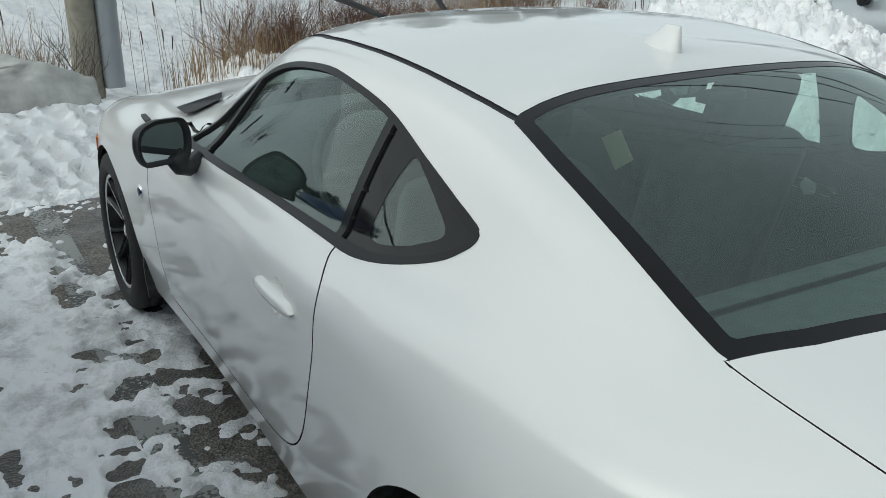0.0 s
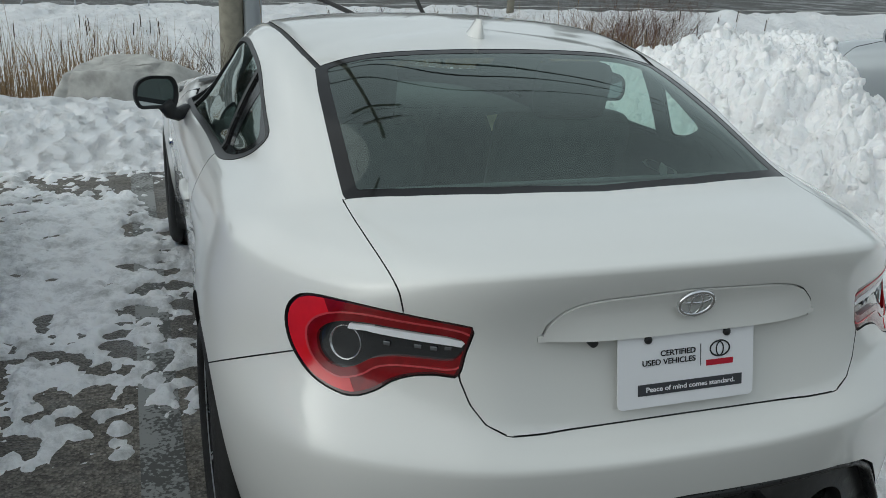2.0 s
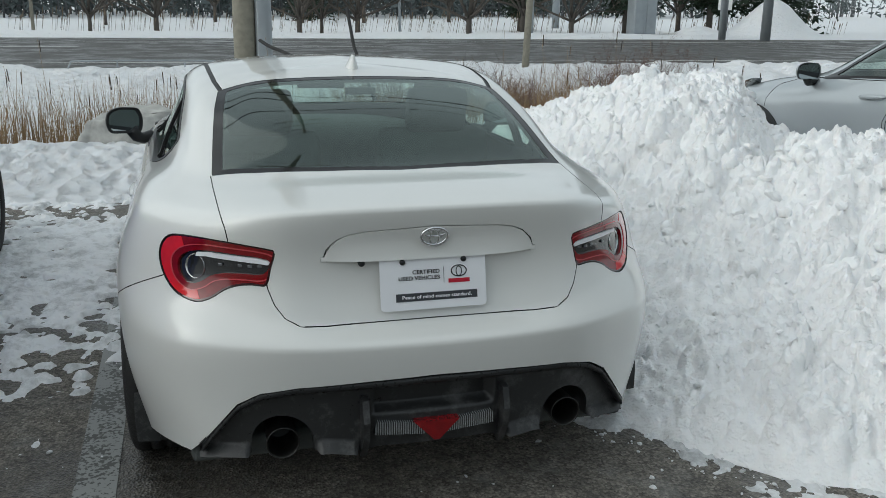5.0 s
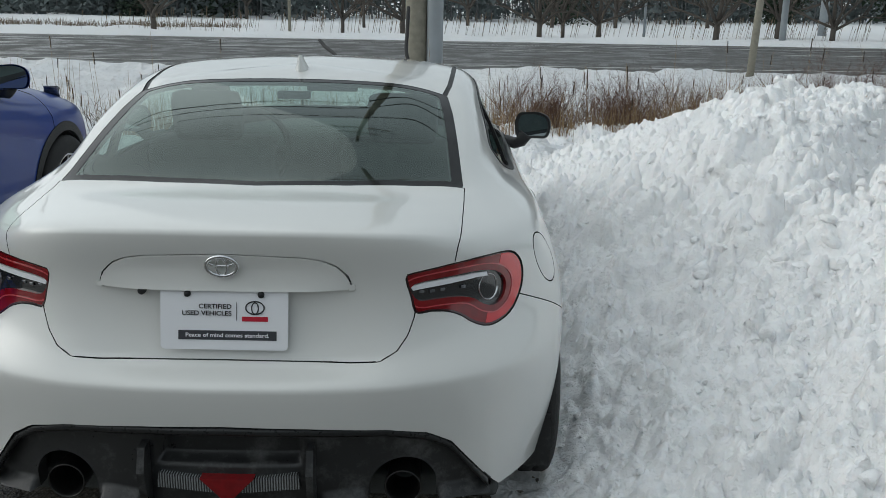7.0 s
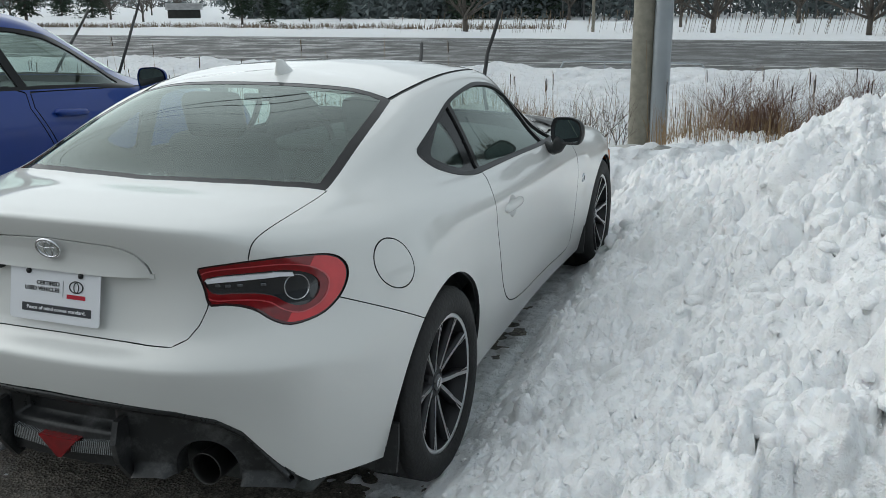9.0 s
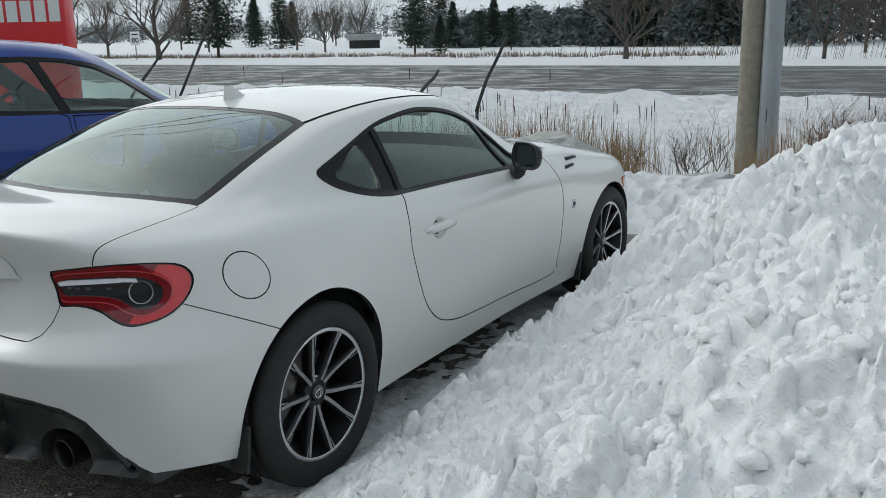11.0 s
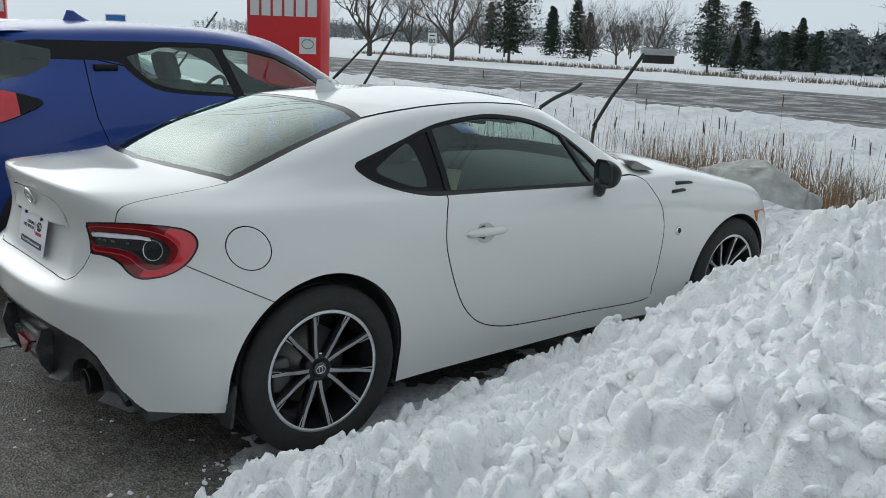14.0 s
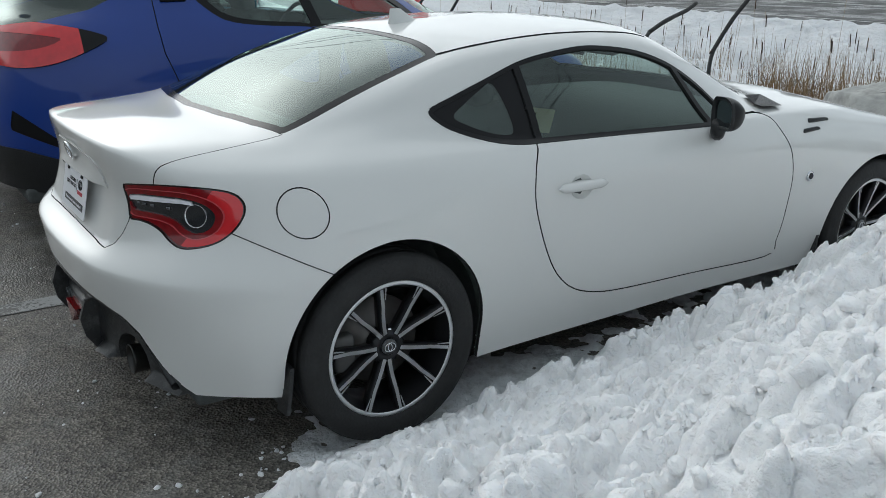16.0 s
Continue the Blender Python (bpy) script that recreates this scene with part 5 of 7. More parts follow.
for s in (1, -1):
    door = part("door", panel(lab == "door", (s,)), white_paint, coupe)
    part("handle_recess", panel(lab == "cup", (s,), 0, 0, lambda p: .023 * max(0, 1 - ((p[1] - .767) ** 2 + ((p[2] - .737) * 1.15) ** 2) / .0025) ** 0.5), white_paint, door)
    part("window", panel(lab == "glass_door", (s,), .006, 0), coupe_glass, door)
    part("sail_window", panel(lab == "glass_sail", (s,), .006, 0), coupe_glass, door)
    part("quarter_window", panel(lab == "glass_quarter", (s,), .006, 0), coupe_glass, coupe)
    part("quarter_border", panel(lab == "quarter_frit", (s,), .005, 0), frit_black, coupe, "black printed border of the quarter glass")
    part("window_trim", panel(lab == "trim", (s,), -.002, .014), gloss_black, coupe, "gloss black window surround")
    part("roof_moulding", panel(lab == "channel", (s,), .004, 0), black_plastic, coupe)
    # handle: a bowed bar with rounded ends
    bm = bmesh.new()
    rows = []
    for i in range(15):
        t = i / 14
        y = .662 + .222 * t
        h = .0155 * min(1, 3.2 * math.sqrt(max(1e-4, t * (1 - t))))
        x = .852 + .012 * math.sin(math.pi * t) ** 0.5
        rows.append([(s * (x + dx), y, .7405 + h * dz) for dx, dz in ((-.03, -1), (.004, -1), (.011, -.6), (.013, 0), (.011, .6), (.004, 1), (-.03, 1))])
    grid_mesh(bm, rows, flip=s < 0)
    bm.faces.new([bm.verts.new(p) for p in rows[0]])
    bm.faces.new([bm.verts.new(p) for p in rows[-1][::-1]])
    hd = part("handle", bm, white_paint, door, "white pull handle")
    bm = bmesh.new()
    lathe(bm, [(s * .862, .0), (s * .867, .006), (s * .864, .009), (s * .84, .009)], centre=(0, .69, .741), n=20)
    part("key_lock", bm, dark_alloy, hd)
part("rear_window", panel(lab == "rear_glass", (1, -1), .002, 0), rear_glass, coupe)
part("rear_window_border", panel(lab == "rear_frit", (1, -1), .001, .01), frit_black, coupe, "black printed border of the rear glass")
part("windscreen", panel(lab == "front_glass", (1, -1), .002, 0), coupe_glass, coupe)
part("windscreen_border", panel(lab == "front_frit", (1, -1), .001, .01), frit_black, coupe)


# ---- tail lamps ----
LAMP_BLACK = outline([(.442, .804), (.476, .817), (.549, .822), (.615, .822), (.66, .808), (.685, .779), (.682, .742), (.658, .724), (.627, .733), (.598, .754), (.56, .765), (.51, .768), (.463, .77)], 4)
LAMP_BAR = [(.444, .807), (.476, .813), (.549, .816), (.615, .816), (.642, .8085), (.6, .804), (.549, .802), (.47, .798), (.448, .795)]
lamp_half = bmesh.new()
sub = panel(lab == "lamp", (1,), .002, 0)
cut(sub, lambda p: signed(LAMP_BLACK, p[:, [0, 2]]))
for k_ in (.0145, .0175):
    cut(sub, lambda p: signed(LAMP_BLACK, p[:, [0, 2]]) - k_)
cut(sub, lambda p: signed(LAMP, p[:, [0, 2]]) + .0045)
cut(sub, lambda p: p[:, 0] - .652 - .25 * (p[:, 2] - .77))
cut(sub, lambda p: signed(LAMP_BAR, p[:, [0, 2]]))
sub.faces.ensure_lookup_table()
scen = np.array([f.calc_center_median()[:] for f in sub.faces])
in_black = signed(LAMP_BLACK, scen[:, [0, 2]])
in_bar = signed(LAMP_BAR, scen[:, [0, 2]])


def lamp_piece(mask, s, push, wall=0.0):
    bm = bmesh.new()
    made = {}
    for f in sub.faces:
        if mask[f.index]:
            q = []
            for v in f.verts:
                if v not in made:
                    p = v.co - v.normal * push
                    made[v] = bm.verts.new((p.x * s, p.y, p.z))
                q.append(made[v])
            bm.faces.new(q if s > 0 else q[::-1])
    bm.normal_update()
    if wall:
        for e in [e for e in bm.edges if len(e.link_faces) == 1]:
            lp = e.link_loops[0]
            a, b = lp.vert, lp.link_loop_next.vert
            bm.faces.new([bm.verts.new(b.co), bm.verts.new(a.co), bm.verts.new(a.co - a.normal * wall), bm.verts.new(b.co - b.normal * wall)])
    return bm


sub.faces.index_update()
sub.normal_update()
edge_red = signed(LAMP, scen[:, [0, 2]])
for s in (1, -1):
    seal = edge_red > -.0045
    guide = (in_black > .0145) & (in_black <= .0175) & ~seal
    rest = (in_black > 0) & ~guide & ~seal
    corner = rest & (in_black > .0175) & (scen[:, 0] > .652 + .25 * (scen[:, 2] - .77))
    lamp = part("tail_lamp", lamp_piece(rest & ~corner, s, .001, .02), deep_red_lens, coupe, "red tail lamp with a dark inner lens")
    part("corner_lens", lamp_piece(corner, s, 0, .02), red_lens, lamp, "bright red reflector at the corner")
    part("lamp_seal", lamp_piece(seal, s, .001, .01), seal_red, lamp)
    part("light_guide", lamp_piece(guide, s, -.0008, .01), guide_red, lamp)
    part("inner_lens", lamp_piece((in_black <= 0) & (in_bar > 0), s, .009, .02), lamp_black, lamp)
    part("light_bar", lamp_piece(in_bar <= 0, s, .003, .02), lamp_silver, lamp)
    # round reversing lens in its bright bowl, set into the corner of the lamp
    near = min(sub.verts, key=lambda q: (q.co.x - .645) ** 2 + (q.co.z - .772) ** 2)
    out_n = Vector((near.normal.x * s, near.normal.y, near.normal.z))
    m = Matrix.Translation(Vector((near.co.x * s, near.co.y, near.co.z)) - out_n * .007) @ out_n.to_track_quat("Z", "Y").to_matrix().to_4x4()
    bm = bmesh.new()
    lathe(bm, [(-.014, .0345), (.0005, .0345), (.0014, .0338), (.0, .0325), (-.010, .027)], axis="z", n=36)
    bmesh.ops.transform(bm, matrix=m, verts=bm.verts)
    part("lens_ring", bm, lamp_ring, lamp)
    bm = bmesh.new()
    lathe(bm, [(-.010, .027), (-.007, .023), (-.004, .014), (-.003, .0)], axis="z", n=32)
    bmesh.ops.transform(bm, matrix=m, verts=bm.verts)
    part("round_lens", bm, lamp_glass, lamp)
    for k in range(5):
        x, z = .472 + .026 * k, .789 - .0006 * k
        near = min(sub.verts, key=lambda q: (q.co.x - x) ** 2 + (q.co.z - z) ** 2)
        bm = bmesh.new()
        box(bm, -.007, .007, -.004, .004, -.002, .002, .0015)
        out_n = Vector((near.normal.x * s, near.normal.y, near.normal.z))
        bmesh.ops.transform(bm, matrix=Matrix.Translation(Vector((x * s, near.co.y, z)) - out_n * .0075) @ out_n.to_track_quat("Z", "Y").to_matrix().to_4x4(), verts=bm.verts)
        part("diode", bm, lamp_glass, lamp)
sub.free()

# ---- boot lid fittings ----
part("number_plate_garnish", panel(lab == "garnish", (1, -1), -.003, .022, lambda p: -.021 * min(1, max(0, (.868 - p[2]) / .06)) ** 1.3 * max(0, 1 - (abs(p[0]) / .306) ** 5), dark=0), white_paint, lid, "white trim bar above the plate")
bm = bmesh.new()
lathe(bm, [(-.687, .0), (-.687, .006), (-.684, .009), (-.65, .009)], axis="y", centre=(-.2, .0, .797), n=16)
part("reversing_camera", bm, black_plastic, lid)
# plain chrome oval emblem
bm = bmesh.new()
ring = [(.037 * math.cos(a), -.703 - .007 * math.sin(a), .868 + .0255 * math.sin(a)) for a in np.linspace(0, 2 * math.pi, 40, endpoint=False)]
tube(bm, ring, .005, 8, closed=True)
em = part("emblem", bm, chrome, lid, "oval chrome emblem")
bm = bmesh.new()
tube(bm, [(.013 * math.cos(a), -.7025 - .006 * math.sin(a), .866 + .022 * math.sin(a)) for a in np.linspace(0, 2 * math.pi, 30, endpoint=False)], .0032, 6, closed=True)
part("inner_ring", bm, chrome, em)
bm = bmesh.new()
tube(bm, [(.030 * math.cos(a), -.706 - .0025 * math.sin(a), .878 + .009 * math.sin(a)) for a in np.linspace(0, 2 * math.pi, 30, endpoint=False)], .003, 6, closed=True)
part("cross_ring", bm, chrome, em)

plate_m = Matrix.Translation((0, -.7005, .738)) @ Euler((radians(78.5), 0, 0)).to_matrix().to_4x4()


def text_part(body, size, x, y, mat, parent, m, z=.0016, align="CENTER", width=None, name="lettering"):
    cu = bpy.data.curves.new("lettering", "FONT")
    cu.body, cu.size, cu.align_x, cu.align_y, cu.extrude = body, size, align, "CENTER", .0003
    cu.offset = size * .018
    ob = new("text", cu)
    dg = bpy.context.evaluated_depsgraph_get()
    me = bpy.data.meshes.new_from_object(ob.evaluated_get(dg))
    bpy.data.objects.remove(ob)
    wide = max(v.co.x for v in me.vertices) - min(v.co.x for v in me.vertices)
    k = width / wide if width else 1
    me.transform(m @ Matrix.Translation((x, y, z)) @ Matrix.Diagonal((k, 1, 1, 1)))
    me.materials.clear()
    me.materials.append(mat)
    o = new(name, me)
    o.parent = parent
    return o


def flat_bar(w, h, x, y, mat, parent, m, z=.0012, thick=.0006, name="bar", r=0.0):
    bm = bmesh.new()
    pts = rounded([(x - w / 2, y - h / 2), (x + w / 2, y - h / 2), (x + w / 2, y + h / 2), (x - w / 2, y + h / 2)], max(r, 1e-4), 4 if r else 1)
    lo = [bm.verts.new((p[0], p[1], z - thick)) for p in pts]
    hi = [bm.verts.new((p[0], p[1], z)) for p in pts]
    bm.faces.new(hi)
    bm.faces.new(lo[::-1])
    for i in range(len(pts)):
        j = (i + 1) % len(pts)
        bm.faces.new([lo[i], lo[j], hi[j], hi[i]])
    bmesh.ops.transform(bm, matrix=m, verts=bm.verts)
    return part(name, bm, mat, parent, smooth=False)


plate = flat_bar(.305, .152, 0, 0, plate_white, coupe, plate_m, 0, .002, "dealer_plate", .012)
plate["label"] = "white dealer plate with printed lettering"
text_part("CERTIFIED", .0155, .018, .028, ink_dark, plate, plate_m, align="RIGHT", width=.078)
text_part("USED VEHICLES", .0155, .018, .0115, ink_dark, plate, plate_m, align="RIGHT", width=.118)
flat_bar(.0012, .044, .0295, .017, ink_grey, plate, plate_m, name="rule")
flat_bar(.062, .0115, .0735, -.001, ink_red, plate, plate_m, name="red_wordmark_bar")
bm = bmesh.new()
tube(bm, [(.0735 + .022 * math.cos(a), .026 + .0155 * math.sin(a), .001) for a in np.linspace(0, 2 * math.pi, 32, endpoint=False)], .0016, 6, closed=True)
tube(bm, [(.0735 + .008 * math.cos(a), .025 + .0135 * math.sin(a), .001) for a in np.linspace(0, 2 * math.pi, 24, endpoint=False)], .0013, 6, closed=True)
bmesh.ops.transform(bm, matrix=plate_m, verts=bm.verts)
part("oval_mark", bm, ink_dark, plate)
band = flat_bar(.235, .0225, .008, -.041, ink_grey, plate, plate_m, name="grey_band")
text_part("Peace of mind comes standard.", .0135, .008, -.041, plate_white, band, plate_m, z=.0022, width=.2)
for x in (-.088, .088):
    bm = bmesh.new()
    lathe(bm, [(0, .008), (.004, .008), (.006, .005), (.0065, 0)], axis="z", n=16, centre=(x, .058, 0))
    bmesh.ops.transform(bm, matrix=plate_m, verts=bm.verts)
    part("plate_bolt", bm, dark_alloy, plate)


# ---- rear diffuser ----
def diffuser_y(x):
    return -.762 + .30 * x * x + .12 * max(0, abs(x) - .5)


bm = bmesh.new()
xs = np.linspace(-.655, .655, 133)
rows = []
for k in range(31):
    t = k / 30
    row = []
    for x in xs:
        zt = float(diffuser_top(x)) + .004
        zb = min(zt - .012, float(np.interp(abs(x), [0, .17, .2, .3, .45, .56, .68, .7], [.262, .262, .25, .262, .25, .245, .232, .2])))
        z = zb + (zt - zb) * t
        lip = np.clip((zt - z) / .028, 0, 1)
        y = diffuser_y(x) + .004 + .03 * lip * lip + .10 * max(0, .30 - z)
        if abs(x) < .175:
            y += .045 * np.clip((z - .365) / .01, 0, 1) * np.clip((.445 - z) / .012, 0, 1)
        shelf = np.clip(1 - abs(z - zb) / .03, 0, 1) * (abs(x) > .22) * (abs(abs(x) - .43) > .095)
        y -= .035 * shelf
        row.append((x, y, z))
    rows.append(row)
grid_mesh(bm, rows)
for s in (-1, 1):
    cut(bm, lambda p: np.where(p[:, 2] < .285, np.abs(p[:, 0] - s * .428) - .085, np.hypot(p[:, 0] - s * .428, (p[:, 2] - .285) * 1.05) - .085))
cen_d = [f for f in bm.faces if min((abs(f.calc_center_median().x - s * .428) - .085) if f.calc_center_median().z < .285 else
                                   (math.hypot(f.calc_center_median().x - s * .428, (f.calc_center_median().z - .285) * 1.05) - .085) for s in (-1, 1)) < 0]
bmesh.ops.delete(bm, geom=cen_d, context="FACES")
bm.normal_update()
for e in [e for e in bm.edges if len(e.link_faces) == 1]:
    lp = e.link_loops[0]
    a, b = lp.vert, lp.link_loop_next.vert
    bm.faces.new([bm.verts.new(b.co), bm.verts.new(a.co), bm.verts.new(a.co + Vector((0, .05, 0))), bm.verts.new(b.co + Vector((0, .05, 0)))])
lip_black = material("satin_black_lip", (0.02, 0.021, 0.022), rough=0.3, spread=0.3, scale=20, bump=0.1, bump_scale=90)
grime, n_, l_, b_ = nodes_of("grimy_black_plastic")
co_ = n_.new("ShaderNodeTexCoord")
v_ = n_.new("ShaderNodeTexNoise")
v_.inputs["Scale"].default_value, v_.inputs["Detail"].default_value, v_.inputs["Roughness"].default_value = 11, 12, .78
l_.new(co_.outputs["Object"], v_.inputs["Vector"])
r_ = n_.new("ShaderNodeValToRGB")
r_.color_ramp.elements[0].color, r_.color_ramp.elements[1].color = (.018, .019, .02, 1), (.12, .12, .118, 1)
r_.color_ramp.elements[0].position, r_.color_ramp.elements[1].position = .5, .74
l_.new(v_.outputs["Fac"], r_.inputs["Fac"])
l_.new(r_.outputs["Color"], b_.inputs["Base Color"])
w_ = n_.new("ShaderNodeMapRange")
w_.inputs["From Min"].default_value, w_.inputs["From Max"].default_value = .35, .7
w_.inputs["To Min"].default_value, w_.inputs["To Max"].default_value = .24, .75
l_.new(v_.outputs["Fac"], w_.inputs["Value"])
l_.new(w_.outputs["Result"], b_.inputs["Roughness"])
add_ = n_.new("ShaderNodeBump")
add_.inputs["Strength"].default_value, add_.inputs["Distance"].default_value = .3, .004
l_.new(v_.outputs["Fac"], add_.inputs["Height"])
l_.new(add_.outputs["Normal"], b_.inputs["Normal"])
diffuser = part("rear_diffuser", bm, grime, coupe, "salt-stained black plastic diffuser")
# smooth rolled lip along the diffuser's upper edge
bm = bmesh.new()
rows = []
for x in np.linspace(-.648, .648, 90):
    z, y = float(diffuser_top(x)) - .003, diffuser_y(x)
    rows.append([(x, y + dy, z + dz) for dy, dz in ((.03, -.002), (.002, -.001), (-.006, -.006), (-.007, -.016), (.0, -.024), (.03, -.026))])
grid_mesh(bm, rows)
bmesh.ops.recalc_face_normals(bm, faces=bm.faces)
part("lip", bm, lip_black, diffuser)
for x in (-.205, .205):
    bm = bmesh.new()
    prof = [(-.64, .43), (-.752, .42), (-.772, .36), (-.76, .30), (-.715, .232), (-.69, .236), (-.66, .26)]
    a = [bm.verts.new((x - .009, y, z)) for y, z in prof]
    b = [bm.verts.new((x + .009, y, z)) for y, z in prof]
    bm.faces.new(a)
    bm.faces.new(b[::-1])
    for i in range(len(prof)):
        j = (i + 1) % len(prof)
        bm.faces.new([a[j], a[i], b[i], b[j]])
    bmesh.ops.recalc_face_normals(bm, faces=bm.faces)
    part("fin", bm, grime, diffuser, smooth=False)
for s in (-1, 1):
    bm = bmesh.new()
    pts = [(s * .05, .334), (s * .172, .345), (s * .178, .306), (s * .03, .297)]
    a = [bm.verts.new((x, -.745 + .3 * x * x, z)) for x, z in pts]
    b = [bm.verts.new((x, -.70, z)) for x, z in pts]
    bm.faces.new(a)
    for i in range(4):
        bm.faces.new([a[i], a[(i + 1) % 4], b[(i + 1) % 4], b[i]])
    bmesh.ops.recalc_face_normals(bm, faces=bm.faces)
    part("reversing_lamp", bm, clear_lens, diffuser, "clear ribbed lamp", smooth=False)
    # tail pipe
    bm = bmesh.new()
    lathe(bm, [(-.52, .040), (-.672, .046), (-.678, .048), (-.681, .046), (-.678, .043), (-.66, .040), (-.52, .038)], axis="y", centre=(s * .428, 0, .284), n=32)
    pipe = part("tail_pipe", bm, material("sooty_steel", (0.055, 0.054, 0.052), rough=0.4, metal=0.9, spread=0.4, scale=20), coupe)
    bm = bmesh.new()
    lathe(bm, [(-.56, 0.0), (-.56, .0385)], axis="y", centre=(s * .428, 0, .284), n=24)
    part("pipe_core", bm, cabin_dark, pipe)
bm = bmesh.new()
tri = [(-.066, .341), (.066, .341), (.008, .282), (-.008, .282)]
a = [bm.verts.new((x, -.757, z)) for x, z in tri]
b = [bm.verts.new((x, -.70, z)) for x, z in tri]
bm.faces.new(a)
for i in range(4):
    bm.faces.new([a[i], a[(i + 1) % 4], b[(i + 1) % 4], b[i]])
bmesh.ops.recalc_face_normals(bm, faces=bm.faces)
part("fog_lamp", bm, deep_red_lens, diffuser, "red triangular fog lamp", smooth=False)


# ---- roof aerial, mirrors, wipers, small side fittings ----
bm = bmesh.new()
rows = []
for k in range(9):
    t = k / 8
    y0, y1 = .506 + .008 * t, .688 - .128 * t ** 0.7
    z = 1.222 + .066 * t
    w = .026 * (1 - t) ** 1.2 + .006
    row = []
    for i in range(17):
        a = 2 * math.pi * i / 17
        c, s_ = math.cos(a), math.sin(a)
        y = (y0 + y1) / 2 + (y1 - y0) / 2 * c
        row.append((w * s_ * (1 - .5 * max(0, c)), y, z))
    rows.append(row)
grid_mesh(bm, rows, close_u=True)
bm.faces.new([bm.verts.new(p) for p in rows[-1]])
bmesh.ops.recalc_face_normals(bm, faces=bm.faces)
part("shark_fin_aerial", bm, white_paint, coupe)


def mirror_shell(bm, s, scale=1.0, y0=0.0, y1=.08, bulge=.6):
    """A rounded box bowl, open to the back, narrowing forward."""
    base = rounded([(-.100, -.030), (-.085, -.062), (.08, -.055), (.098, -.01), (.088, .045), (.03, .066), (-.08, .058), (-.102, .02)], .03, 4)
    rows = []
    for k in range(9):
        t = k / 8
        f = math.sqrt(max(0.0, 1 - (t * .97) ** 2.2)) * (1 - bulge) + bulge * (1 - t ** 2)
        rows.append([(s * (p[0] * f) * scale, y0 + (y1 - y0) * t, p[1] * f * scale) for p in base])
    vs = grid_mesh(bm, rows, close_u=True)
    bm.faces.new(vs[-1])
    return base


for s in (1, -1):
    m = pose(s * .915, 1.39, .942, 0, 0, -s * 24) @ Matrix.Diagonal((.86, 1, .98, 1))
    bm = bmesh.new()
    base = mirror_shell(bm, s)
    bmesh.ops.recalc_face_normals(bm, faces=bm.faces)
    bmesh.ops.transform(bm, matrix=m, verts=bm.verts)
    mir = part("door_mirror", bm, gloss_black, coupe, "gloss black door mirror")
    bm = bmesh.new()
    grid_mesh(bm, [[(s * p[0], -.006, p[1]) for p in base], [(s * p[0] * .86, -.004, p[1] * .82) for p in base], [(s * p[0] * .86, .012, p[1] * .82) for p in base]], close_u=True)
    grid_mesh(bm, [[(s * p[0], -.006, p[1]) for p in base], [(s * p[0], .004, p[1]) for p in base]], close_u=True)
    bmesh.ops.recalc_face_normals(bm, faces=bm.faces)
    bmesh.ops.transform(bm, matrix=m, verts=bm.verts)
    part("mirror_frame", bm, black_plastic, mir)
    bm = bmesh.new()
    bm.faces.new([bm.verts.new((s * p[0] * .87, .004, p[1] * .83)) for p in base])
    bmesh.ops.transform(bm, matrix=m, verts=bm.verts)
    part("mirror_glass", bm, mirror_mat, mir)
    bm = bmesh.new()
    tube(bm, [(s * .885, 1.41, .90), (s * .865, 1.43, .865), (s * .84, 1.46, .85), (s * .80, 1.50, .86)], .03, 10, taper=.8)
    part("mirror_stalk", bm, black_plastic, mir)

for tip, mid, low, base in (((.30, 2.385, 1.447), (.30, 2.16, 1.235), (.33, 2.0, 1.09), (.37, 1.93, .96)), ((-.20, 2.465, 1.26), (-.11, 2.235, 1.214), (.0, 1.94, 1.153), (.045, 1.84, 1.085))):
    bm = bmesh.new()
    tube(bm, catmull([base, low, mid], 5), .009, 8)
    wiper = part("wiper", bm, black_plastic, coupe, "black wiper raised off the glass")
    bm = bmesh.new()
    a, b, c = Vector(low), Vector(mid), Vector(tip)
    d = (c - a) * .04
    tube(bm, catmull([a - d, (a + b) / 2 + Vector((0, 0, .006)), b, (b + c) / 2 - Vector((0, 0, .006)), c], 5), .010, 6)
    part("wiper_blade", bm, rubber, wiper)
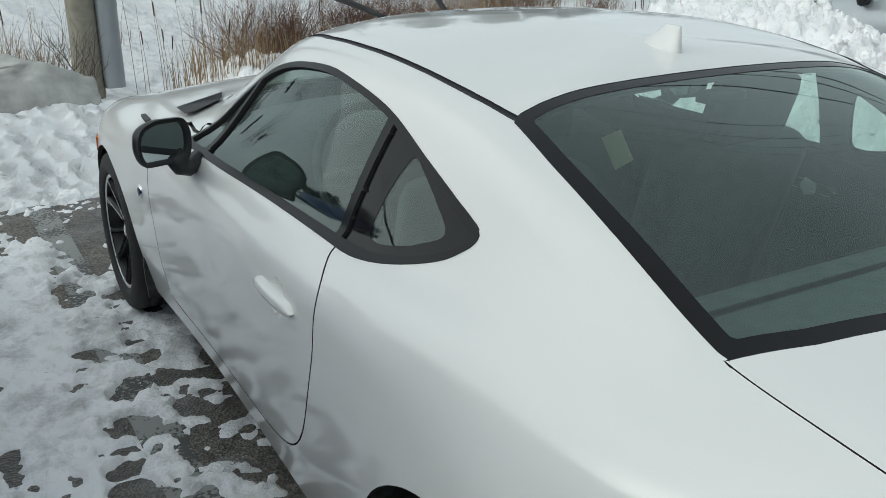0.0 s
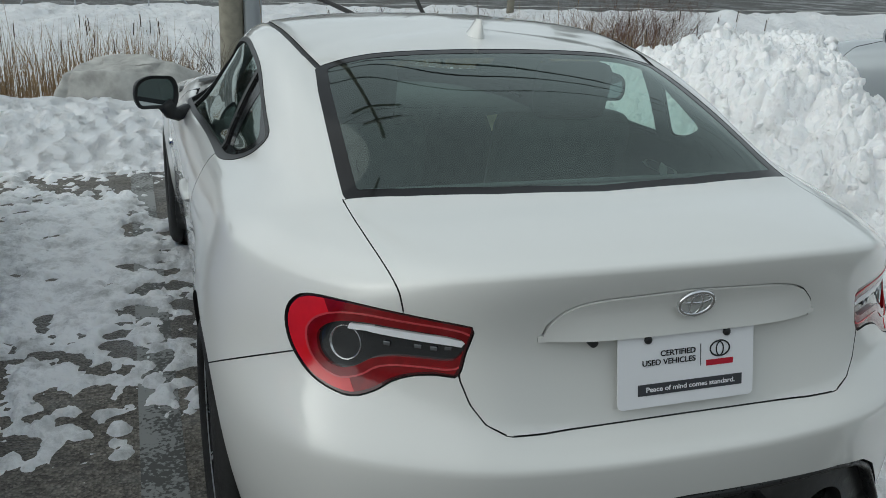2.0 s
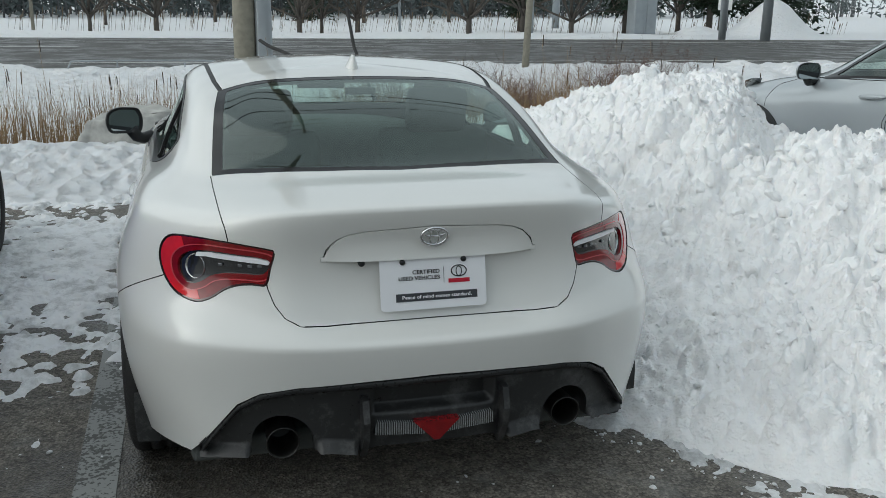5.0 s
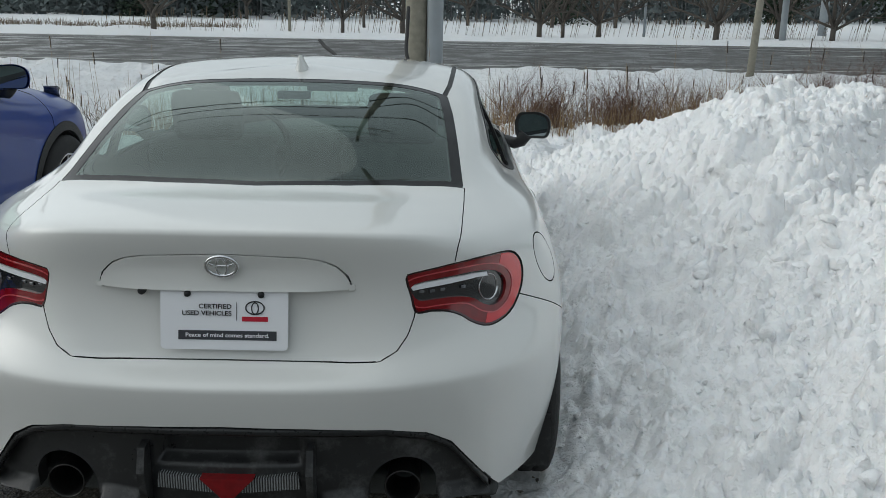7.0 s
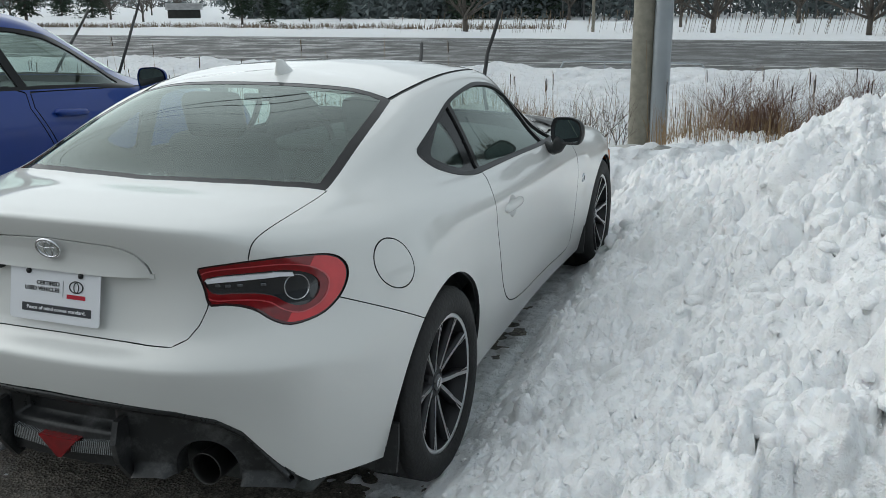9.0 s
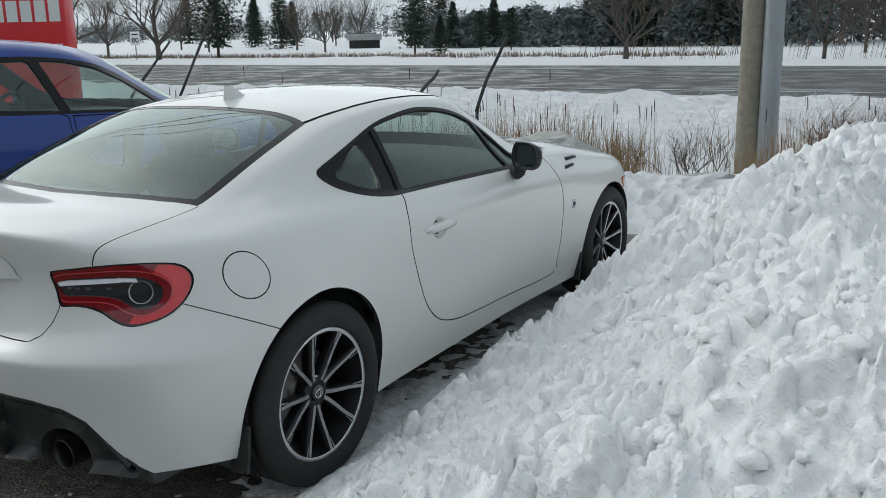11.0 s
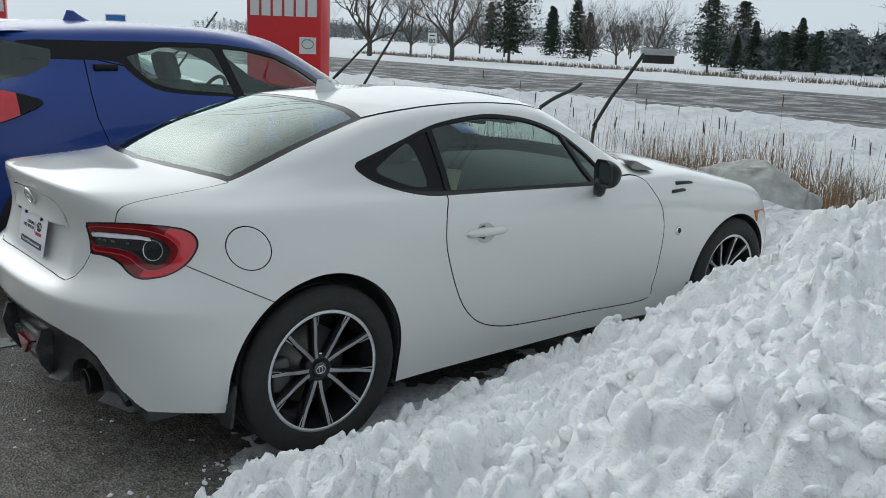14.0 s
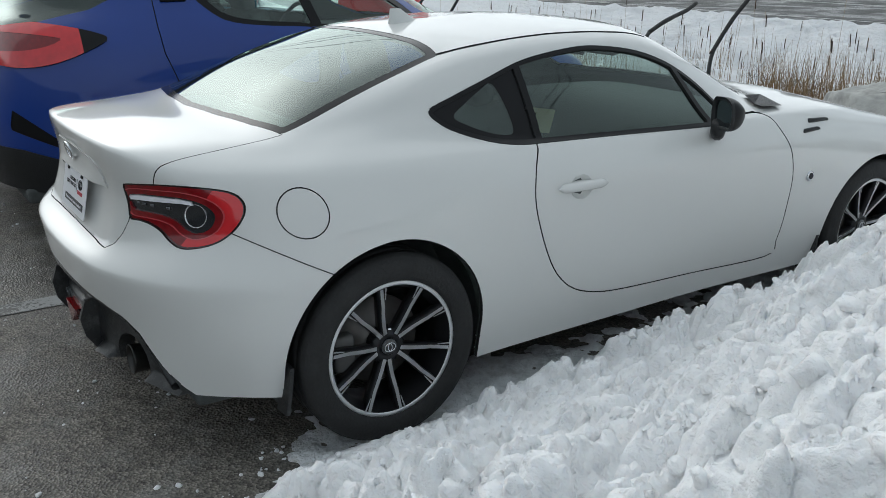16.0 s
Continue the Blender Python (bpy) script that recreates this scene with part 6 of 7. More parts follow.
for s in (1, -1):
    # black cowl corner at the foot of the windscreen
    bm = bmesh.new()
    pts = [(.60, 1.90, .932), (.70, 1.845, .912), (.733, 1.85, .906), (.722, 2.0, .896), (.54, 2.085, .914)]
    bm.faces.new([bm.verts.new((s * x, y, z + .003)) for x, y, z in (pts if s > 0 else pts[::-1])])
    bmesh.ops.solidify(bm, geom=bm.faces[:], thickness=.004)
    bmesh.ops.recalc_face_normals(bm, faces=bm.faces)
    part("cowl_corner", bm, black_plastic, coupe, smooth=False)
    # round fender badge
    bm = bmesh.new()
    lathe(bm, [(s * .842, .0), (s * .8545, .0), (s * .856, .019), (s * .8535, .023), (s * .84, .023)], centre=(0, 2.07, .613), n=28)
    bdg = part("fender_badge", bm, chrome, coupe)
    bm = bmesh.new()
    lathe(bm, [(s * .857, 0), (s * .857, .014)], centre=(0, 2.07, .613), n=20)
    part("badge_face", bm, ink_dark, bdg)
    for y0, y1, z0, z1, x0, x1 in ((2.085, 2.235, .838, .829, .795, .78), (2.02, 2.135, .804, .804, .823, .814)):
        bm = bmesh.new()
        pts = rounded([(y0, z0 - .008), (y1 + .012, z1 - .004), (y1, z1 + .008), (y0 + .012, z0 + .007)], .006, 3)
        rows = [[(s * (x0 + (x1 - x0) * (p[0] - y0) / (y1 - y0) + dx), p[0], p[1]) for p in pts] for dx in (-.03, .006)]
        vs = grid_mesh(bm, rows, close_u=True)
        bm.faces.new(vs[1])
        bmesh.ops.recalc_face_normals(bm, faces=bm.faces)
        part("fender_vent", bm, black_plastic, coupe)
    bm = bmesh.new()
    pts = rounded([(2.735, .655), (2.9, .645), (2.89, .58), (2.76, .592)], .012, 3)
    rows = [[(s * (.858 - .30 * max(0, p[0] - 2.76) + dx), p[0], p[1]) for p in pts] for dx in (-.03, .002)]
    vs = grid_mesh(bm, rows, close_u=True)
    bm.faces.new(vs[1])
    bmesh.ops.recalc_face_normals(bm, faces=bm.faces)
    part("side_marker", bm, amber_lens, coupe, "amber side marker lamp")
    for y in (-.33, 2.2):
        bm = bmesh.new()
        pts = [(s * .77, .17), (s * .838, .175), (s * .842, .24), (s * .842, .29), (s * .84, .325), (s * .78, .325)]
        rows = [[(x, y + dy - (.32 - z) * .12, z) for x, z in pts] for dy in (0, .012)]
        vs = grid_mesh(bm, rows, close_u=True)
        bm.faces.new(vs[0])
        bm.faces.new(vs[1])
        bmesh.ops.recalc_face_normals(bm, faces=bm.faces)
        part("mud_flap", bm, grime, coupe, "dirty black mud flap", smooth=False)


# ---- wheels ----
def wheel_meshes(radius=.3125, width=.215, rim=.223):
    """The meshes of one wheel, outer face towards +x, about the origin: (name, mesh, label)."""
    out = []

    def keep(name, bm, mat, smooth=True):
        bmesh.ops.recalc_face_normals(bm, faces=bm.faces)
        me = bpy.data.meshes.new(name)
        bm.to_mesh(me)
        bm.free()
        for p in me.polygons:
            p.use_smooth = smooth
        me.materials.append(mat)
        out.append((name, me))

    bm = bmesh.new()
    w = width / 2
    lathe(bm, [(-w * .8, rim), (-w, rim + .02), (-w * 1.02, radius - .045), (-w * .9, radius - .01), (-w * .75, radius), (-.052, radius), (-.05, radius - .008), (-.044, radius - .008), (-.042, radius),
               (-.008, radius), (-.006, radius - .008), (.006, radius - .008), (.008, radius), (.042, radius), (.044, radius - .008), (.05, radius - .008), (.052, radius), (w * .75, radius),
               (w * .9, radius - .01), (w * .985, radius - .03), (w * 1.0, radius - .036), (w * 1.02, radius - .045), (w * 1.03, rim + .035), (w * 1.0, rim + .022), (w * .985, rim + .018), (w * .95, rim + .008), (w * .8, rim)], n=72)
    keep("tyre", bm, rubber)
    bm = bmesh.new()
    lathe(bm, [(-w * .8, rim), (-w * .82, rim - .02), (w * .5, rim - .028), (w * .78, rim - .008), (w * .86, rim - .008), (w * .86, rim + .003), (w * .8, rim)], n=72)
    keep("barrel", bm, dark_alloy)
    bm = bmesh.new()
    lathe(bm, [(w * .855, rim - .01), (w * .875, rim - .008), (w * .88, rim + .002), (w * .85, rim + .004)], n=72)
    keep("rim_lip", bm, machined)
    for k in range(5):
        for sgn in (-1, 1):
            base = radians(41 + 72 * k)
            n = 9
            top_bm, pocket = bmesh.new(), bmesh.new()
            rows_f, rows_p = [], []
            for i in range(n):
                t = i / (n - 1)
                r = .044 + (rim - .012 - .044) * t
                ang = base + sgn * radians(11 + 4.8 * min(1, t * 1.6))
                hw = .0068 - .0012 * t
                x = w * (.70 - .10 * (1 - t) ** 2 + .17 * t * t)
                c = Vector((0, math.cos(ang), math.sin(ang)))
                d = Vector((0, -math.sin(ang), math.cos(ang)))
                inner = d * -sgn
                a, b = c * r - d * hw, c * r + d * hw
                rows_f.append([a + Vector((x, 0, 0)), b + Vector((x, 0, 0))])
                rows_p.append([a + Vector((x - .0015, 0, 0)), a - d * .004 + Vector((x - .02, 0, 0)), a + Vector((x - .045, 0, 0)), b + Vector((x - .045, 0, 0)), b + d * .004 + Vector((x - .02, 0, 0)), b + Vector((x - .0015, 0, 0))])
            grid_mesh(top_bm, rows_f)
            grid_mesh(pocket, rows_p, close_u=True)
            keep("spoke", pocket, dark_alloy)
            bmesh.ops.solidify(top_bm, geom=top_bm.faces[:], thickness=.002)
            keep("spoke_face", top_bm, machined, False)
            stub = bmesh.new()
            rows_s = []
            for i in range(3):
                r = rim - .052 + .042 * i / 2
                ang = base + sgn * (radians(15.8) + (.0095 + .003 * i) / r)
                x = w * (.70 + .17 * ((r - .044) / (rim - .056)) ** 2)
                c, d = Vector((0, math.cos(ang), math.sin(ang))), Vector((0, -math.sin(ang), math.cos(ang)))
                rows_s.append([c * r - d * (.0012 + .0008 * i) + Vector((x, 0, 0)), c * r + d * (.0012 + .0008 * i) + Vector((x, 0, 0))])
            grid_mesh(stub, rows_s)
            bmesh.ops.solidify(stub, geom=stub.faces[:], thickness=.006)
            keep("spoke_stub", stub, machined, False)
    bm = bmesh.new()
    lathe(bm, [(w * .2, .06), (w * .5, .058), (w * .58, .05), (w * .6, .03), (w * .55, .028)], n=40)
    keep("hub", bm, dark_alloy)
    bm = bmesh.new()
    lathe(bm, [(w * .5, .029), (w * .63, .028), (w * .66, .024), (w * .665, 0)], n=32)
    keep("centre_cap", bm, lamp_black)
    bm = bmesh.new()
    tube(bm, [(w * .668, .019 * math.cos(a), .0145 * math.sin(a)) for a in np.linspace(0, 2 * math.pi, 24, endpoint=False)], .002, 6, closed=True)
    tube(bm, [(w * .668, .007 * math.cos(a), .013 * math.sin(a)) for a in np.linspace(0, 2 * math.pi, 20, endpoint=False)], .0017, 6, closed=True)
    keep("cap_mark", bm, chrome)
    for k in range(5):
        a = radians(5 + 72 * k)
        bm = bmesh.new()
        lathe(bm, [(w * .3, .011), (w * .5, .011), (w * .54, .009), (w * .55, .0)], centre=(0, .05 * math.cos(a), .05 * math.sin(a)), n=6)
        keep("wheel_nut", bm, chrome if k == 1 else dark_alloy)
    bm = bmesh.new()
    lathe(bm, [(-.03, .06), (-.03, .145), (-.008, .145), (-.008, .07), (.01, .065), (.01, 0)], n=48)
    keep("brake_disc", bm, brake_iron)
    bm = bmesh.new()
    box(bm, -.045, .03, -.17, -.10, -.06, .06, .012)
    keep("brake_caliper", bm, cabin_grey)
    return out


def put_wheels(car, meshes, places, radius):
    for s, x, y, spin in places:
        wheel = new("wheel")
        wheel.parent = car
        wheel.matrix_local = pose(s * x, y, radius, spin, 0, 0 if s > 0 else 180)
        for name, me in meshes:
            o = new(name, me)
            o.parent = wheel


put_wheels(coupe, wheel_meshes(), [(1, .765, .012, 4), (-1, .765, .012, 60), (1, .755, 2.56, 20), (-1, .755, 2.56, 100)], .3125)
for s in (1, -1):
    for y, r in ((.012, .372), (2.56, .36)):
        bm = bmesh.new()
        rows = []
        for x in (.45, .78, .805):
            rr = r if x < .8 else r - .012
            rows.append([(s * x, y + rr * math.cos(a), .322 + rr * math.sin(a)) for a in np.linspace(-.45, math.pi + .45, 40)])
        rows.insert(0, [(s * .45, y + .02 * math.cos(a), .322 + .02 * math.sin(a)) for a in np.linspace(-.45, math.pi + .45, 40)])
        grid_mesh(bm, rows)
        part("wheel_arch_liner", bm, cabin_dark, coupe)
bm = bmesh.new()
box(bm, -.68, .68, -.56, 3.0, .19, .26, .02)
part("underbody", bm, cabin_dark, coupe)


# ---- cabin ----
def seat(bm_name, x, y, parent):
    st = new(bm_name)
    st.parent = parent
    bm = bmesh.new()
    box(bm, x - .25, x + .25, y - .05, y + .47, .32, .47, .06)
    part("seat_cushion", bm, cabin_dark, st)
    bm = bmesh.new()
    box(bm, -.24, .24, -.07, .07, 0, .56, .06, pose(x, y - .06, .44, 16, 0, 0))
    part("backrest", bm, cabin_dark, st)
    bm = bmesh.new()
    box(bm, -.13, .13, -.045, .045, .55, .74, .045, pose(x, y - .06, .44, 16, 0, 0))
    part("headrest", bm, cabin_dark, st)
    return st


for x in (-.36, .36):
    seat("front_seat", x, .85, coupe)
bm = bmesh.new()
box(bm, -.6, .6, .0, .42, .38, .56, .05)
box(bm, -.6, .6, -.10, .05, .5, .93, .05)
part("rear_seat", bm, cabin_dark, coupe)
bm = bmesh.new()
box(bm, -.56, .56, -.24, -.02, .90, .93, .01)
part("parcel_shelf", bm, cabin_dark, coupe)
bm = bmesh.new()
grid_mesh(bm, [[(x, y, z - .08 * (abs(x) / .7) ** 3) for x in np.linspace(-.7, .7, 15)] for y, z in ((1.38, .5), (1.42, .78), (1.5, .86), (1.7, .89), (2.0, .885))])
part("dashboard", bm, cabin_dark, coupe)
bm = bmesh.new()
wm = pose(-.36, 1.27, .83, 66, 0, 0)
tube(bm, [wm @ Vector((.18 * math.cos(a), .18 * math.sin(a), 0)) for a in np.linspace(0, 2 * math.pi, 32, endpoint=False)], .014, 8, closed=True)
tube(bm, [wm @ Vector((-.17, 0, 0)), wm @ Vector((0, 0, -.02)), wm @ Vector((.17, 0, 0))], .018, 8)
tube(bm, [wm @ Vector((0, 0, -.02)), wm @ Vector((0, -.17, 0))], .016, 8)
part("steering_wheel", bm, cabin_dark, coupe)
bm = bmesh.new()
box(bm, -.115, .115, -.012, .012, -.032, .032, .01, pose(0, 1.42, 1.11, -14, 0, 0))
part("rear_view_mirror", bm, cabin_dark, coupe)
bm = bmesh.new()
box(bm, -.055, .055, .36, .40, 1.15, 1.175, .005)
part("high_brake_lamp", bm, black_plastic, coupe)
for x in (-.2, .42):
    bm = bmesh.new()
    box(bm, -.19, .19, -.006, .006, -.075, .075, .004, pose(-.33 if x < 0 else .33, 1.27, 1.145, -78, 0, 0))
    part("sun_visor", bm, cabin_grey, coupe)
note_m = pose(.30, 1.02, .86, 60, 0, 25)
flat_bar(.13, .10, 0, 0, material("note_paper", (0.72, 0.66, 0.42), rough=0.7, spread=0.05), coupe, note_m, 0, .001, "paper_note")

# ---- the crossovers parked alongside ----
CROSS_NET = (
    "0 -.70 .28  .4 -.69 .28  .66 -.58 .27  .8 -.38 .25  .86 -.1 .24  .85 .35 .22  .83 .9 .21  .83 1.5 .21  .84 2.2 .22  .86 2.6 .24  .82 3.03 .25  .62 3.35 .25  0 3.45 .25",
    "0 -.76 .48  .4 -.745 .48  .7 -.62 .48  .84 -.38 .48  .895 -.1 .5  .885 .35 .48  .86 .9 .45  .86 1.5 .44  .875 2.2 .47  .895 2.6 .5  .84 3.05 .5  .64 3.39 .5  0 3.51 .5",
    "0 -.74 .70  .4 -.72 .7  .7 -.6 .72  .845 -.36 .74  .9 -.1 .76  .89 .35 .74  .862 .9 .66  .862 1.5 .65  .88 2.2 .7  .895 2.6 .77  .83 3.05 .74  .62 3.33 .7  0 3.45 .68",
    "0 -.68 .95  .4 -.665 .95  .68 -.55 .96  .81 -.33 .97  .865 -.1 .97  .875 .35 .93  .875 .9 .88  .872 1.5 .86  .865 2.2 .86  .845 2.6 .88  .76 3.0 .84  .56 3.2 .8  0 3.33 .78",
    "0 -.62 1.1  .4 -.61 1.1  .62 -.5 1.1  .745 -.3 1.1  .81 -.05 1.1  .83 .35 1.08  .835 .9 1.05  .83 1.5 1.03  .8 2.0 1.0  .7 2.45 .98  .58 2.8 .93  .42 2.93 .9  0 3.05 .88",
    "0 -.5 1.2  .36 -.49 1.2  .55 -.4 1.2  .67 -.22 1.21  .74 0 1.22  .77 .35 1.2  .79 .9 1.15  .785 1.45 1.11  .745 1.82 1.06  .62 2.15 1.03  .45 2.35 1.02  .3 2.41 1.02  0 2.45 1.02",
    "0 -.44 1.36  .33 -.44 1.36  .5 -.36 1.36  .6 -.17 1.36  .66 .05 1.37  .69 .4 1.37  .71 .9 1.35  .7 1.33 1.3  .66 1.62 1.22  .54 1.86 1.2  .4 1.96 1.2  .25 2.0 1.2  0 2.02 1.2",
    "0 -.47 1.44  .3 -.46 1.44  .46 -.34 1.44  .54 -.12 1.445  .58 .1 1.455  .61 .4 1.465  .62 .85 1.465  .61 1.18 1.435  .57 1.38 1.4  .46 1.5 1.41  .34 1.54 1.42  .2 1.56 1.43  0 1.58 1.43",
    "0 0 1.49  .15 0 1.49  .25 .05 1.487  .32 .12 1.487  .36 .25 1.49  .38 .45 1.495  .39 .75 1.495  .38 .98 1.485  .35 1.12 1.475  .28 1.22 1.475  .2 1.25 1.48  .1 1.27 1.485  0 1.28 1.485",
    "0 .2 1.505  0 .22 1.505  0 .26 1.505  0 .32 1.506  0 .4 1.507  0 .5 1.508  0 .6 1.508  0 .72 1.507  0 .84 1.505  0 .92 1.503  0 .98 1.5  0 1.02 1.5  0 1.05 1.5",
)
X_FRAME = outline([(-.20, 1.38), (-.155, 1.30), (-.10, 1.285), (.12, 1.283), (.30, 1.275), (.36, 1.225), (.43, 1.165), (.52, 1.118), (.7, 1.092), (1.1, 1.07), (1.5, 1.048), (1.93, 1.012), (1.82, 1.10), (1.66, 1.22), (1.4, 1.335), (1.0, 1.392), (.6, 1.397), (.3, 1.392)], 4)
X_REAR_GLASS = rounded([(.36, 1.31), (.41, 1.235), (.48, 1.168), (.57, 1.135), (.7, 1.116), (1.02, 1.096), (.92, 1.372), (.6, 1.372)], .02, 4)
X_FRONT_GLASS = rounded([(.985, 1.372), (1.08, 1.092), (1.83, 1.046), (1.74, 1.125), (1.57, 1.235), (1.37, 1.318), (1.15, 1.36)], .02, 4)
X_HATCH = [(-.3, 1.10), (.5, 1.105), (.62, 1.125), (.70, 1.19), (.705, 1.25), (.66, 1.34), (.5, 1.40), (-.3, 1.41)]
X_LAMP = outline([(-.15, 1.045), (-.20, 1.078), (-.30, 1.102), (-.42, 1.12), (-.56, 1.13), (-.70, 1.12), (-.72, 1.05), (-.68, .94), (-.60, .912), (-.5, .915), (-.4, .935), (-.29, .975)], 4)
X_LAMP_INNER = outline([(-.36, 1.045), (-.45, 1.065), (-.60, 1.075), (-.75, 1.07), (-.75, .99), (-.60, .985), (-.46, 1.005)], 4)
X_DOOR_A = [(1.08, 1.06), (1.075, .98), (1.12, .90), (1.19, .78), (1.2, .6), (1.17, .42), (2.40, .40), (2.47, .6), (2.47, .8), (2.41, .93), (2.2, 1.0), (1.9, 1.02)]
X_DOOR_B = [(.12, 1.30), (.118, 1.1), (.13, .97), (.20, .78), (.30, .66), (.40, .55), (.46, .42), (1.14, .42), (1.17, .6), (1.16, .78), (1.09, .90), (1.045, .98), (1.05, 1.06), (.6, 1.2)]


def crossover(name, label, paint, m, wipers=True):
    bm = bmesh.new()
    grid_mesh(bm, net_surface(CROSS_NET, 10, 10, 12))
    bm.normal_update()
    side = lambda poly: (lambda p: off(p[:, 0] > .42, signed(poly, p[:, 1:3])))
    d_frame, d_g1, d_g2, d_l, d_a, d_b = side(X_FRAME), side(X_REAR_GLASS), side(X_FRONT_GLASS), side(X_LAMP), side(X_DOOR_A), side(X_DOOR_B)
    d_li = side(X_LAMP_INNER)
    d_lt = lambda p: off(p[:, 0] > .42, np.minimum(-.27 - p[:, 1], 1.0))
    d_v = side([(-.62, .70), (-.40, .52), (-.42, .50), (-.64, .60)])
    d_hatch = lambda p: off(p[:, 1] < -.05, signed(X_HATCH, p[:, [0, 2]]))
    d_scr = lambda p: off(p[:, 2] > .95, signed([(-.3, 2.38), (0, 2.38), (.3, 2.34), (.45, 2.27), (.6, 2.1), (.62, 1.9), (.55, 1.55), (.45, 1.54), (0, 1.62), (-.3, 1.6)], p[:, :2]))
    d_ar = lambda p: off(p[:, 0] > .4, arch(p, 0, .335, .365))
    d_af = lambda p: off(p[:, 0] > .4, arch(p, 2.6, .335, .365))
    d_low = lambda p: p[:, 2] - np.interp(p[:, 1], [-.8, -.6, -.3, .4, 2.2, 3.0, 3.5], [.52, .50, .40, .36, .36, .42, .48])
    for f in (d_ar, d_af, plus(d_ar, -.055), plus(d_af, -.055), d_frame, d_g1, d_g2, d_l, d_li, d_lt, d_hatch, d_scr, d_low, d_v, plus(d_a, .003), plus(d_a, -.003), plus(d_b, .003), plus(d_b, -.003)):
        cut(bm, f)
    skin = skin_of(bm)
    c = skin[3]
    lb = np.full(len(c), "body", dtype=object)
    a, b = d_a(c), d_b(c)
    lb[b < -.003] = "door_b"
    lb[np.abs(b) < .003] = "gap"
    lb[a < -.003] = "door_a"
    lb[np.abs(a) < .003] = "gap"
    lb[d_v(c) < 0] = "vent"
    lb[d_low(c) < 0] = "clad"
    lb[(d_ar(c) < .055) | (d_af(c) < .055)] = "clad"
    lb[d_frame(c) < 0] = "frame"
    lb[d_g1(c) < 0] = "glass_b"
    lb[d_g2(c) < 0] = "glass_a"
    lamp_in = d_l(c) < 0
    lb[lamp_in] = "lamp"
    lb[lamp_in & (d_li(c) < 0)] = "lamp_inner"
    lb[lamp_in & (d_lt(c) < 0)] = "lamp_tip"
    lb[d_hatch(c) < 0] = "hatch"
    lb[d_scr(c) < 0] = "screen"
    lb[(d_ar(c) < 0) | (d_af(c) < 0)] = "void"
    car = thing(name, label, "car")
    part("body", panel(lb == "body", skin=skin), paint, car)
    lining = ~np.isin(lb, ["void", "glass_a", "glass_b", "hatch", "screen"])
    part("cabin_lining", panel(lining, (1, -1), .018, 0, skin=skin), cabin_dark, car)
    part("cladding", panel(lb == "clad", (1, -1), -.006, .02, skin=skin), black_plastic, car, "black plastic sill and arch cladding")
    part("hatch_window", panel(lb == "hatch", (1, -1), .002, 0, skin=skin), coupe_glass, car)
    part("windscreen", panel(lb == "screen", (1, -1), .002, 0, skin=skin), coupe_glass, car)
    for s in (1, -1):
        d1 = part("front_door", panel(lb == "door_a", (s,), skin=skin), paint, car)
        d2 = part("rear_door", panel(lb == "door_b", (s,), skin=skin), paint, car)
        part("window", panel(lb == "glass_a", (s,), .006, 0, skin=skin), coupe_glass, d1)
        part("window", panel(lb == "glass_b", (s,), .006, 0, skin=skin), coupe_glass, d2)
        part("window_surround", panel(lb == "frame", (s,), .001, .012, skin=skin), gloss_black, car)
        lamp = part("tail_lamp", panel(lb == "lamp", (s,), -.012, .03, skin=skin), red_lens, car, "red wrap-round tail lamp")
        part("inner_lens", panel(lb == "lamp_inner", (s,), -.010, .02, skin=skin), deep_red_lens, lamp)
        part("lamp_tip", panel(lb == "lamp_tip", (s,), -.012, .03, skin=skin), gloss_black, lamp)
        # door mirror
        bm = bmesh.new()
        mirror_shell(bm, s, 1.05)
        bmesh.ops.recalc_face_normals(bm, faces=bm.faces)
        bmesh.ops.transform(bm, matrix=pose(s * .925, 1.93, 1.065), verts=bm.verts)
        mir = part("door_mirror", bm, paint, car)
        bm = bmesh.new()
        base = rounded([(-.100, -.030), (-.085, -.062), (.08, -.055), (.098, -.01), (.088, .045), (.03, .066), (-.08, .058), (-.102, .02)], .03, 4)
        bm.faces.new([bm.verts.new((s * (p[0] * .93 + .925), 1.928, p[1] * .93 + 1.065)) for p in base])
        part("mirror_glass", bm, mirror_mat, mir)
        bm = bmesh.new()
        tube(bm, [(s * .91, 1.96, 1.02), (s * .88, 1.98, .985), (s * .80, 2.0, .99)], .035, 8)
        part("mirror_foot", bm, black_plastic, mir)
        bm = bmesh.new()
        rows = []
        for i in range(11):
            t = i / 10
            h = .017 * min(1, 3 * math.sqrt(max(1e-4, t * (1 - t))))
            x = .872 + .022 * math.sin(math.pi * t) ** .5
            rows.append([(s * (x + dx), 1.19 + .24 * t, .945 - .02 * t + h * dz) for dx, dz in ((-.03, -1), (.006, -1), (.013, 0), (.006, 1), (-.03, 1))])
        grid_mesh(bm, rows, flip=s < 0)
        part("handle", bm, paint, d1)
        bm = bmesh.new()
        box(bm, s * .745 - .02, s * .745 + .018, .16, .30, 1.225, 1.262, .008)
        part("handle", bm, gloss_black, d2)
        bm = bmesh.new()
        pts = rounded([(2.80, .945), (3.05, .90), (3.22, .83), (3.14, .80), (2.9, .86)], .02, 3)
        rows = [[(s * (np.interp(p[0], [2.8, 3.0, 3.1, 3.25], [.765, .70, .64, .52]) + dx), p[0], p[1]) for p in pts] for dx in (-.06, .03)]
        vs = grid_mesh(bm, rows, close_u=True)
        bm.faces.new(vs[1])
        bmesh.ops.recalc_face_normals(bm, faces=bm.faces)
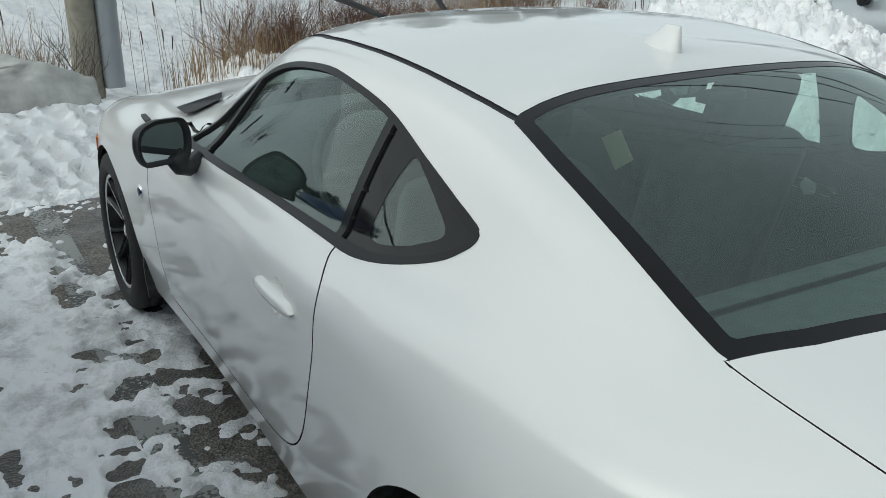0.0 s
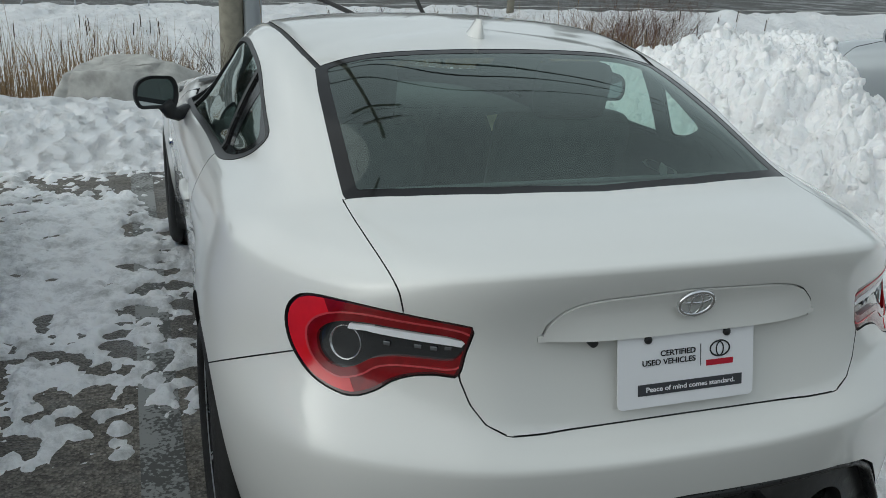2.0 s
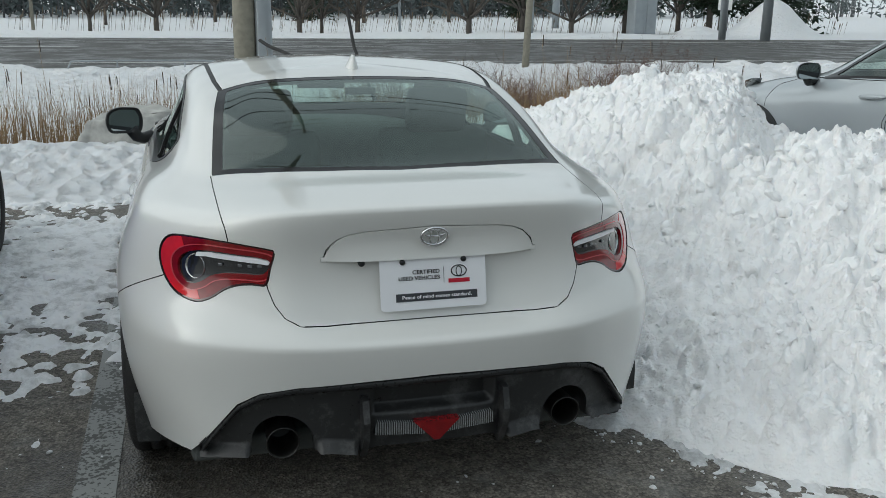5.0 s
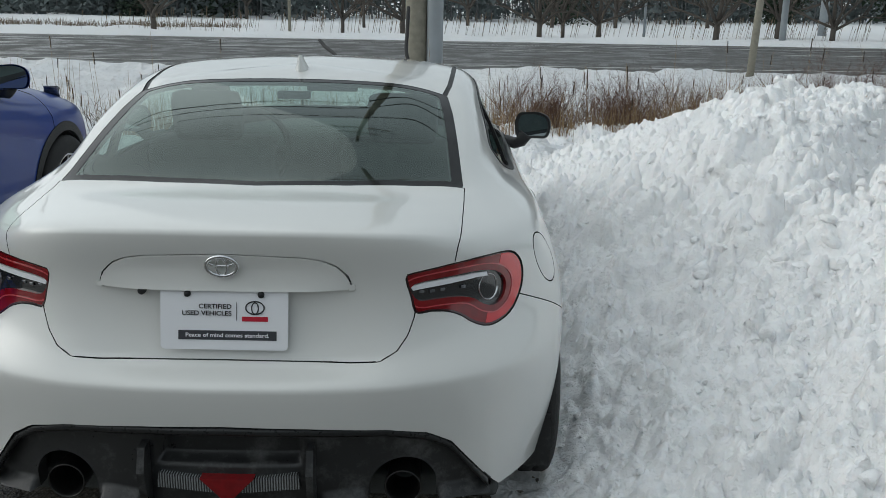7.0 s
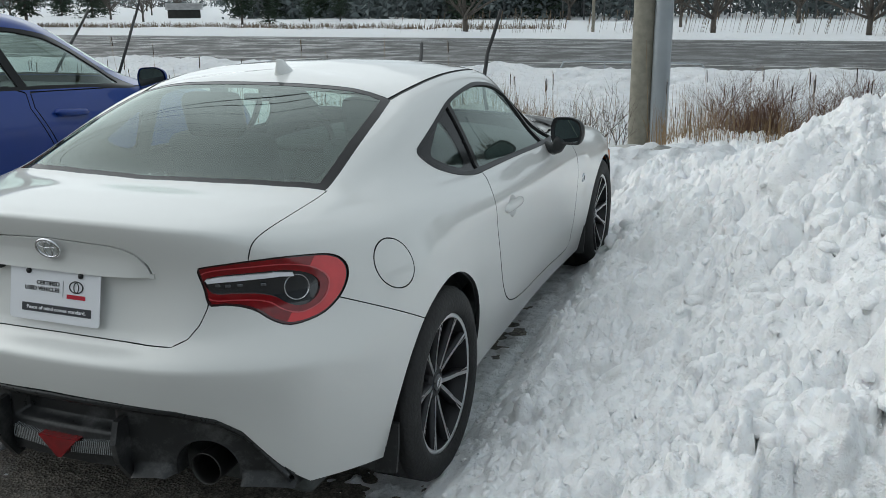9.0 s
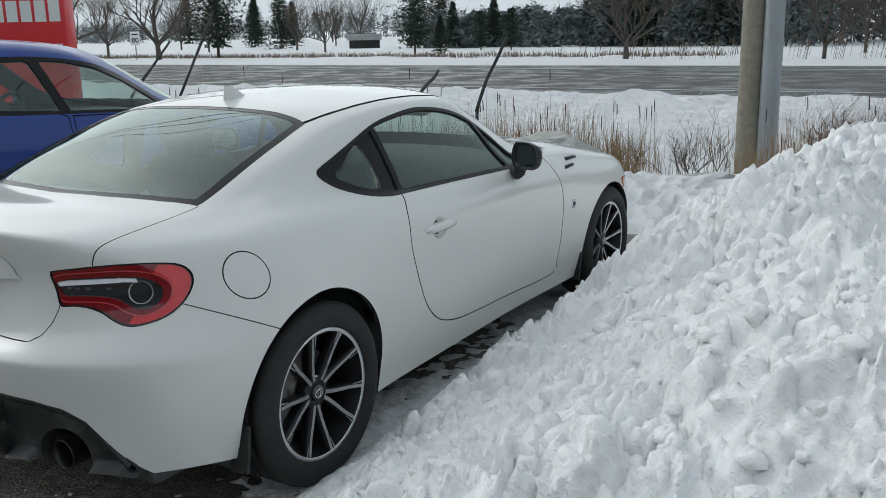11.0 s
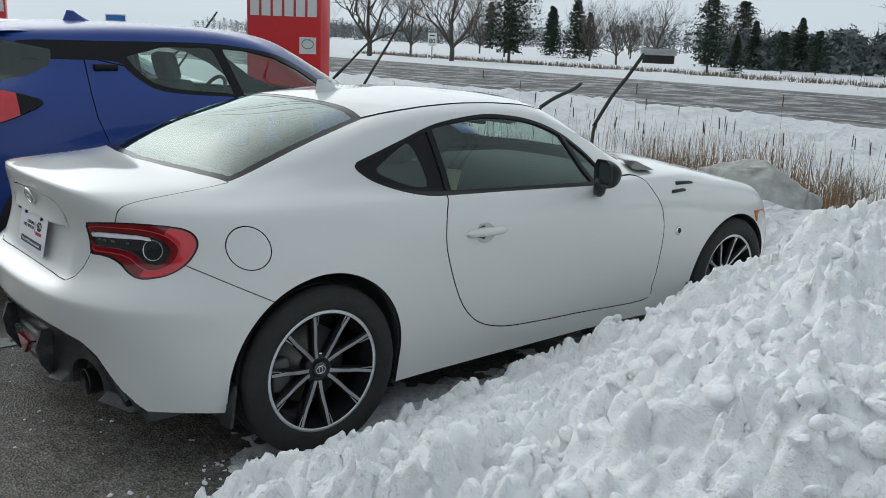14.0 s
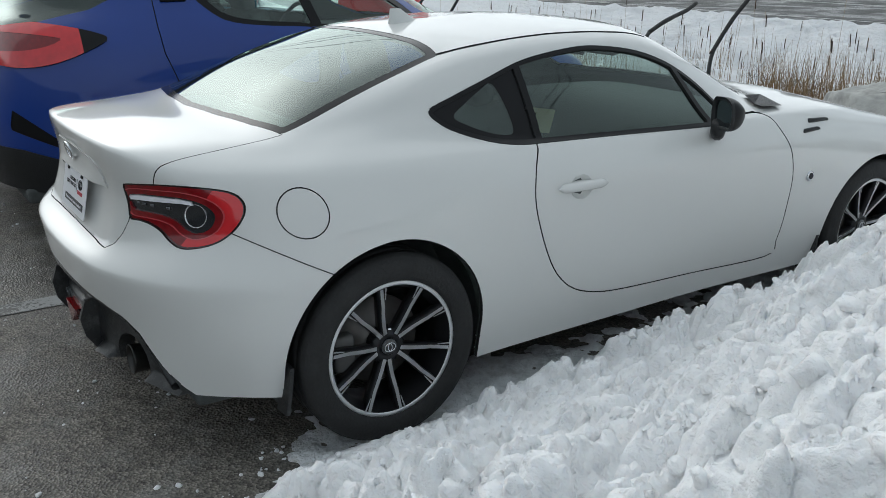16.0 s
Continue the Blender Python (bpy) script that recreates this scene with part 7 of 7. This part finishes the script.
        part("headlamp", bm, clear_lens, car)
        part("bumper_vent", panel(lb == "vent", (s,), .004, 0, skin=skin), gloss_black, car)
        for y in (0, 2.6):
            bm = bmesh.new()
            rows = [[(s * .45, y + .02 * math.cos(a_), .335 + .02 * math.sin(a_)) for a_ in np.linspace(-.4, math.pi + .4, 30)]]
            rows += [[(s * x, y + .375 * math.cos(a_), .335 + .375 * math.sin(a_)) for a_ in np.linspace(-.4, math.pi + .4, 30)] for x in (.45, .87)]
            grid_mesh(bm, rows)
            part("wheel_arch_liner", bm, cabin_dark, car)
    # roof spoiler, aerial, plate, seats
    bm = bmesh.new()
    rows = []
    for x in np.linspace(-.56, .56, 23):
        e = 1 - (abs(x) / .6) ** 4
        y1 = -.52 - .10 * e + .25 * (abs(x) / .56) ** 3
        rows.append([(x, y1 + .36, 1.462 - .03 * (1 - e)), (x, y1 + .05, 1.455 - .03 * (1 - e)), (x, y1, 1.445 - .03 * (1 - e)), (x, y1 + .02, 1.43 - .03 * (1 - e)), (x, y1 + .3, 1.42 - .03 * (1 - e))])
    grid_mesh(bm, rows)
    bmesh.ops.recalc_face_normals(bm, faces=bm.faces)
    part("roof_spoiler", bm, paint, car)
    bm = bmesh.new()
    rows = []
    for k in range(7):
        t = k / 6
        y0, y1, w = .24 + .03 * t, .44 - .13 * t ** .7, .028 * (1 - t) + .006
        rows.append([(w * math.sin(a_), (y0 + y1) / 2 + (y1 - y0) / 2 * math.cos(a_), 1.50 + .065 * t) for a_ in np.linspace(0, 2 * math.pi, 16, endpoint=False)])
    vs = grid_mesh(bm, rows, close_u=True)
    bm.faces.new(vs[-1])
    bmesh.ops.recalc_face_normals(bm, faces=bm.faces)
    part("shark_fin_aerial", bm, paint, car)
    pm = pose(0, -.762, .80, 84, 0, 0)
    pl = flat_bar(.305, .152, 0, 0, plate_white, car, pm, 0, .02, "dealer_plate", .01)
    flat_bar(.2, .03, 0, -.04, ink_grey, pl, pm, name="grey_band")
    for x in (-.36, .36):
        seat("front_seat", x, 1.0, car).location.z = .18
    bm = bmesh.new()
    box(bm, -.6, .6, .2, .36, .5, 1.02, .06)
    part("rear_seat", bm, cabin_dark, car)
    bm = bmesh.new()
    grid_mesh(bm, [[(x, y, z) for x in (-.72, 0, .72)] for y, z in ((1.55, .6), (1.6, .92), (1.8, .99), (2.3, .99))])
    part("dashboard", bm, cabin_dark, car)
    bm = bmesh.new()
    wm = pose(-.36, 1.42, .98, 62, 0, 0)
    tube(bm, [wm @ Vector((.18 * math.cos(a_), .18 * math.sin(a_), 0)) for a_ in np.linspace(0, 2 * math.pi, 28, endpoint=False)], .015, 8, closed=True)
    tube(bm, [wm @ Vector((-.17, 0, 0)), wm @ Vector((0, 0, -.02)), wm @ Vector((.17, 0, 0))], .02, 8)
    part("steering_wheel", bm, cabin_dark, car)
    bm = bmesh.new()
    box(bm, -.70, .70, -.6, 3.2, .2, .28, .02)
    part("underbody", bm, cabin_dark, car)
    if wipers:
        for base, tip in (((.45, 2.2, 1.04), (.30, 2.75, 1.66)), ((-.12, 2.28, 1.06), (-.3, 2.85, 1.45))):
            bm = bmesh.new()
            q0, q1 = Vector(base), Vector(tip)
            tube(bm, [q0, q0.lerp(q1, .3) + Vector((0, .02, .03)), q0.lerp(q1, .6)], .010, 6)
            wp = part("wiper", bm, black_plastic, car, "black wiper raised off the glass")
            bm = bmesh.new()
            tube(bm, [q0.lerp(q1, .25), q0.lerp(q1, .6) + Vector((0, .01, .01)), q1], .009, 6)
            part("wiper_blade", bm, rubber, wp)
    put_wheels(car, wheel_meshes(.335, .215, .225), [(1, .79, 0, 10), (-1, .79, 0, 0), (1, .81, 2.6, 30), (-1, .79, 2.6, 0)], .335)
    car.matrix_world = m
    return car


blue_paint = material("blue_metallic_paint", (0.0015, 0.036, 0.25), rough=0.4, metal=0.0, spread=0.06, scale=3, coat=0.55)
teal_paint = material("teal_metallic_paint", (0.02, 0.10, 0.16), rough=0.25, metal=0.25, spread=0.06, scale=3, coat=1.0)
silver_paint = material("silver_metallic_paint", (0.42, 0.45, 0.47), rough=0.3, metal=0.4, spread=0.04, scale=3, coat=1.0)
blue_car = crossover("blue_crossover", "bright blue compact crossover with raised wipers beside the coupe", blue_paint, pose(-2.66, .06, 0))


def repainted(ob, paint, m, label, drop=()):
    """A copy of a car in another paint, less the parts named in drop."""
    made = copy_thing(ob, m)
    made["label"] = label
    for o in list(made.children_recursive):
        if o.name.split(".")[0] in drop:
            bpy.data.objects.remove(o)
        elif o.type == "MESH" and o.data.materials and o.data.materials[0] == blue_paint:
            o.data = o.data.copy()
            o.data.materials[0] = paint
    return made


repainted(blue_car, teal_paint, pose(-5.55, -.1, 0), "dark teal crossover parked beyond the blue one").name = "teal_crossover"
repainted(blue_car, silver_paint, Matrix.Translation((4.72, .85, 0)) @ Matrix.Diagonal((1, 1, .97, 1)), "silver grey car parked behind the snow heap", ("wiper", "wiper_blade")).name = "silver_crossover"

# ---- signs and buildings in the distance ----
def pylon(x, y, turn, w, label):
    m = pose(x, y, 0, 90, 0, turn)
    ob = thing("pylon_sign", label, "sign", group="dealer signs")
    bm = bmesh.new()
    box(bm, -w / 2, w / 2, 0, 2.25, -.16, .16, .02, m)
    body = part("panel", bm, sign_red, ob)
    for i in range(6):
        flat_bar(w * .12, .25, (-.385 + .154 * i) * w, 1.83, sign_white, body, m, .168, .006, "white_block")
    flat_bar(w * .22, .22, w * .33, 1.33, sign_white, body, m, .168, .006, "white_square")
    bm = bmesh.new()
    tube(bm, [m @ Vector((w * .33 + .085 * math.cos(a), 1.35 + .06 * math.sin(a), .17)) for a in np.linspace(0, 2 * math.pi, 24, endpoint=False)], .008, 5, closed=True)
    part("oval_mark", bm, sign_grey, body)


pylon(-7.75, 4.95, 34, 1.1, "red dealer pylon sign with white lettering blocks")
pylon(-19.9, 4.2, 68, .78, "red dealer pylon sign with white lettering blocks")
blue = thing("direction_sign", "small blue and white sign above the parked cars", "sign")
bsm = pose(-26.1, 9.5, -.12, 90, 0, 68)
bm = bmesh.new()
box(bm, -.32, .32, 1.55, 1.98, -.03, .03, .005, bsm)
pan = part("panel", bm, sign_white, blue)
flat_bar(.56, .17, 0, 1.86, sign_blue, pan, bsm, .036, .004, "blue_band")
flat_bar(.44, .05, 0, 1.65, sign_grey, pan, bsm, .036, .004, "grey_bar")
bm = bmesh.new()
tube(bm, [bsm @ Vector((0, -.3, 0)), bsm @ Vector((0, 1.6, 0))], .03, 8)
part("post", bm, galv, blue)

speed = thing("speed_sign", "white rectangular speed limit sign on a post", "sign")
ssm = pose(-50.7, 42.7, -.42, 90, 0, 50)
bm = bmesh.new()
box(bm, -.32, .32, 1.45, 2.4, -.012, .012, .004, ssm)
pan = part("panel", bm, sign_white, speed)
text_part("80", .48, 0, 1.78, sign_black, pan, ssm, .016)
flat_bar(.42, .1, 0, 2.2, sign_black, pan, ssm, .016, .003, "black_bar")
bm = bmesh.new()
tube(bm, [ssm @ Vector((0, -.4, -.03)), ssm @ Vector((0, 2.4, -.03))], .04, 8)
part("post", bm, wood_pole, speed)

turn_sign = thing("turn_sign", "white traffic sign on a post beyond the road", "sign")
tsm = pose(24.6, 36.8, 0, 90, 0, -32)
bm = bmesh.new()
box(bm, -.32, .32, 1.3, 2.1, -.012, .012, .004, tsm)
pan = part("panel", bm, sign_white, turn_sign)
bm = bmesh.new()
tube(bm, [tsm @ Vector(p) for p in ((.05, 1.4, .015), (.1, 1.6, .015), (-.05, 1.75, .015), (0, 1.98, .015))], .03, 6)
part("arrow", bm, sign_black, pan)
bm = bmesh.new()
tube(bm, [tsm @ Vector((0, -.4, -.03)), tsm @ Vector((0, 2.1, -.03))], .04, 8)
part("post", bm, galv, turn_sign)

hut_wood = material("dark_hut_boards", (0.04, 0.038, 0.036), rough=0.9, spread=0.4, scale=3)
hut = thing("field_hut", "small dark wooden hut with a snowy roof in the field", "hut", Matrix.Translation((-71.6, 98.3, -.35)) @ Matrix.Rotation(radians(35), 4, "Z"))
bm = bmesh.new()
box(bm, -2.0, 2.0, -1.5, 1.5, -1, 1.15, .03)
vs = [bm.verts.new(p) for p in ((-2, -1.5, 1.15), (-2, 1.5, 1.15), (-2, 0, 1.8), (2, -1.5, 1.15), (2, 1.5, 1.15), (2, 0, 1.8))]
bm.faces.new([vs[0], vs[2], vs[1]])
bm.faces.new([vs[3], vs[4], vs[5]])
part("wall", bm, hut_wood, hut)
bm = bmesh.new()
grid_mesh(bm, [[(-2.3, -1.9, 1.05), (-2.3, 0, 1.87), (-2.3, 1.9, 1.05)], [(2.3, -1.9, 1.05), (2.3, 0, 1.87), (2.3, 1.9, 1.05)]])
bmesh.ops.solidify(bm, geom=bm.faces[:], thickness=.07)
part("roof", bm, material("snowy_shingles", (0.45, 0.455, 0.46), rough=0.9, spread=0.5, scale=1.5), hut, "grey roof with thin snow", smooth=False)
barn = thing("far_barn", "long green-roofed building behind the far trees", "building", pose(-38.5, 118, -.5))
bm = bmesh.new()
box(bm, -9, 9, -3, 3, -1.5, 4.2, .05)
part("wall", bm, hut_wood, barn)
bm = bmesh.new()
grid_mesh(bm, [[(-9.4, -3.5, 4.0), (-9.4, 0, 6.2), (-9.4, 3.5, 4.0)], [(9.4, -3.5, 4.0), (9.4, 0, 6.2), (9.4, 3.5, 4.0)]])
part("roof", bm, material("green_roof", (0.02, 0.09, 0.07), rough=0.5), barn, "dark green roof", smooth=False)

# ploughed mound beyond the road
bm = bmesh.new()
gx, gy = np.meshgrid(np.linspace(19, 31, 80), np.linspace(33.5, 41, 50))
gh = 2.0 * np.exp(-(((gx - 27.2) / 1.7) ** 2 + ((gy - 36.6) / 1.6) ** 2)) + .7 * np.exp(-(((gx - 23.0) / 1.4) ** 2 + ((gy - 36.4) / 1.0) ** 2)) + .25 * (layered(gx, gy, 1.0, 301, 4) - .5) - .15
grid_mesh(bm, np.dstack([gx, gy, gh]))
tagged(part("snow_mound", bm, snow_mat), "ploughed mound of snow beyond the road", "snow mound")

# unseen plain wall, added to darken reflections on the tail; it closes the place
bm = bmesh.new()
box(bm, -45, 45, -24.3, -24, -.1, 6.5)
tagged(part("wall_south", bm, material("unseen_wall_grey", (0.16, 0.165, 0.17), rough=0.6, spread=0.15, scale=1.5)), "unseen plain grey wall added behind the car park to darken reflections", "wall", kind="structure")
